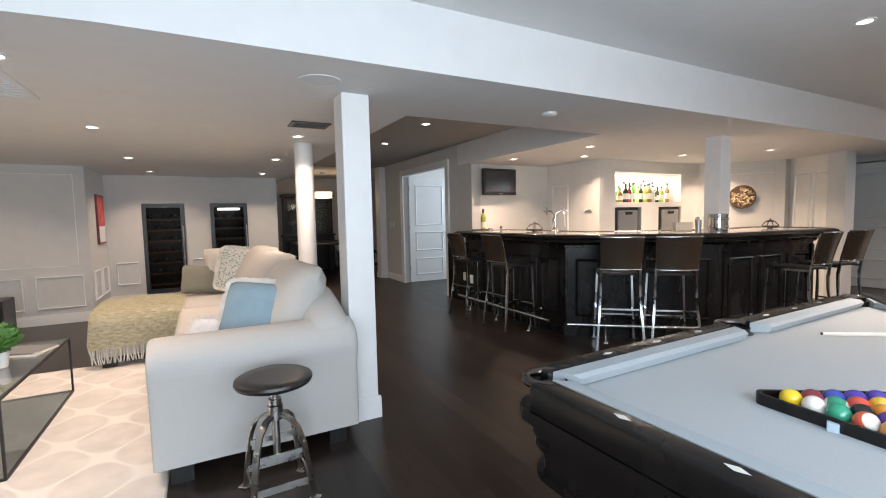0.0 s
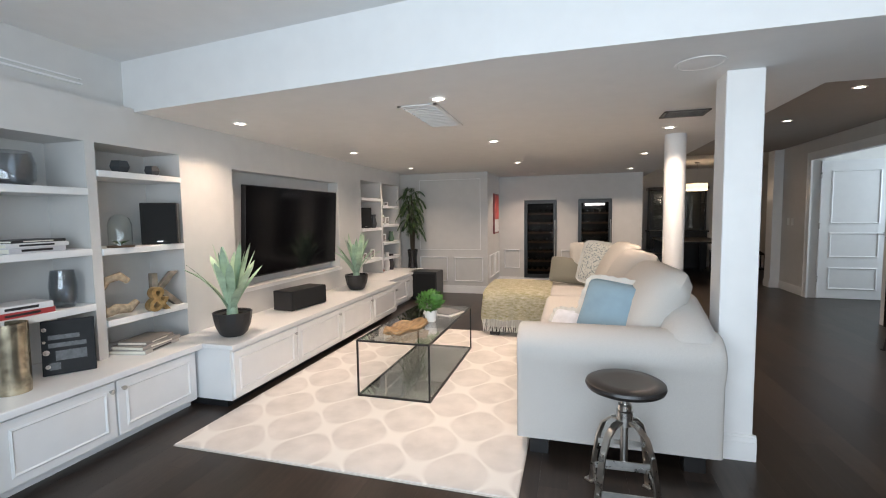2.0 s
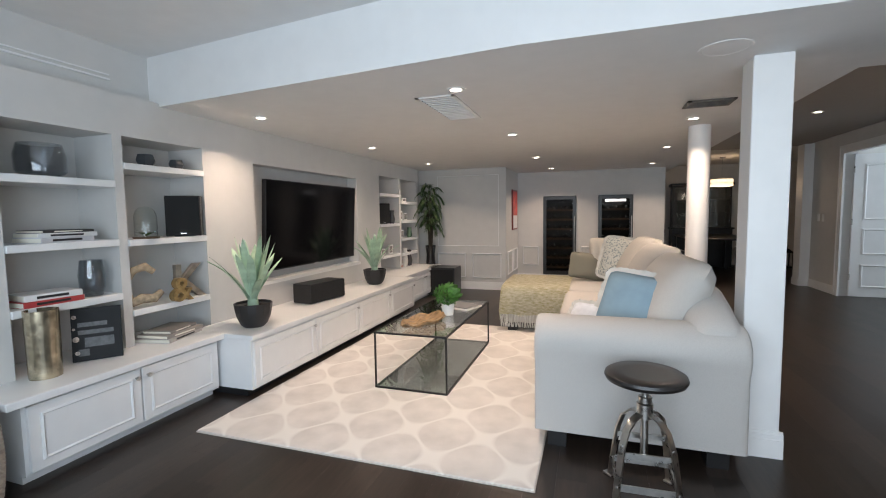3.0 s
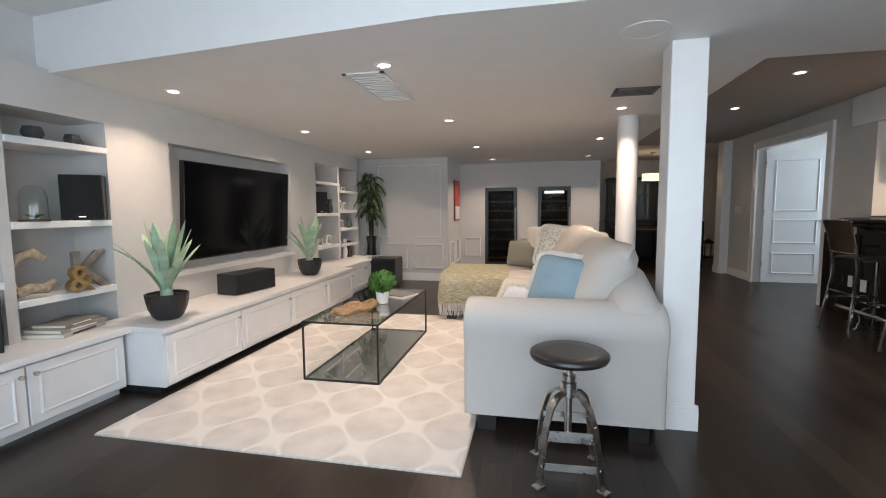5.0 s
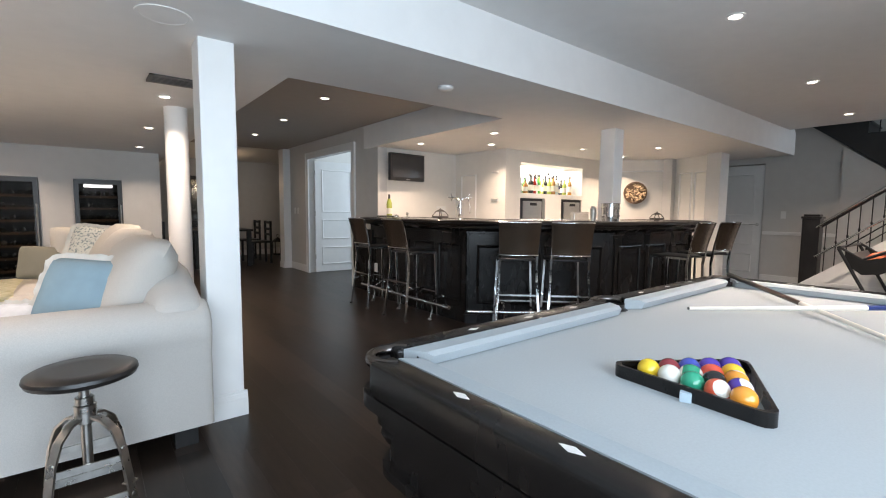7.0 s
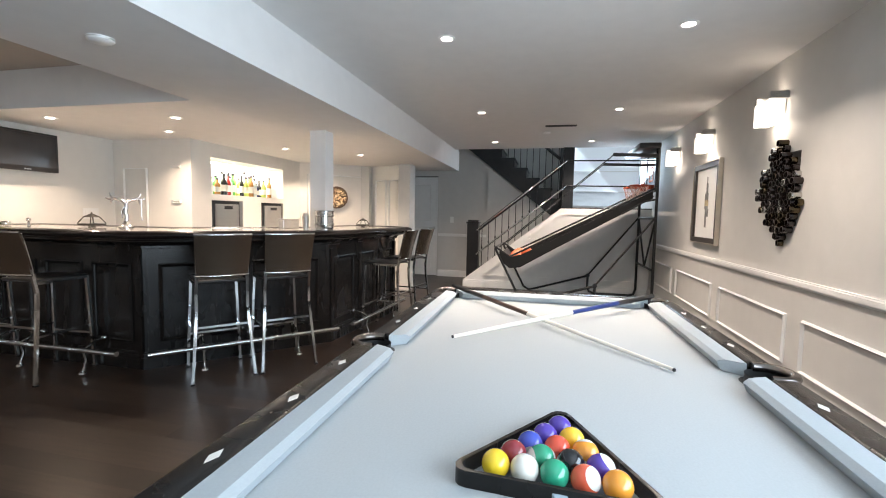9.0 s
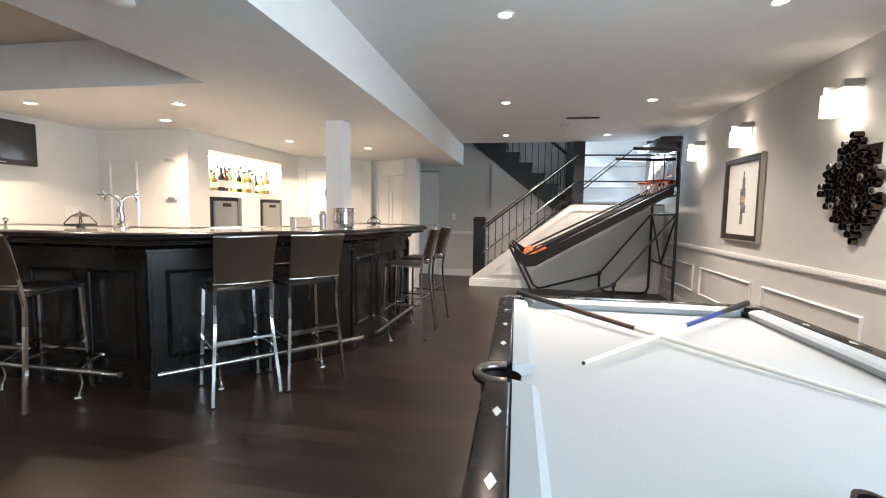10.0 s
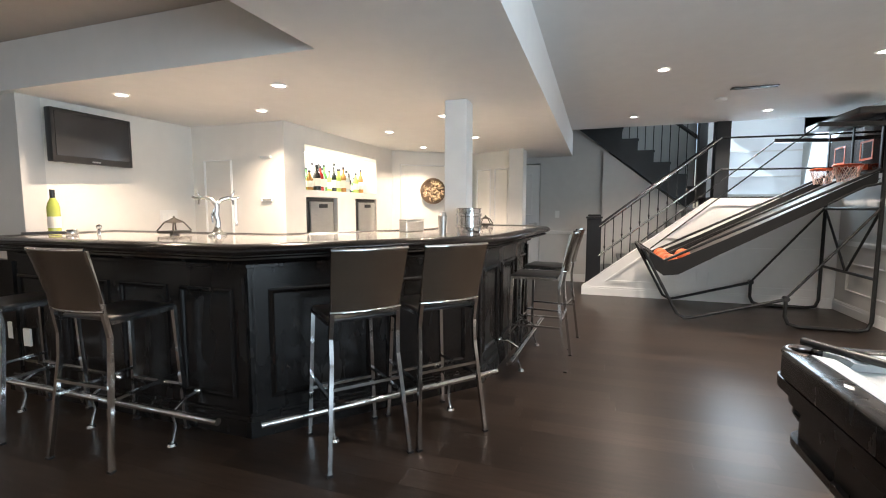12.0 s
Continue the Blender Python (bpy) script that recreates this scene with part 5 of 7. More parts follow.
for a in ((-0.09, 0.05, 0.20, 0.225), (-0.09, 0.08, 0.155, 0.18), (-0.06, 0.08, 0.08, 0.135), (-0.09, -0.04, 0.03, 0.07)):
    part("cover_print", B(0.0141, 0.0148, *a), material("dark_grey_print", (0.045, 0.045, 0.045), 0.4, scale=40, vary=0.4), t)


def vessel(name, label, prof, x, y, z, mat, seg=28):
    t = thing(name, label, "vase", pose(x, y, z))
    part("body", lathe(bmesh.new(), prof, seg), mat, t, "", 40)
    part("base", lathe(bmesh.new(), [(0, 0.0), (prof[0][0] * 0.98, 0.0), (prof[0][0] * 0.98, 0.008), (0, 0.008)], seg), mat, t)
    return t


vessel("glass_bowl", "smoky grey glass bowl on the top shelf", [(0.085, 0.0), (0.115, 0.03), (0.118, 0.12), (0.10, 0.185), (0.095, 0.185), (0.112, 0.12), (0.108, 0.03), (0.08, 0.012)], -2.32, 2.16, 1.525, M_GREYGLASS)
vessel("glass_vase", "smoky grey glass vase on a shelf", [(0.05, 0.0), (0.066, 0.05), (0.070, 0.13), (0.058, 0.22), (0.054, 0.22), (0.064, 0.13), (0.06, 0.05), (0.045, 0.012)], -2.28, 2.36, 0.817, M_GREYGLASS)
vessel("metallic_vase", "tall mottled bronze glass vase", [(0.07, 0.0), (0.072, 0.02), (0.075, 0.36), (0.071, 0.36), (0.068, 0.02)], -2.12, 1.99, 0.455, material("mercury_glass", (0.42, 0.36, 0.26), 0.22, 0.8, scale=22, vary=0.5))
M_FACET = material("faceted_grey_ceramic", (0.05, 0.055, 0.06), 0.35, vary=0.2)
for y, s in ((2.76, 1.0), (3.0, 0.85)):
    t = thing("faceted_ornament", "small dark faceted ornament on the top shelf", "ornament", pose(-2.28, y, 1.642, 0, 0, 20 * s), "faceted ornaments")
    part("gem", lathe(bmesh.new(), [(0, 0), (0.045 * s, 0.0), (0.065 * s, 0.04 * s), (0.05 * s, 0.08 * s), (0, 0.085 * s)], 6), M_FACET, t)
for y, x, a, w in ((3.00, -2.24, 40, 0.115), (6.42, -2.27, 60, 0.10)):
    z = 1.15 if y < 4 else 1.16
    t = thing("bookshelf_speaker", "black bookshelf loudspeaker on a shelf", "speaker", pose(x, y, z, 0, 0, a), "bookshelf speakers")
    part("cabinet", B(-w, w, -0.02, 0.17, 0.004, 0.30, bevel=0.004, seg=1), M_BLACKPLASTIC, t)
    part("grille", B(-w + 0.004, w - 0.004, -0.03, -0.02, 0.008, 0.296, bevel=0.003, seg=1), bpy.data.materials["black_speaker_cloth"], t, "black cloth grille")
    part("badge", B(-0.018, 0.018, -0.0312, -0.03, 0.02, 0.026), M_STEEL, t)
    part("pad", B(-0.06, 0.06, 0.0, 0.1, 0, 0.004), M_BLACKPLASTIC, t)
t = thing("glass_cloche", "glass bell jar over a small air plant", "cloche", pose(-2.24, 2.70, 1.15))
part("dish", lathe(bmesh.new(), [(0, 0), (0.075, 0), (0.08, 0.012), (0, 0.014)], 24), material("dark_wood_dish", (0.10, 0.06, 0.035), 0.5), t, "dark wooden dish")
part("dome", lathe(bmesh.new(), [(0.068, 0.014), (0.068, 0.15), (0.055, 0.19), (0.03, 0.212), (0, 0.218)], 28), M_GLASS, t, "clear glass dome", 60)
bm = bmesh.new()
for i in range(16):
    a = i * 2.4
    d = Vector((math.cos(a), math.sin(a), 0.9))
    tube(bm, [(0, 0, 0.02), tuple(d * 0.03 + Vector((0, 0, 0.01))), tuple(d * 0.048)], 0.004, 4, taper=[1, 0.7, 0.1])
part("air_plant", bm, M_PALM, t, "small spiky air plant")


def letter(ch, label, size, m, mat, depth=0.02):
    cu = bpy.data.curves.new("letter", "FONT")
    cu.body, cu.size, cu.extrude, cu.bevel_depth, cu.align_x = ch, size, depth, 0.003, "CENTER"
    tmp = new("letter_tmp", cu)
    me = bpy.data.meshes.new_from_object(tmp.evaluated_get(bpy.context.evaluated_depsgraph_get()))
    bpy.data.objects.remove(tmp)
    t = thing("letter_ornament", label, "ornament", m)
    me.materials.clear()
    me.materials.append(mat)
    o = new("letter", me)
    o.parent = t
    o.matrix_basis = pose(0, 0, 0, 90)
    return t


M_GOLD = material("aged_gold", (0.40, 0.27, 0.12), 0.42, 0.6, scale=30, vary=0.3, bump=0.3)
M_ZINC = material("mottled_zinc_letter", (0.28, 0.25, 0.21), 0.45, 0.5, scale=14, vary=0.45)
letter("&", "gold ampersand ornament on a shelf", 0.24, pose(-2.17, 2.88, 0.696, 0, 0, 82), M_GOLD, 0.025)
letter("K", "mottled grey letter ornament on a shelf", 0.36, pose(-2.27, 3.03, 0.694, 0, 0, 78), M_ZINC, 0.02)
M_SHELL = material("carved_driftwood", (0.36, 0.28, 0.19), 0.75, scale=35, vary=0.4, bump=0.6, bump_scale=90)
t = thing("carved_ornament", "pale carved scroll ornament on a shelf", "ornament", pose(-2.22, 2.66, 0.692, 0, 0, 80))
part("foot", tube(bmesh.new(), [(-0.10, 0, 0.035), (-0.03, 0, 0.06), (0.05, 0, 0.05), (0.10, 0, 0.09)], 0.034, 10, taper=[0.7, 1, 0.9, 0.6]), M_SHELL, t, "", 60)
part("scroll", tube(bmesh.new(), [(-0.09, 0.02, 0.05), (-0.12, 0.02, 0.16), (-0.07, 0.02, 0.25), (0.01, 0.02, 0.27), (0.06, 0.02, 0.23)], 0.026, 10, taper=[0.8, 0.7, 1, 1.1, 0.8]), M_SHELL, t, "", 60)
# far bookcase ornaments
for y, z, w, h in ((6.98, 1.50, 0.05, 0.10), (7.16, 1.50, 0.06, 0.06), (7.0, 1.20, 0.06, 0.15), (7.2, 1.20, 0.05, 0.12), (7.05, 0.92, 0.06, 0.13), (6.95, 0.68, 0.05, 0.12), (6.62, 0.70, 0.05, 0.14), (6.35, 0.70, 0.05, 0.10)):
    t = thing("photo_frame", "small white photo frame on a far shelf", "photo frame", pose(-2.26, y, z, 0, 0, 80), "photo frames")
    part("frame", B(-w, w, -0.008, 0.008, 0, h, bevel=0.002, seg=1), M_WHITE, t)
    part("picture", B(-w * 0.7, w * 0.7, -0.0095, -0.008, h * 0.15, h * 0.85), material("grey_photo", (0.25, 0.23, 0.22), 0.4, scale=40, vary=0.5), t)
for y, z, h, c in ((7.3, 0.45, 0.26, (0.06, 0.05, 0.05)), (7.12, 0.45, 0.30, (0.70, 0.68, 0.64)), (7.32, 0.92, 0.16, (0.10, 0.16, 0.10)), (6.65, 1.16, 0.2, (0.05, 0.05, 0.05)), (6.9, 0.45, 0.10, (0.45, 0.14, 0.08))):
    vessel("shelf_vase", "small decorative vase on the far bookcase", [(0.035, 0), (0.05, h * 0.3), (0.03, h * 0.8), (0.04, h), (0.034, h), (0.025, h * 0.8)], -2.24, y, z, material("vase_glaze", c, 0.3, vary=0.15), 18)
t = thing("wicker_basket", "tall woven grey basket beside the bookcase", "basket", pose(-1.95, 1.51, 0))
M_WICKER = material("grey_wicker", (0.36, 0.33, 0.29), 0.8, scale=40, vary=0.3, bump=0.5, bump_scale=120)
for i in range(22):
    part("weave_ring", lathe(bmesh.new(), [(0.145 + 0.02 * math.sin(i / 7), i * 0.021), (0.16 + 0.02 * math.sin(i / 7), i * 0.021 + 0.008), (0.145 + 0.02 * math.sin(i / 7), i * 0.021 + 0.020)], 28), M_WICKER, t, "", 60)

# ---- wine fridges and alcove ----
M_DOORGLASS = thin_glass("tinted_door_glass", (0.62, 0.60, 0.58), -0.1, 0.05)
for i, x in enumerate((-0.24, 0.745)):
    w = 0.60 if i == 0 else 0.588
    t = thing("wine_fridge", "tall black built-in wine fridge with a glass door" if i == 0 else "tall black built-in glass-door fridge with a lit top", "fridge", pose(x, 9.1, 0.12))
    bm = bmesh.new()
    box(bm, 0.003, w - 0.003, 0.50, 0.52, 0.003, 1.477), box(bm, 0.003, 0.02, 0.02, 0.5, 0.003, 1.477), box(bm, w - 0.02, w - 0.003, 0.02, 0.5, 0.003, 1.477)
    box(bm, 0.02, w - 0.02, 0.02, 0.5, 0.003, 0.03), box(bm, 0.02, w - 0.02, 0.02, 0.5, 1.45, 1.477)
    part("cabinet", bm, M_BLACKPLASTIC, t)
    bm = bmesh.new()
    for a in ((0.004, w - 0.004, 0.004, 0.07), (0.004, w - 0.004, 1.41, 1.476), (0.004, 0.06, 0.07, 1.41), (w - 0.06, w - 0.004, 0.07, 1.41)):
        box(bm, a[0], a[1], -0.025, 0.018, a[2], a[3])
    dr = part("door", bm, M_BLACKPLASTIC, t, "black door frame")
    part("glass", B(0.06, w - 0.06, 0.0, 0.006, 0.07, 1.41), M_DOORGLASS, dr, "glass pane")
    part("handle", tube(bmesh.new(), [(w - 0.03, -0.06, 0.4), (w - 0.03, -0.06, 1.1)], 0.010, 8), M_STEEL, dr, "steel bar handle")
    for k in range(7):
        z = 0.15 + k * 0.18
        sh = part("rack", B(0.025, w - 0.025, 0.05, 0.48, z - 0.03, z), material("beech_rack", (0.22, 0.15, 0.10), 0.5), t, "wooden rack front")
        for b in range(5):
            part("bottle_end", lathe(bmesh.new(), [(0, 0), (0.034, 0.003), (0.036, 0.02), (0.036, 0.2), (0, 0.2)], 10, m=pose(0.09 + b * (w - 0.18) / 4, 0.08 + 0.01 * ((b * 7 + k * 3) % 4), z + 0.037, -90)), M_BOT[4], sh, "dark wine bottle")
    if i:
        part("light", B(0.12, w - 0.12, 0.06, 0.09, 1.36, 1.40), glowing("fridge_light", (0.85, 0.93, 1.0), 9), t, "cold light bar")
t = thing("red_picture", "red and white framed picture on the side wall", "picture", pose(-0.72, 8.62, 1.35, 0, 0, 90))
part("frame", B(-0.24, 0.24, -0.03, -0.002, -0.36, 0.36, bevel=0.003, seg=1), material("dark_red_frame", (0.20, 0.03, 0.03), 0.4), t, "dark red frame")
part("print", B(-0.21, 0.21, -0.032, -0.03, -0.10, 0.33), material("red_print", (0.50, 0.06, 0.05), 0.5, scale=9, vary=0.5), t, "red print")
part("mat", B(-0.21, 0.21, -0.032, -0.03, -0.33, -0.10), M_WHITE, t, "white band")

# ---- rug ----
M_RUG = material("cream_trellis_rug", (0.66, 0.62, 0.585), 0.95, scale=6.5, vary=0.09, bump=0.6, bump_scale=420, spec=0.05)
nt = M_RUG.node_tree
tc = nt.nodes.new("ShaderNodeTexCoord")
sep = nt.nodes.new("ShaderNodeSeparateXYZ")
nt.links.new(tc.outputs["Object"], sep.inputs[0])


def mth(op, a, b=None):
    n = nt.nodes.new("ShaderNodeMath")
    n.operation = op
    for i, v in enumerate((a, b)):
        if v is None:
            continue
        if isinstance(v, (int, float)):
            n.inputs[i].default_value = v
        else:
            nt.links.new(v, n.inputs[i])
    return n.outputs[0]


cu = mth("COSINE", mth("MULTIPLY", sep.outputs["X"], 2 * math.pi / 0.45))
cv = mth("COSINE", mth("MULTIPLY", sep.outputs["Y"], 2 * math.pi / 0.54))
c3 = mth("MULTIPLY", mth("ADD", mth("COSINE", mth("MULTIPLY", sep.outputs["X"], 6 * math.pi / 0.45)), mth("COSINE", mth("MULTIPLY", sep.outputs["Y"], 6 * math.pi / 0.54))), -0.07)
g = mth("ABSOLUTE", mth("ADD", mth("ADD", cu, cv), c3))
line = nt.nodes.new("ShaderNodeMapRange")
line.inputs["From Min"].default_value, line.inputs["From Max"].default_value = 0.07, 0.30
line.inputs["To Min"].default_value, line.inputs["To Max"].default_value = 1, 0
nt.links.new(g, line.inputs["Value"])
mix = nt.nodes.new("ShaderNodeMix")
mix.data_type = "RGBA"
bsdf = nt.nodes["Principled BSDF"]
old = bsdf.inputs["Base Color"].links[0].from_socket
nt.links.new(line.outputs[0], mix.inputs["Factor"])
nt.links.new(old, mix.inputs["A"])
mix.inputs["B"].default_value = (0.765, 0.735, 0.695, 1)
nt.links.new(mix.outputs["Result"], bsdf.inputs["Base Color"])
t = thing("area_rug", "cream trellis-patterned rug under the coffee table", "rug", pose(-0.61, 3.92, 0))
part("rug_field", B(-1.0, 1.0, -1.47, 1.47, 0.001, 0.013, bevel=0.004), M_RUG, t)
part("binding", B(-1.005, 1.005, -1.475, 1.475, 0.0, 0.006), material("cream_binding", (0.55, 0.50, 0.45), 0.9), t)

# ---- coffee table ----
M_TABLEGLASS = thin_glass("grey_green_glass", (0.87, 0.90, 0.90), 0.6)
t = thing("coffee_table", "black metal and glass coffee table on the rug", "coffee table", pose(-0.60, 4.03, 0.013))
W, D, H = 0.275, 0.67, 0.42
r = 0.0062
for sx in (-1, 1):
    for sy in (-1, 1):
        part("leg", B(sx * W - r, sx * W + r, sy * D - r, sy * D + r, 0, H, bevel=0.001, seg=1), M_BLACKMETAL, t)
    for z in (r, H - r):
        part("side_bar", B(sx * W - r, sx * W + r, -D + r, D - r, z - r, z + r), M_BLACKMETAL, t)
for sy in (-1, 1):
    for z in (r, H - r):
        part("end_bar", B(-W + r, W - r, sy * D - r, sy * D + r, z - r, z + r), M_BLACKMETAL, t)
part("glass_top", B(-W + r, W - r, -D + r, D - r, H - 0.008, H), M_TABLEGLASS, t, "smoked glass top")
part("lower_glass", B(-W + r, W - r, -D + r, D - r, 0.012, 0.018), M_TABLEGLASS, t, "glass lower shelf")
t = thing("driftwood_tray", "wavy golden-brown driftwood bowl on the coffee table", "tray", pose(-0.60, 3.66, 0.434, 0, 0, 75))
bm = bmesh.new()
n, rings = 36, []
for f, h in ((0.15, 0.006), (0.55, 0.006), (0.85, 0.022), (1.0, 0.042), (0.97, 0.05), (0.82, 0.034), (0.5, 0.018), (0.1, 0.016)):
    rings.append([bm.verts.new((f * 0.25 * math.cos(k * 6.2832 / n) * (1 + 0.12 * noise.noise((k * 0.4, 1, 0))), f * 0.12 * math.sin(k * 6.2832 / n) * (1 + 0.25 * noise.noise((k * 0.5, 2, 0))), h + 0.012 * f * math.sin(k * 1.1))) for k in range(n)])
for a, b in zip(rings, rings[1:]):
    for k in range(n):
        bm.faces.new((a[k], a[(k + 1) % n], b[(k + 1) % n], b[k]))
bm.faces.new(rings[0][::-1]), bm.faces.new(rings[-1])
part("bowl", bm, material("golden_driftwood", (0.29, 0.18, 0.09), 0.4, scale=14, vary=0.5, stretch=(1, 5, 1)), t, "", 60)
book_stack(-0.50, 4.36, 0.433, [(0.30, 0.24, 0.012, (0.70, 0.68, 0.65)), (0.28, 0.21, 0.01, (0.20, 0.2, 0.2))], 70, "magazines stacked on the coffee table")

# ---- sofa ----
sofa = thing("sectional_sofa", "light grey linen sectional sofa with a chaise", "sofa", pose(0, 0, 0))
part("base", B(0.42, 1.32, 3.10, 6.34, 0.10, 0.30, bevel=0.02), M_SOFA, sofa, "upholstered base", 50)
part("chaise_base", B(-0.24, 0.43, 5.24, 6.34, 0.10, 0.32, bevel=0.03, seg=3), M_SOFA, sofa, "upholstered chaise", 50)


def arm(y0, y1):
    bm = bmesh.new()
    ym = (y0 + y1) / 2
    hw = (y1 - y0) / 2
    prof = [(-hw, 0.09), (-hw, 0.47), (-hw - 0.02, 0.53), (-hw - 0.03, 0.58), (-hw - 0.022, 0.63), (-hw * 0.92, 0.672), (-hw * 0.5, 0.703), (0, 0.714), (hw * 0.6, 0.703), (hw, 0.655), (hw + 0.02, 0.58), (hw, 0.50), (hw, 0.09)]
    rows = []
    for f, x in ((0.92, 0.340), (0.985, 0.350), (1, 0.38), (1, 0.7), (1, 1.0), (1, 1.32), (0.985, 1.35), (0.92, 1.362)):
        rows.append([bm.verts.new((x, ym + y * f, 0.09 + (z - 0.09) * (f * 0.3 + 0.7 if z > 0.3 else 1))) for y, z in prof])
    for a, b in zip(rows, rows[1:]):
        for k in range(len(prof)):
            bm.faces.new((a[k], a[(k + 1) % len(prof)], b[(k + 1) % len(prof)], b[k]))
    bm.faces.new(rows[0]), bm.faces.new(rows[-1][::-1])
    return bm


part("arm", arm(2.89, 3.13), M_SOFA, sofa, "rolled linen arm", 60)
bm = bmesh.new()
prof = [(1.10, 0.30), (1.08, 0.74), (1.12, 0.84), (1.17, 0.878), (1.23, 0.892), (1.29, 0.880), (1.335, 0.84), (1.352, 0.76), (1.352, 0.10), (1.10, 0.10)]
rows = [[bm.verts.new((x, y, z - dz if z > 0.5 else z)) for x, z in prof] for y, dz in ((2.905, 0.20), (2.93, 0.16), (3.0, 0.12), (3.15, 0.07), (3.35, 0.015), (3.7, 0), (5.9, 0), (6.3, 0.01), (6.36, 0.05))]
for a, b in zip(rows, rows[1:]):
    for k in range(len(prof)):
        bm.faces.new((a[k], a[(k + 1) % len(prof)], b[(k + 1) % len(prof)], b[k]))
bm.faces.new(rows[0]), bm.faces.new(rows[-1][::-1])
part("back", bm, M_SOFA, sofa, "upholstered back", 60)
part("far_back", B(0.45, 1.2, 6.25, 6.48, 0.10, 0.76, bevel=0.06, seg=4), M_SOFA, sofa, "upholstered back", 60)
for y0, y1 in ((3.14, 4.18), (4.19, 5.23)):
    part("seat_cushion", B(0.38, 1.12, y0, y1, 0.30, 0.48, bevel=0.05, seg=4), M_SOFA, sofa, "linen seat cushion", 60)
part("seat_cushion", B(-0.26, 1.12, 5.24, 6.26, 0.32, 0.49, bevel=0.05, seg=4), M_SOFA, sofa, "linen chaise cushion", 60)
for x, y in ((0.46, 2.96), (1.24, 2.96), (-0.18, 5.30), (-0.18, 6.28), (1.24, 6.28), (0.5, 6.28)):
    part("foot", B(x - 0.05, x + 0.05, y - 0.05, y + 0.05, 0, 0.10), M_STAIRWOOD, sofa, "dark block foot")


def cushion_at(name, label, m, w, d, h, mat, group="sofa cushions", fringe=None):
    t = thing(name, label, "cushion", m, group)
    part("cover", puff(bmesh.new(), w, d, h), mat, t, "", 80)
    if fringe:
        bm = bmesh.new()
        n, rings = 132, []
        for k in range(n):
            f, side = (k % 33) / 33 * 2 - 1, k // 33
            p = ((f * w / 2, -d / 2), (w / 2, f * d / 2), (-f * w / 2, d / 2), (-w / 2, -f * d / 2))[side]
            q = Vector((p[0], p[1], 0))
            o = Vector((q.x / w, q.y / d, 0)).normalized()
            cut = 1 - 0.085 * f ** 8
            q = q * cut
            wave = Vector((0, 0, 0.004 * math.sin(k * 1.3) + 0.003 * math.sin(k * 0.7)))
            out = 0.020 + 0.0025 * math.sin(k * 2.3)
            rings.append([bm.verts.new(v) for v in (q - o * 0.012, q + o * out * 0.5 + wave * 0.7, q + o * out + wave * 1.4, q + o * out * 0.5 + wave * 0.7 - Vector((0, 0, 0.003)))])
        for a, b in zip(rings, rings[1:] + rings[:1]):
            for k in range(4):
                bm.faces.new((a[k], a[(k + 1) % 4], b[(k + 1) % 4], b[k]))
        part("fringe", bm, fringe, t, "ruffled fringe edge", 50)
    return t


M_PATTERN = material("floral_grey_print", (0.52, 0.53, 0.48), 0.9, scale=55, vary=0.5, bump=0.15, bump_scale=500)
M_PATTERN.node_tree.nodes["Color Ramp"].color_ramp.elements[0].color = (0.20, 0.25, 0.26, 1)
M_PATTERN.node_tree.nodes["Color Ramp"].color_ramp.elements[1].color = (0.56, 0.57, 0.53, 1)
M_PATTERN.node_tree.nodes["Color Ramp"].color_ramp.elements[0].position = 0.40
M_PATTERN.node_tree.nodes["Color Ramp"].color_ramp.elements[1].position = 0.48
M_CREAM = material("cream_linen", (0.62, 0.57, 0.50), 0.92, scale=150, vary=0.06, bump=0.25, bump_scale=500)
M_FRINGE = material("ivory_fringe", (0.54, 0.54, 0.51), 0.9, vary=0.15)
M_WHITECLOTH = material("white_cotton", (0.70, 0.70, 0.72), 0.9, scale=20, vary=0.1, bump=0.3, bump_scale=200)
# back cushions lean on the sofa back, faces towards -x
for y, yw, z in ((3.50, 0.88, 0.725), (4.36, 0.86, 0.74), (5.22, 0.88, 0.75)):
    cushion_at("back_cushion", "large soft grey linen back cushion", pose(1.075, y, z + 0.035, 0, -60, 3), 0.58, yw, 0.31, M_CUSH_BACK, "sofa back cushions")
cushion_at("throw_pillow", "dusty blue velvet pillow with an ivory fringe", pose(0.885, 3.33, 0.69, 66, 0, -34) @ pose(0, 0, 0, 0, 0, -4), 0.51, 0.47, 0.20, M_TEAL, "throw pillows", M_FRINGE)
cushion_at("throw_pillow", "white cotton pillow lying on the seat", pose(0.60, 3.47, 0.585, 48, 0, -25), 0.24, 0.26, 0.12, M_WHITECLOTH, "throw pillows", M_FRINGE)
cushion_at("throw_pillow", "floral grey print pillow on the far end", pose(1.0, 5.70, 0.76, 68, 0, -14) @ pose(0, 0, 0, 0, 0, -9), 0.56, 0.48, 0.16, M_PATTERN, "throw pillows", M_FRINGE)
cushion_at("throw_pillow", "cream linen pillow behind the floral one", pose(0.86, 6.05, 0.78, 66, 0, 4), 0.52, 0.46, 0.17, M_CREAM, "throw pillows")
cushion_at("throw_pillow", "olive grey pillow on the chaise", pose(0.66, 5.98, 0.65, 60, 0, 2) @ pose(0, 0, 0, 0, 0, -6), 0.58, 0.35, 0.15, M_OLIVE, "throw pillows")
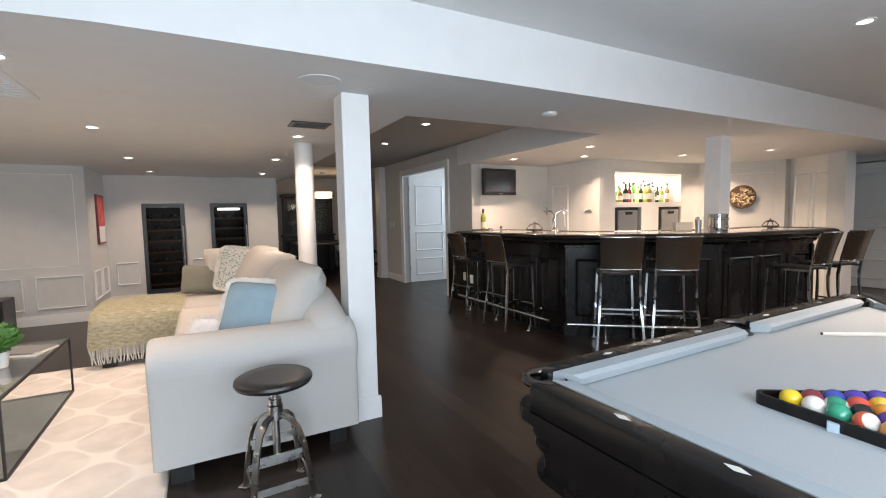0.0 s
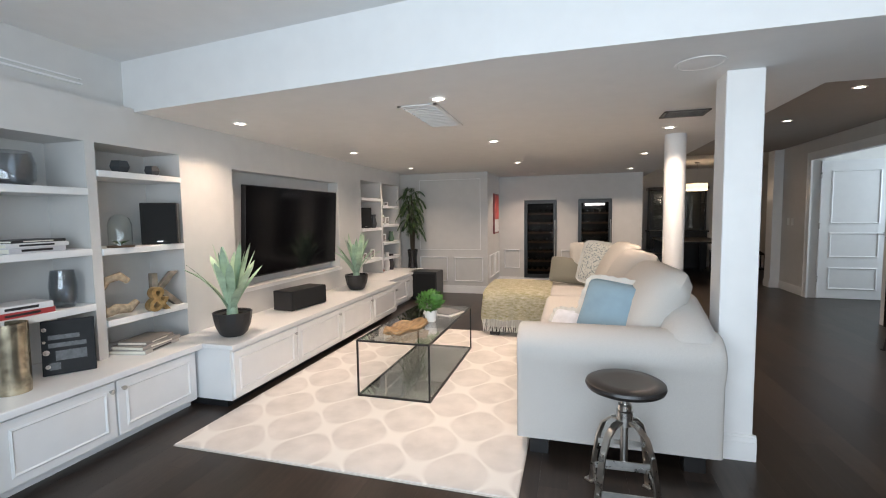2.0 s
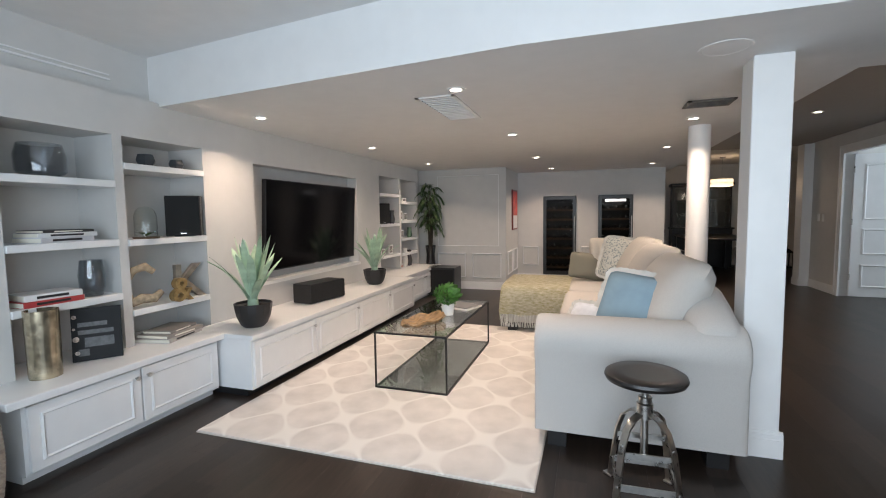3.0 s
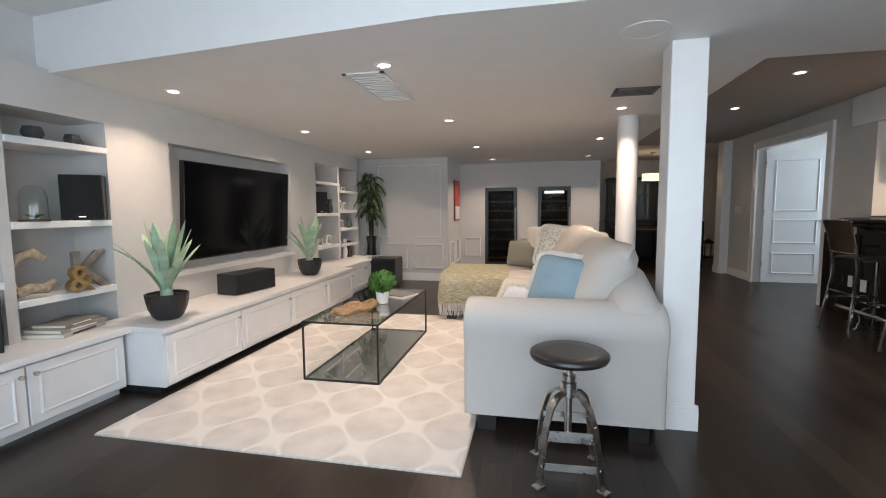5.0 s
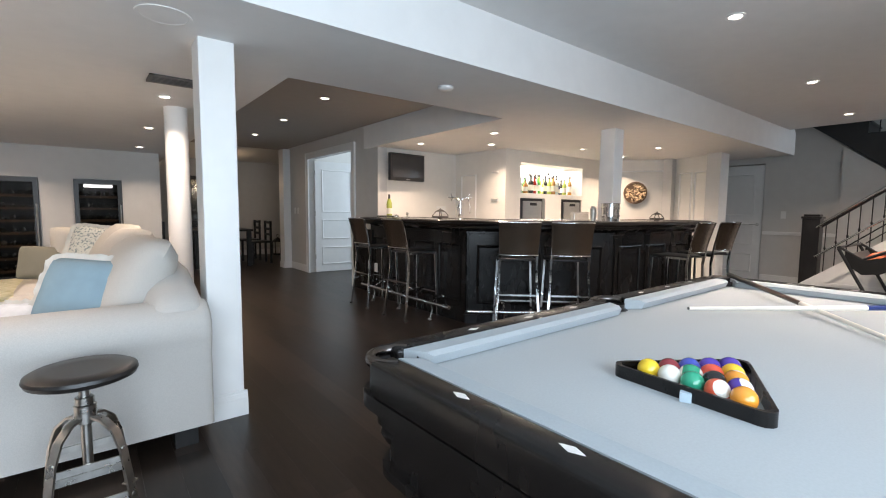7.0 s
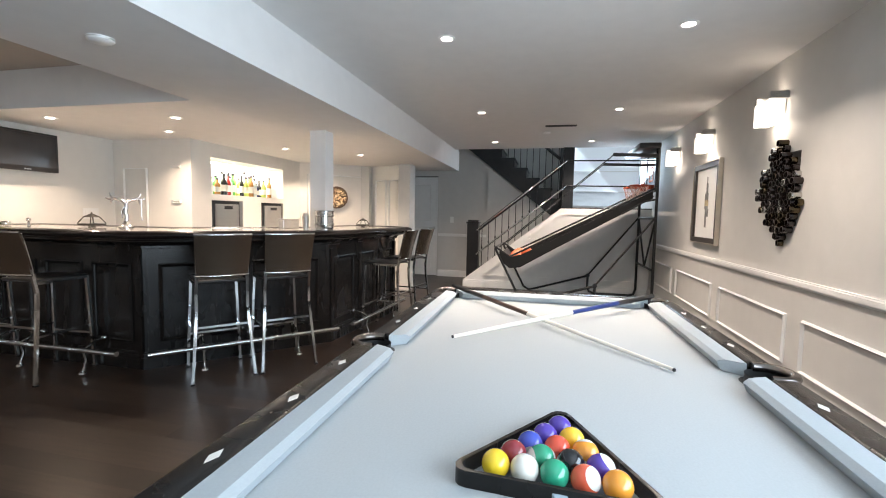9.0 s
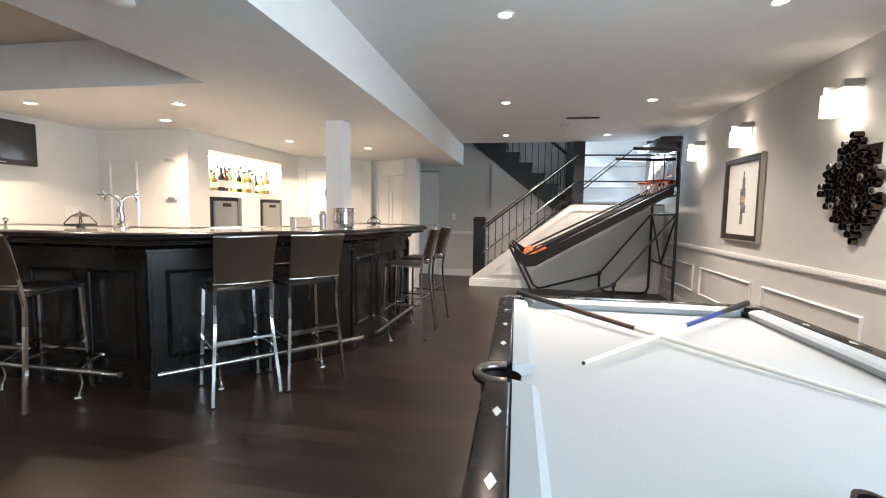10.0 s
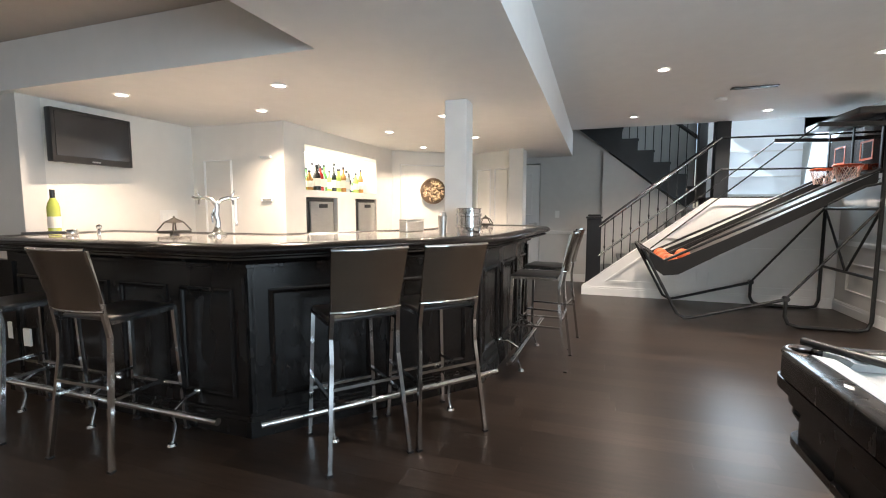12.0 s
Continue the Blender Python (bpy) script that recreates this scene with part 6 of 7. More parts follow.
# knitted throw over the chaise end
M_THROW = material("yellow_cream_knit", (0.62, 0.57, 0.36), 0.95, scale=30, vary=0.45, bump=0.9, bump_scale=90, stretch=(0.6, 2.0, 2.0))
M_THROW.node_tree.nodes["Color Ramp"].color_ramp.elements[0].color = (0.50, 0.46, 0.24, 1)
M_THROW.node_tree.nodes["Color Ramp"].color_ramp.elements[1].color = (0.84, 0.80, 0.68, 1)
t = thing("knitted_throw", "yellow and cream knitted throw over the chaise", "throw", pose(0, 0, 0))
bm = bmesh.new()
path = [(5.205, 0.19), (5.20, 0.27), (5.205, 0.40), (5.225, 0.475), (5.29, 0.505), (5.5, 0.515), (5.8, 0.518), (6.1, 0.515)]
cols = []
for i in range(17):
    x = -0.30 + 0.72 * i / 16
    col = []
    for j, (y, z) in enumerate(path):
        col.append(bm.verts.new((x + 0.010 * noise.noise((x * 5, y * 4, 1)), y - 0.012 * math.sin(i * 1.7) * (1 if j < 4 else 0), z + 0.008 * noise.noise((x * 9, y * 9, 3)) + (0.012 * math.sin(i * 0.9) if j == 0 else 0))))
    cols.append(col)
first = [bm.verts.new((-0.315 + 0.008 * math.sin(j * 2.0), y if j > 3 else y, max(0.14, z - 0.30) if j > 2 else z * 0.6)) for j, (y, z) in enumerate(path)]
cols.insert(0, first)
for a, b in zip(cols, cols[1:]):
    for j in range(len(path) - 1):
        bm.faces.new((a[j], a[j + 1], b[j + 1], b[j]))
bmesh.ops.solidify(bm, geom=bm.faces[:], thickness=0.012)
part("knit", bm, M_THROW, t, "", 60)
bm = bmesh.new()
r = random.Random(6)
for i in range(46):
    x = -0.30 + 0.72 * i / 45
    tube(bm, [(x, 5.20, 0.20), (x + r.uniform(-0.01, 0.01), 5.195, 0.13), (x + r.uniform(-0.015, 0.015), 5.195, 0.065)], 0.0055, 5)
part("fringe", bm, M_FRINGE, t, "cream tassel fringe")

# ---- turned industrial stool ----
t = thing("industrial_stool", "round black-topped stool with steel legs beside the sofa", "stool", pose(0.865, 2.58, 0, 0, 0, 2))
part("seat", lathe(bmesh.new(), [(0, 0.530), (0.15, 0.530), (0.168, 0.538), (0.174, 0.552), (0.170, 0.564), (0.155, 0.572), (0.10, 0.569), (0, 0.565)], 48), material("black_lacquered_wood", (0.016, 0.014, 0.013), 0.36, scale=9, vary=0.3), t, "dished black wooden seat", 40)
part("screw", lathe(bmesh.new(), [(0.017, 0.17), (0.017, 0.53)], 14), M_PEWTER, t, "steel screw", 50)
part("collar", lathe(bmesh.new(), [(0.026, 0.36), (0.036, 0.365), (0.036, 0.43), (0.03, 0.435), (0.03, 0.46), (0.018, 0.462)], 18), M_PEWTER, t, "steel collar", 40)
for i in range(4):
    a = 45 + 90 * i
    m = pose(0, 0, 0, 0, 0, a)
    pts = [(0.028, 0, 0.385), (0.07, 0, 0.375), (0.115, 0, 0.335), (0.145, 0, 0.26), (0.165, 0, 0.15), (0.185, 0, 0.01)]
    bm = bmesh.new()
    rows = []
    for k, p in enumerate(pts):
        d = Vector(pts[min(k + 1, 5)]) - Vector(pts[max(k - 1, 0)])
        nn = Vector((-d.z, 0, d.x)).normalized() * 0.0045
        rows.append([bm.verts.new(m @ (Vector(p) + nn * s + Vector((0, w * 0.016, 0)))) for s, w in ((1, -1), (1, 1), (-1, 1), (-1, -1))])
    for u, v in zip(rows, rows[1:]):
        for k in range(4):
            bm.faces.new((u[k], u[(k + 1) % 4], v[(k + 1) % 4], v[k]))
    bm.faces.new(rows[0]), bm.faces.new(rows[-1][::-1])
    lg = part("leg", bm, M_PEWTER, t, "curved flat steel leg", 50)
    part("foot", box(bmesh.new(), 0.168, 0.215, -0.02, 0.02, 0, 0.01, bevel=0.002, seg=1, m=m), M_PEWTER, lg)
    for z, rr in ((0.09, 0.176), (0.27, 0.146)):
        part("rivet", lathe(bmesh.new(), [(0, -0.003), (0.007, -0.002), (0.007, 0.004), (0, 0.007)], 10, m=m @ pose(rr, 0, z, 0, 90)), M_STEEL, lg)
for i in range(4):
    m = pose(0, 0, 0, 0, 0, 90 * i)
    part("stretcher", box(bmesh.new(), -0.122, 0.122, -0.128, -0.120, 0.075, 0.105, m=m), M_PEWTER, t, "flat steel stretcher")
for s in (-1, 1):
    part("stretcher", box(bmesh.new(), -0.105, 0.105, s * 0.1 - 0.004, s * 0.1 + 0.004, 0.215, 0.24), M_PEWTER, t, "flat steel stretcher")

# ---- hall and dining space ----
table = thing("dining_table", "dark wooden dining table in the back room", "dining table", pose(3.0, 11.0, 0))
part("tabletop", B(-0.55, 0.55, -0.9, 0.9, 0.72, 0.76, bevel=0.006), M_STAIRWOOD, table)
for i in (-1, 1):
    for j in (-1, 1):
        part("leg", B(i * 0.48 - 0.04, i * 0.48 + 0.04, j * 0.82 - 0.04, j * 0.82 + 0.04, 0, 0.72), M_STAIRWOOD, table)
ch = thing("dining_chair", "dark wooden dining chair with a slatted back", "dining chair", None, "chairs round the dining table")
for i in (-1, 1):
    part("leg", B(i * 0.19 - 0.02, i * 0.19 + 0.02, 0.17, 0.21, 0, 0.45), M_STAIRWOOD, ch), part("leg", B(i * 0.19 - 0.02, i * 0.19 + 0.02, -0.21, -0.17, 0, 0.92), M_STAIRWOOD, ch)
part("seat", B(-0.22, 0.22, -0.2, 0.22, 0.45, 0.49, bevel=0.01), M_STAIRWOOD, ch)
for z in (0.6, 0.72, 0.86):
    part("back_slat", B(-0.17, 0.17, -0.2, -0.18, z, z + 0.05), M_STAIRWOOD, ch)
ch.matrix_world = pose(2.2, 10.6, 0, 0, 0, -90)
for x, y, a in ((2.2, 11.4, -90), (3.8, 10.6, 90), (3.8, 11.4, 90)):
    copy_thing(ch, pose(x, y, 0, 0, 0, a))
t = thing("china_hutch", "tall dark wooden hutch with glass doors in the dining space", "cabinet", pose(3.05, 12.36, 0))
part("base_cabinet", B(-0.62, 0.62, -0.22, 0.22, 0.0, 0.86, bevel=0.006), M_STAIRWOOD, t)
part("worktop", B(-0.65, 0.65, -0.25, 0.22, 0.86, 0.90, bevel=0.006), M_STAIRWOOD, t)
part("back_panel", B(-0.60, 0.60, 0.19, 0.22, 0.90, 1.86), M_STAIRWOOD, t)
part("cornice", B(-0.65, 0.65, -0.17, 0.22, 1.86, 1.93, bevel=0.015), M_STAIRWOOD, t)
for x in (-0.61, -0.02, 0.57):
    part("upright", B(x, x + 0.04, -0.13, 0.19, 0.90, 1.86), M_STAIRWOOD, t)
for z in (1.22, 1.54):
    part("shelf", B(-0.57, 0.57, -0.10, 0.19, z, z + 0.02), M_STAIRWOOD, t)
    for k in range(6):
        part("wine_glass", lathe(bmesh.new(), [(0, 0), (0.032, 0.002), (0.005, 0.012), (0.005, 0.08), (0.034, 0.11), (0.03, 0.17)], 12, (-0.48 + 0.19 * k, 0.02, z + 0.02)), M_GLASS, t, "clear wine glass", 50)
for x in (-0.57, 0.02):
    dr = part("door", B(x, x + 0.55, -0.14, -0.132, 0.92, 1.84), M_GLASS, t, "glass door")
    part("door_frame", B(x, x + 0.05, -0.146, -0.14, 0.92, 1.84), M_STAIRWOOD, dr)
for k in range(3):
    dd = part("drawer_front", B(-0.60 + 0.405 * k, -0.21 + 0.405 * k, -0.235, -0.22, 0.62, 0.82, bevel=0.004, seg=1), M_STAIRWOOD, t)
    part("knob", lathe(bmesh.new(), [(0, 0), (0.008, 0.004), (0.012, 0.018), (0, 0.026)], 10, m=pose(-0.405 + 0.405 * k, -0.235, 0.72, 90)), M_STEEL, dd, "steel knob", 40)
t = thing("pendant_light", "lit cream drum pendant over the dining table", "pendant light", pose(3.15, 11.0, 0))
part("cord", tube(bmesh.new(), [(0, 0, 1.92), (0, 0, ZR)], 0.006, 6), M_STEEL, t)
part("canopy", lathe(bmesh.new(), [(0, ZR - 0.03), (0.05, ZR - 0.025), (0.055, ZR)], 18), M_STEEL, t)
part("shade", lathe(bmesh.new(), [(0.20, 1.78), (0.20, 1.92), (0.196, 1.92), (0.196, 1.78)], 32), glowing("lit_drum_shade", (1.0, 0.78, 0.48), 2.2), t, "lit cream fabric shade", 40)
part("shade_band", lathe(bmesh.new(), [(0.202, 1.84), (0.203, 1.845), (0.202, 1.85)], 32), M_STEEL, t)
lamp("pendant_lamp", "POINT", pose(3.15, 11.0, 1.72), 9, (1.0, 0.72, 0.45)).data.shadow_soft_size = 0.1
t = thing("wall_ornament", "dark metal leaf-spray ornament on the dining wall", "wall art", pose(5.18, 12.6, 1.05))
part("stem", tube(bmesh.new(), [(0, -0.02, 0), (0.04, -0.025, 0.22), (-0.03, -0.025, 0.44), (0.01, -0.02, 0.66)], 0.012, 6), M_BLACKMETAL, t)
for k in range(9):
    sg = 1 if k % 2 else -1
    part("leaf", lathe(bmesh.new(), [(0, -0.008), (0.055, -0.004), (0.06, 0.0), (0, 0.006)], 10, m=pose(sg * 0.06, -0.03, 0.05 + 0.07 * k, 90, 25 * sg)), M_BLACKMETAL, t, "round dark metal leaf", 40)
t = thing("floor_lantern", "black metal lantern on the floor of the hall", "lantern", pose(4.72, 12.2, 0))
part("base", B(-0.12, 0.12, -0.12, 0.12, 0, 0.04, bevel=0.004), M_BLACKMETAL, t)
for i in (-1, 1):
    for j in (-1, 1):
        part("corner_bar", B(i * 0.1 - 0.01, i * 0.1 + 0.01, j * 0.1 - 0.01, j * 0.1 + 0.01, 0.04, 0.34), M_BLACKMETAL, t)
part("roof", prism_cone(0.13, 0.34, 0.46), M_BLACKMETAL, t)
part("ring", tube(bmesh.new(), [(0.04 * math.cos(a), 0, 0.49 + 0.04 * math.sin(a)) for a in np.linspace(0, 6.2832, 17)[:-1]], 0.005, 6, closed=True), M_BLACKMETAL, t)
part("candle", lathe(bmesh.new(), [(0, 0.04), (0.035, 0.04), (0.035, 0.2), (0, 0.2)], 14), M_WHITE, t)


# ---- stairs ----
RISE, RUN, LAND = 0.175, 0.226, 1.40
stairs = tagged(new("staircase"), "dark wooden staircase with white panelled side", "staircase")
bm = bmesh.new()
poly = [(RIGHT, 0), (2.35, 0), (2.35, 0.13), (0.74, LAND - 0.012), (RIGHT, LAND - 0.012)]
a = [bm.verts.new((STAIR, y, z)) for y, z in poly]
b = [bm.verts.new((STAIR + 0.09, y, z)) for y, z in poly]
bm.faces.new(a), bm.faces.new(b[::-1])
for i in range(5):
    bm.faces.new((a[i], a[(i + 1) % 5], b[(i + 1) % 5], b[i]))
part("side_panel", bm, M_TRIM, stairs, "white panelled stair side")
bm = bmesh.new()


def strip(bm, y0, z0, y1, z1, w=0.028, t=0.014, x=STAIR):
    d = Vector((0, y1 - y0, z1 - z0))
    L = d.length
    m = Matrix.Translation((x, y0, z0)) @ Matrix(((-1, 0, 0, 0), (0, d.y / L, d.z / L, 0), (0, d.z / L, -d.y / L, 0), (0, 0, 0, 1)))
    box(bm, 0, t, 0, L, -w / 2, w / 2, m=m)


for y0, z0, y1, z1 in ((2.02, 0.21, 1.42, 0.69), (1.42, 0.69, 0.86, 0.69), (0.86, 0.69, 0.86, 0.21), (0.86, 0.21, 2.02, 0.21),
                       (0.72, 0.21, -0.5, 0.21), (0.72, 0.72, -0.5, 0.72), (0.72, 0.21, 0.72, 0.72), (-0.5, 0.21, -0.5, 0.72),
                       (1.30, 0.86, 0.72, 1.30), (0.72, 1.30, -0.5, 1.30), (1.30, 0.86, -0.5, 0.86), (-0.5, 0.86, -0.5, 1.30)):
    strip(bm, y0, z0, y1, z1)
box(bm, STAIR - 0.02, STAIR, RIGHT + 0.02, 2.36, 0, 0.10), box(bm, STAIR - 0.014, STAIR, RIGHT + 0.02, 2.36, 0.10, 0.125)
part("side_moulding", bm, M_TRIM, stairs, "white raised mouldings")
for i in range(8):
    y1 = 2.30 - RUN * i
    z = RISE * (i + 1)
    y0 = y1 - RUN if i < 7 else -0.66
    tr = part("tread", B(STAIR + 0.09, 9.82, y0 - 0.01, y1 + 0.02, z - 0.035, z, bevel=0.006, seg=1), M_STAIRWOOD, stairs, "dark wooden tread")
    part("riser", B(STAIR + 0.095, 9.82, y1 - 0.015, y1, z - RISE, z - 0.035), M_STAIRWOOD, stairs)
part("landing", B(STAIR + 0.005, 10.04, RIGHT, 0.72, LAND - 0.04, LAND + 0.005), M_STAIRWOOD, stairs, "dark wooden landing")
for i in range(9):
    y0, z = 0.66 + 0.235 * i, LAND + 0.19 * (i + 1)
    part("tread", B(9.86, 10.74, y0 - 0.02, y0 + 0.245, z - 0.035, z, bevel=0.006, seg=1), M_STAIRWOOD, stairs, "dark wooden tread")
    part("riser", B(9.87, 10.74, y0, y0 + 0.015, z - 0.19, z - 0.035), M_STAIRWOOD, stairs)
bm = bmesh.new()
pl = [(0.66, LAND - 0.02), (0.90, LAND - 0.12)] + [(0.66 + 0.235 * 9, LAND + 0.19 * 9 - 0.36)] + [(0.66 + 0.235 * 9, LAND + 0.19 * 9)]
pl = pl + [p for i in range(8, -1, -1) for p in ((0.66 + 0.235 * (i + 1), LAND + 0.19 * (i + 1)), (0.66 + 0.235 * i, LAND + 0.19 * (i + 1)))]
pl = [p for i, p in enumerate(pl) if i == 0 or (Vector(p) - Vector(pl[i - 1])).length > 1e-4]
a = [bm.verts.new((9.82, y, z)) for y, z in pl]
b = [bm.verts.new((9.86, y, z)) for y, z in pl]
bm.faces.new(a), bm.faces.new(b[::-1])
for i in range(len(pl)):
    k = (i + 1) % len(pl)
    bm.faces.new((a[i], a[k], b[k], b[i]))
part("upper_stringer", bm, M_STAIRWOOD, stairs, "dark cut stringer of the upper flight")
part("soffit", tube(bmesh.new(), [(10.3, 0.9, LAND - 0.10), (10.3, 2.77, LAND + 1.40)], 0.02, 4, square=True), M_STAIRWOOD, stairs)


def newel(x, y, z0, z1, w=0.085):
    t = part("newel_post", B(x - w, x + w, y - w, y + w, z0, z1 - 0.06, bevel=0.004, seg=1), M_STAIRWOOD, stairs, "square black newel post")
    part("cap", B(x - w - 0.015, x + w + 0.015, y - w - 0.015, y + w + 0.015, z1 - 0.06, z1 - 0.03, bevel=0.006), M_STAIRWOOD, t)
    part("cap", B(x - w + 0.01, x + w - 0.01, y - w + 0.01, y + w - 0.01, z1 - 0.03, z1, bevel=0.006), M_STAIRWOOD, t)


RXX = STAIR + 0.13
newel(RXX, 2.21, 0.0, 1.165, 0.1)
newel(RXX, 0.635, LAND, 2.62, 0.085)
newel(9.84, 0.70, LAND, 2.75, 0.06)
SL = (LAND - 0.13) / (2.35 - 0.74)
for y in np.arange(2.06, 0.75, -0.115):
    zb, zt = 0.13 + (2.35 - y) * SL, 0.97 + (2.13 - y) * 0.80
    bm = bmesh.new()
    tube(bm, [(RXX, y, zb), (RXX, y, zt)], 0.0075, 6)
    lathe(bm, [(0.008, -0.02), (0.016, 0), (0.008, 0.02)], 8, (RXX, float(y), (zb + zt) / 2))
    part("baluster", bm, M_BLACKMETAL, stairs, "thin black iron baluster")
part("handrail", tube(bmesh.new(), [(RXX + 0.03, 2.13, 1.00), (RXX + 0.03, 0.70, 2.14)], 0.032, 8), M_STAIRWOOD, stairs, "black wooden handrail", 40)
part("metal_rail", tube(bmesh.new(), [(RXX - 0.12, 2.14, 0.985), (RXX - 0.12, 0.66, 2.17)], 0.014, 10), M_CHROME, stairs, "polished metal rail", 50)
part("metal_rail", tube(bmesh.new(), [(RXX - 0.12, 2.14, 0.57), (RXX - 0.12, 0.66, 1.76)], 0.014, 10), M_CHROME, stairs, "polished metal rail", 50)
for z in (2.17, 1.76):
    part("metal_rail", tube(bmesh.new(), [(RXX - 0.12, 0.66, z), (RXX - 0.12, -0.62, z - 0.01)], 0.012, 10), M_BLACKMETAL, stairs, "dark landing rail", 50)
for i in range(14):
    y = 0.78 + 0.118 * i
    z0 = LAND + 0.19 * (int((y - 0.66) / 0.235) + 1)
    bm = bmesh.new()
    tube(bm, [(9.90, y, z0), (9.90, y, z0 + 0.95)], 0.0075, 6)
    part("baluster", bm, M_BLACKMETAL, stairs, "thin black iron baluster")
part("handrail", tube(bmesh.new(), [(9.90, 0.72, 2.30), (9.90, 2.4, 3.65)], 0.03, 8), M_STAIRWOOD, stairs, "black wooden handrail", 40)

# ---- basketball arcade game against the stairs ----
game = thing("basketball_game", "black tube-framed double basketball arcade game", "basketball game", pose(0, 0, 0))
GX0, GX1 = 7.60, 8.74
M_BLACKCLOTH = material("black_nylon_cloth", (0.008, 0.008, 0.008), 0.75, vary=0.2)
tr = 0.019
for x in (GX0, GX1):
    part("upright", tube(bmesh.new(), [(x, -0.45, 2.20), (x, -0.45, 0.12), (x, -0.42, 0.04), (x, -0.34, 0.02), (x, 0.16, 0.02), (x, 0.25, 0.05), (x, 0.28, 0.12), (x, 0.28, 0.30)], tr, 10), M_BLACKMETAL, game, "black steel tube upright", 50)
    part("front_leg", tube(bmesh.new(), [(x, 0.26, 0.31), (x, 1.12, 0.05), (x, 1.22, 0.03), (x, 1.30, 0.08), (x, 1.66, 0.78)], tr * 0.9, 10), M_BLACKMETAL, game, "black steel tube leg", 50)
    part("brace", tube(bmesh.new(), [(x, 0.28, 0.31), (x, -0.44, 1.25)], tr * 0.7, 8), M_BLACKMETAL, game, "", 50)
    part("brace", tube(bmesh.new(), [(x, -0.44, 1.50), (x - 0.0, -0.30, 1.47), (x, -0.02, 1.30)], tr * 0.7, 8), M_BLACKMETAL, game, "", 50)
    jt = part("joint", lathe(bmesh.new(), [(0, -0.03), (0.03, -0.03), (0.03, 0.03), (0, 0.03)], 12, m=pose(x, 0.28, 0.31, 0, 90)), M_BLACKPLASTIC, game, "black plastic joint", 40)
    part("top_arm", tube(bmesh.new(), [(x, -0.45, 2.07), (x, 0.12, 2.09)], 0.03, 4, square=True), M_BLACKPLASTIC, game, "black padded arm")
    part("net_cord", tube(bmesh.new(), [(x, 1.60, 0.80), (x, 0.12, 2.08)], 0.008, 6), M_BLACKPLASTIC, game, "black net cord")
    part("ball_rail", tube(bmesh.new(), [(x, 1.66, 0.80), (x, 1.45, 0.67), (x, -0.42, 1.64)], 0.015, 8), M_BLACKMETAL, game, "", 50)
    # cloth side of the ramp
    bm = bmesh.new()
    ys = [(1.60, 0.76, 0.62), (1.45, 0.66, 0.50), (1.30, 0.70, 0.52), (0.9, 0.90, 0.76), (0.4, 1.17, 1.05), (-0.1, 1.45, 1.34), (-0.40, 1.61, 1.51)]
    A = [[bm.verts.new((x + s, y, z)) for s, z in ((-0.006, a), (0.006, a), (0.006, b), (-0.006, b))] for y, a, b in ys]
    for u, v in zip(A, A[1:]):
        for i in range(4):
            bm.faces.new((u[i], u[(i + 1) % 4], v[(i + 1) % 4], v[i]))
    bm.faces.new(A[0]), bm.faces.new(A[-1][::-1])
    part("side_cloth", bm, M_BLACKCLOTH, game, "black fabric side")
for y, z in ((-0.45, 2.18), (-0.45, 1.25), (-0.45, 0.55), (1.66, 0.79)):
    part("cross_tube", tube(bmesh.new(), [(GX0, y, z), (GX1, y, z)], tr * 0.85, 8), M_BLACKMETAL, game, "", 50)
xm = (GX0 + GX1) / 2
for x in (GX0, GX1):
    part("brace", tube(bmesh.new(), [(x, -0.45, 1.25), (xm, -0.45, 0.55)], tr * 0.7, 8), M_BLACKMETAL, game, "", 50)
M_NETCLOTH = material("brown_grey_ramp_cloth", (0.045, 0.038, 0.035), 0.45, scale=5, vary=0.3)
bm = bmesh.new()
prof = [(1.58, 0.72), (1.45, 0.52), (1.30, 0.54), (0.9, 0.79), (0.4, 1.08), (-0.1, 1.37), (-0.42, 1.55)]
for (y0, z0), (y1, z1) in zip(prof, prof[1:]):
    vs = [bm.verts.new(v) for v in ((GX0, y0, z0), (GX1, y0, z0), (GX1, y1, z1), (GX0, y1, z1), (GX0, y0, z0 - 0.008), (GX1, y0, z0 - 0.008), (GX1, y1, z1 - 0.008), (GX0, y1, z1 - 0.008))]
    for f in ((0, 1, 2, 3), (7, 6, 5, 4), (0, 4, 5, 1), (2, 6, 7, 3), (1, 5, 6, 2), (3, 7, 4, 0)):
        bm.faces.new([vs[i] for i in f])
part("ramp", bm, M_NETCLOTH, game, "dark sagging ball ramp cloth")
part("divider_bar", tube(bmesh.new(), [(xm, 1.5, 0.62), (xm, -0.4, 1.60)], 0.012, 8), M_BLACKMETAL, game, "", 50)
M_BOARD = thin_glass("smoked_backboard", (0.16, 0.085, 0.07), 0.4)
bb = part("backboard", B(GX0 + 0.02, GX1 - 0.02, -0.44, -0.425, 1.62, 2.15, bevel=0.004, seg=1), M_BOARD, game, "smoked red-brown backboard")
for x0, x1, z0, z1 in ((GX0 + 0.02, GX1 - 0.02, 1.60, 1.635), (GX0 + 0.02, GX1 - 0.02, 2.13, 2.17), (GX0 + 0.02, GX0 + 0.05, 1.62, 2.15), (GX1 - 0.05, GX1 - 0.02, 1.62, 2.15), (xm - 0.012, xm + 0.012, 1.62, 2.15)):
    part("board_frame", B(x0, x1, -0.447, -0.418, z0, z1), M_BLACKPLASTIC, bb)
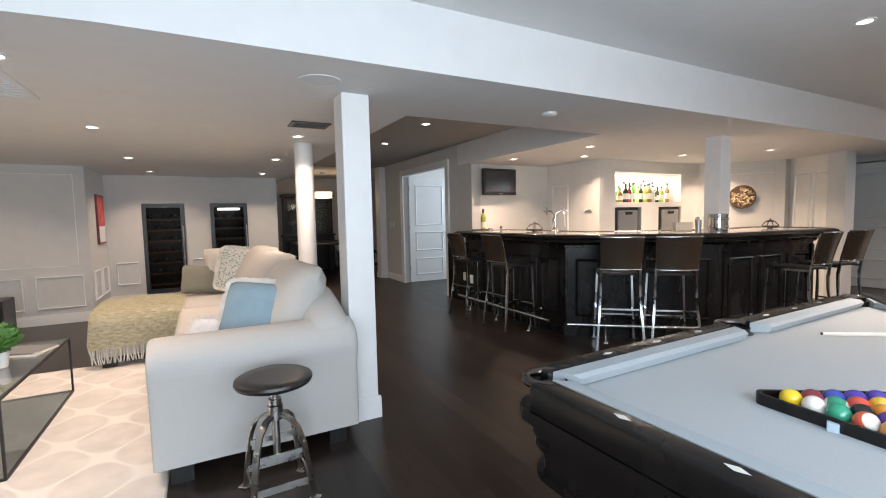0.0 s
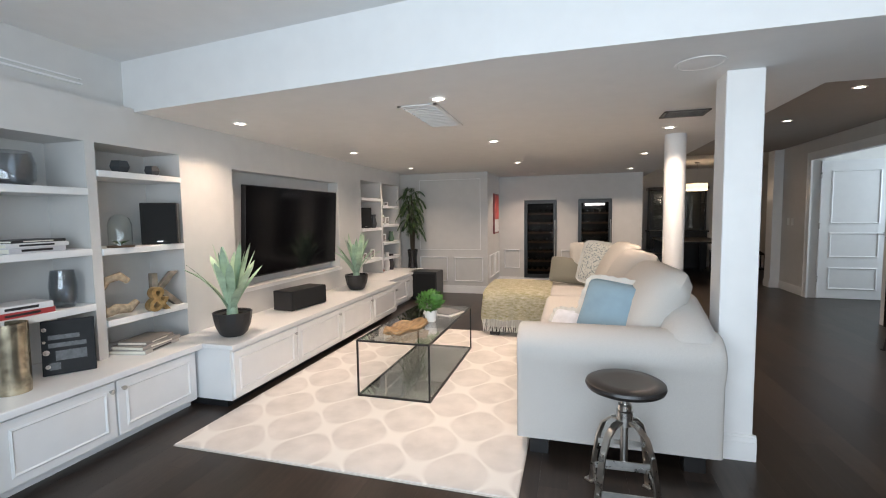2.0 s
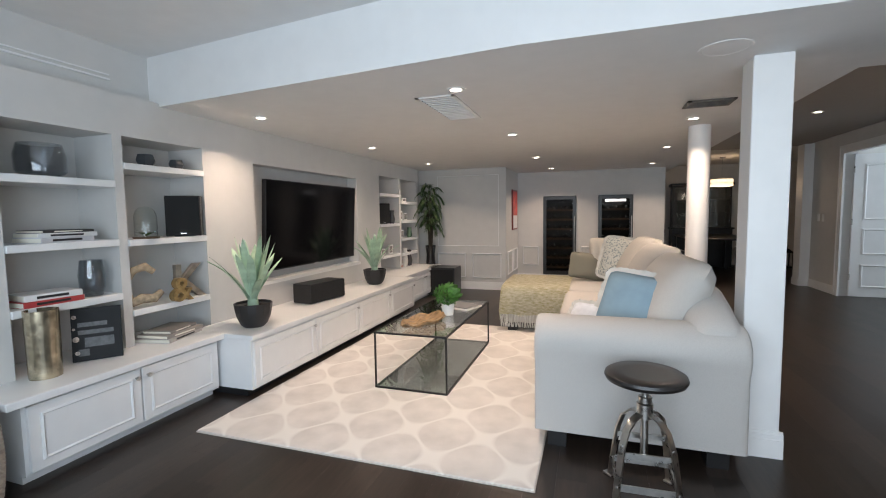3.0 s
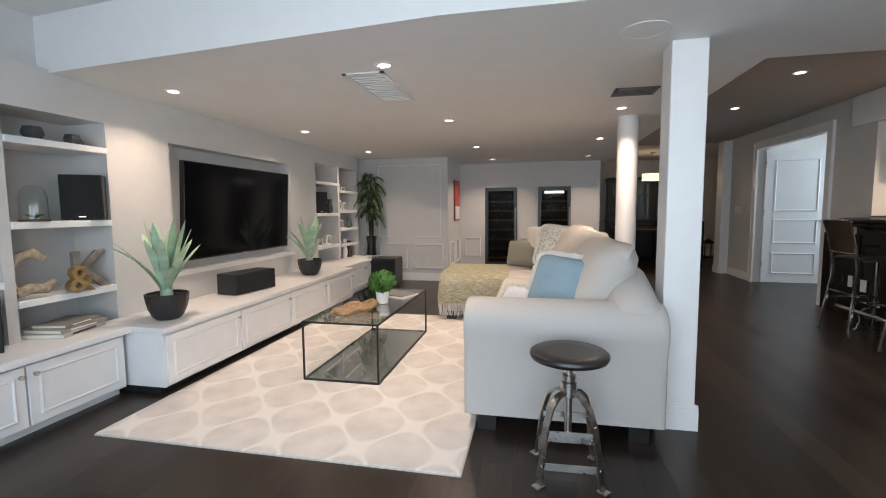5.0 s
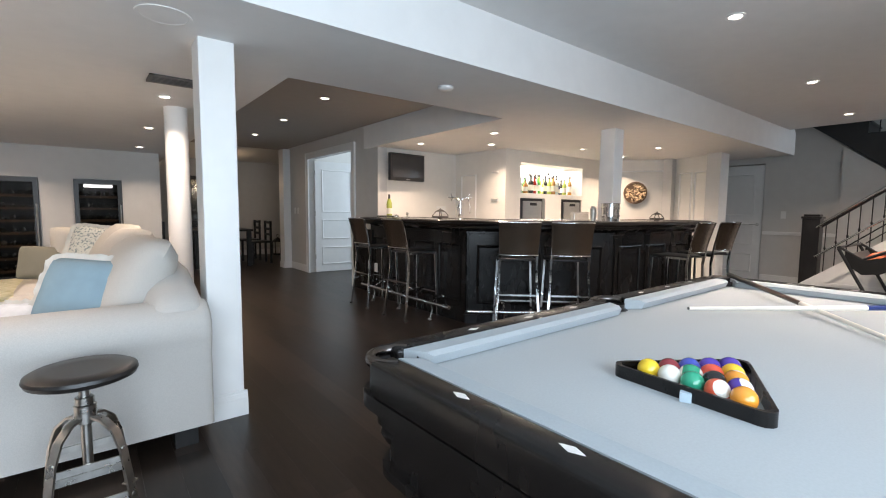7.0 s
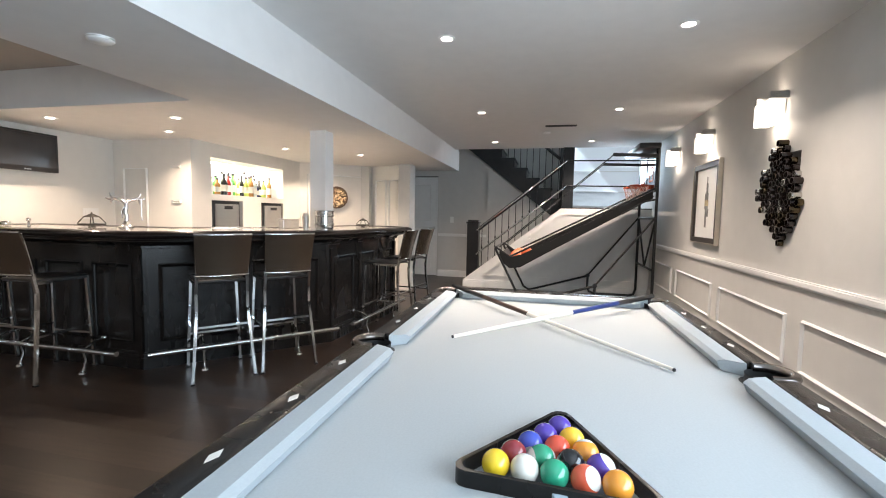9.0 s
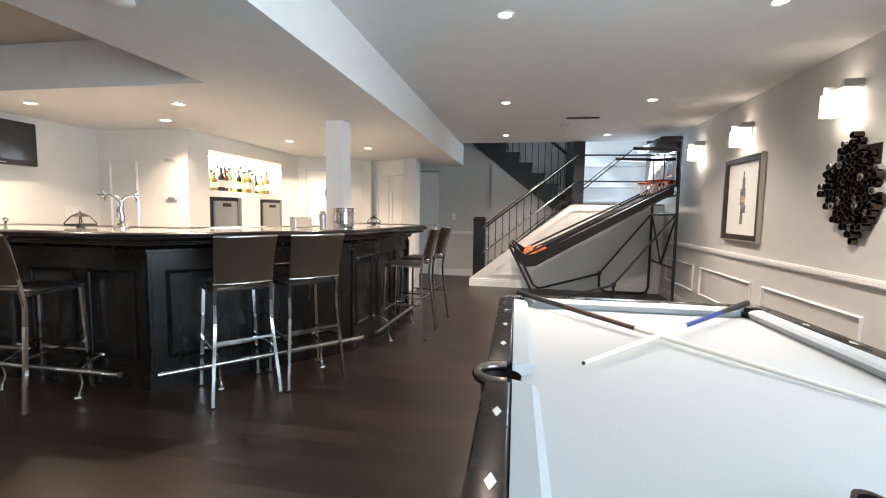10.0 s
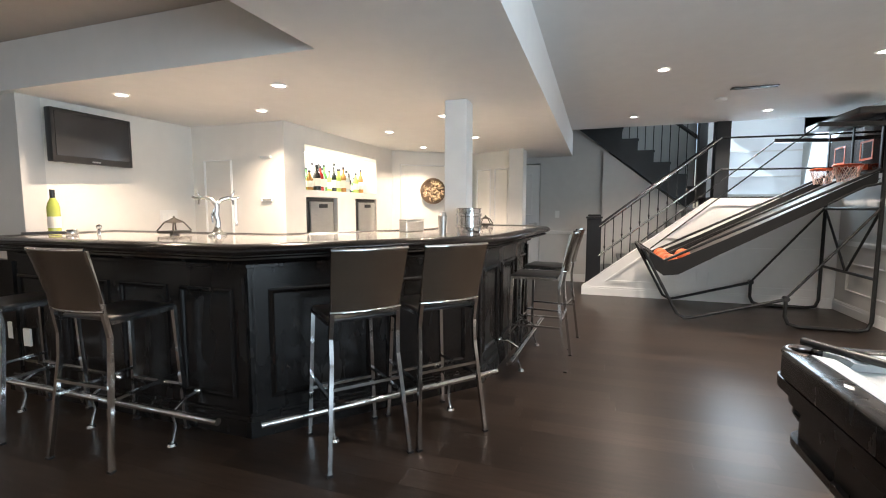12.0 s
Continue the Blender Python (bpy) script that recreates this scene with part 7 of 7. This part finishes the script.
for x in (7.9, 8.44):
    for u, w, z0, z1 in ((-0.12, 0.12, 1.93, 1.95), (-0.12, 0.12, 1.75, 1.77), (-0.12, -0.10, 1.77, 1.93), (0.10, 0.12, 1.77, 1.93)):
        part("board_marking", B(x + u, x + w, -0.4235, -0.4215, z0, z1), material("orange_print", (0.55, 0.10, 0.03), 0.4), bb)
part("score_box", B(GX0 - 0.03, GX1 + 0.03, -0.47, -0.20, 2.17, 2.24, bevel=0.015, seg=2), M_BLACKPLASTIC, game, "black padded score box on top", 40)
M_HOOP = material("orange_red_steel", (0.50, 0.07, 0.02), 0.35, vary=0.1)
M_NETW = material("white_red_net_cord", (0.65, 0.45, 0.38), 0.8, vary=0.2)
for x in (7.9, 8.44):
    hp = part("hoop", tube(bmesh.new(), [(x + 0.12 * math.cos(a), -0.28 + 0.12 * math.sin(a), 1.70) for a in np.linspace(0, 6.2832, 25)[:-1]], 0.011, 8, closed=True), M_HOOP, game, "orange steel hoop", 60)
    part("hoop_bracket", B(x - 0.05, x + 0.05, -0.425, -0.39, 1.65, 1.71), M_HOOP, hp)
    bm = bmesh.new()
    for i in range(12):
        for s in (1, -1):
            p = [(x + r * math.cos(a), -0.28 + r * math.sin(a), z) for r, a, z in ((0.12, i * 0.5236, 1.70), (0.105, i * 0.5236 + s * 0.26, 1.65), (0.09, i * 0.5236 + s * 0.52, 1.59), (0.075, i * 0.5236 + s * 0.78, 1.53))]
            tube(bm, p, 0.0035, 4)
    part("net", bm, M_NETW, hp, "red and white hoop net")
M_ORANGE = material("orange_rubber", (0.62, 0.13, 0.04), 0.55, scale=90, vary=0.12, bump=0.3, bump_scale=400)
for x, y, z in ((7.76, 1.37, 0.645), (7.99, 1.39, 0.645), (8.35, 1.38, 0.645), (8.57, 1.37, 0.645), (7.88, 1.22, 0.70)):
    b0 = thing("mini_basketball", "small orange basketball in the game's ball tray", "ball", pose(x, y, z, 20 * x, 40 * y), "balls in the tray")
    part("ball", lathe(bmesh.new(), [(0, -0.088)] + [(0.088 * math.cos(radians(a)), 0.088 * math.sin(radians(a))) for a in range(-80, 81, 10)] + [(0, 0.088)], 24), M_ORANGE, b0, "", 60)
    part("seam", tube(bmesh.new(), [(0.0885 * math.cos(a), 0.0885 * math.sin(a), 0) for a in np.linspace(0, 6.2832, 33)[:-1]], 0.0015, 4, closed=True), M_BLACKPLASTIC, b0)

# ---- right-hand wall ----
M_SHADE = glowing("frosted_lit_shade", (1.0, 0.90, 0.76), 2.1)
for x in (4.90, 6.30, 7.48):
    t = thing("wall_sconce", "square frosted glass wall sconce on a steel bracket", "wall light", pose(x, RIGHT, 2.05), "wall sconces")
    part("back_plate", B(-0.06, 0.06, 0, 0.012, -0.05, 0.11, bevel=0.003, seg=1), M_STEEL, t, "brushed steel plate")
    part("arm", B(-0.11, 0.11, 0.012, 0.035, 0.055, 0.085, bevel=0.003, seg=1), M_STEEL, t, "brushed steel arm")
    part("holder", B(-0.12, -0.09, 0.01, 0.13, 0.04, 0.09, bevel=0.003, seg=1), M_STEEL, t), part("holder", B(0.09, 0.12, 0.01, 0.13, 0.04, 0.09, bevel=0.003, seg=1), M_STEEL, t)
    bm = bmesh.new()
    for a in ((-0.115, 0.115, 0.035, 0.043), (-0.115, 0.115, 0.122, 0.13), (-0.115, -0.107, 0.043, 0.122), (0.107, 0.115, 0.043, 0.122)):
        box(bm, *a, -0.12, 0.035)
    sh = part("shade", bm, M_SHADE, t, "lit frosted glass shade")
    lamp("sconce_lamp", "POINT", pose(x, RIGHT + 0.085, 2.12), 0.35, (1.0, 0.87, 0.70)).data.shadow_soft_size = 0.04
    lamp("sconce_lamp", "POINT", pose(x, RIGHT + 0.085, 1.90), 1.05, (1.0, 0.87, 0.70)).data.shadow_soft_size = 0.04
t = thing("framed_picture", "framed grey abstract print with a white mat", "picture", pose(6.32, RIGHT, 1.415))
W, H = 0.37, 0.405
bm = bmesh.new()
for a in ((-W, W, -H, -H + 0.05), (-W, W, H - 0.05, H), (-W, -W + 0.05, -H + 0.05, H - 0.05), (W - 0.05, W, -H + 0.05, H - 0.05)):
    box(bm, a[0], a[1], 0.002, 0.035, a[2], a[3])
part("frame", bm, material("espresso_frame_wood", (0.035, 0.025, 0.02), 0.3, vary=0.2), t, "dark brown wooden frame")
bm = bmesh.new()
for a in ((-W - 0.012, W + 0.012, -H - 0.012, -H), (-W - 0.012, W + 0.012, H, H + 0.012), (-W - 0.012, -W, -H, H), (W, W + 0.012, -H, H)):
    box(bm, a[0], a[1], 0.002, 0.042, a[2], a[3])
part("outer_edge", bm, material("champagne_edge", (0.55, 0.50, 0.42), 0.35, 0.6), t, "champagne outer edge")
part("mat", B(-W + 0.05, W - 0.05, 0.004, 0.012, -H + 0.05, H - 0.05), M_WHITE, t, "white mat")
M_INK = material("grey_ink", (0.16, 0.16, 0.16), 0.8, scale=25, vary=0.6)
for a in ((-0.05, 0.05, -0.06, 0.10), (-0.035, 0.02, 0.10, 0.20), (-0.015, 0.01, 0.2, 0.27), (-0.07, 0.03, -0.14, -0.06), (-0.02, 0.03, -0.25, -0.14)):
    part("print_shape", B(a[0], a[1], 0.0125, 0.0135, a[2], a[3]), M_INK, t)
part("print_shape", B(-0.06, 0.045, 0.0137, 0.0145, -0.03, 0.03), material("ochre_ink", (0.42, 0.33, 0.2), 0.8, scale=25, vary=0.4), t)
t = thing("tube_sculpture", "dark cluster of short metal tubes on the wall", "wall art", pose(4.80, RIGHT, 1.46))
M_TUBE = material("black_bronze_tube", (0.030, 0.020, 0.018), 0.18, 0.6, vary=0.3, coat=0.5)
M_TUBE3 = material("silvered_tube", (0.62, 0.60, 0.57), 0.2, 1.0, vary=0.1)
M_TUBE2 = material("antique_brass_tube", (0.10, 0.075, 0.045), 0.25, 1.0, vary=0.3)
meshes = []
for L in (0.034, 0.046, 0.060):
    for mt in (M_TUBE, M_TUBE, M_TUBE2, M_TUBE, M_TUBE, M_TUBE3, M_TUBE, M_TUBE):
        c = lathe(bmesh.new(), [(0.0245, 0.0), (0.0245, L - 0.003), (0.0225, L), (0.019, L), (0.018, L - 0.025), (0, L - 0.026)], 16, m=pose(0, 0, 0, -90))
        meshes.append((c, mt))
protos = []
rr = random.Random(9)
pts = []
for j in range(-8, 8):
    for i in range(-5, 6):
        x, z = i * 0.052 + (0.026 if j % 2 else 0) + rr.uniform(-0.003, 0.003), j * 0.046 + rr.uniform(-0.003, 0.003)
        lim = 0.27 * (1 - (abs(z + 0.03) / 0.36) ** 2.2) * (1.0 if z > -0.1 else 0.85)
        if abs(x + (0.05 if z < -0.15 else 0)) < lim + rr.uniform(-0.03, 0.03):
            pts.append((x, z))
for k, (x, z) in enumerate(pts):
    i = rr.randrange(len(meshes))
    c, mt = meshes[i]
    if not isinstance(c, bpy.types.Mesh):
        o = part("metal_tube", c, mt, t, "", 40)
        meshes[i] = (o.data, mt)
    else:
        o = new("metal_tube", c)
        o.parent = t
    o.matrix_basis = pose(x, 0.004, z, 0, 0, rr.uniform(-6, 6))
part("backing", B(-0.2, 0.2, 0.0, 0.004, -0.25, 0.25), M_BLACKMETAL, t)


# ---- plank floor ----
rf = random.Random(21)
PW, near, far = 0.14, 0, bmesh.new()
proto = {}
floor = bpy.data.objects["floor"]
for row in range(int(13.6 / PW)):
    x = -2.6 + row * PW
    y = -0.85 + rf.uniform(-1.2, 0)
    while y < 12.6:
        L = rf.choice((0.9, 1.2, 1.5))
        if 1.2 < x < 8.8 and -0.2 < y < 4.4 and near < 300:
            if L not in proto:
                bm = bmesh.new()
                box(bm, 0.0002, PW - 0.0002, 0.0002, L - 0.0002, -0.012, 0.0)
                o = part("plank", bm, M_FLOOR, floor)
                proto[L] = o.data
            else:
                o = new("plank", proto[L])
                o.parent = floor
            o.matrix_basis = pose(x, y, 0)
            near += 1
        else:
            g = 0.0002
            vs = [far.verts.new(v) for z in (0, -0.01) for v in ((x + g, y + g, z), (x + PW - g, y + g, z), (x + PW - g, y + L - g, z), (x + g, y + L - g, z))]
            for f in ((0, 1, 2, 3), (0, 4, 5, 1), (1, 5, 6, 2), (2, 6, 7, 3), (3, 7, 4, 0)):
                far.faces.new([vs[i] for i in f])
        y += L
M_FLOOR2 = M_FLOOR.copy()
M_FLOOR2.name = "espresso_floor_wood_far"
nt2 = M_FLOOR2.node_tree
geo = nt2.nodes.new("ShaderNodeNewGeometry")
for ln in list(nt2.links):
    if ln.from_node.bl_idname == "ShaderNodeObjectInfo":
        to = ln.to_socket
        nt2.links.remove(ln)
        nt2.links.new(geo.outputs["Random Per Island"], to)
tagged(part("planks", far, M_FLOOR2, floor, "dark espresso wooden floor planks"), kind="stuff")
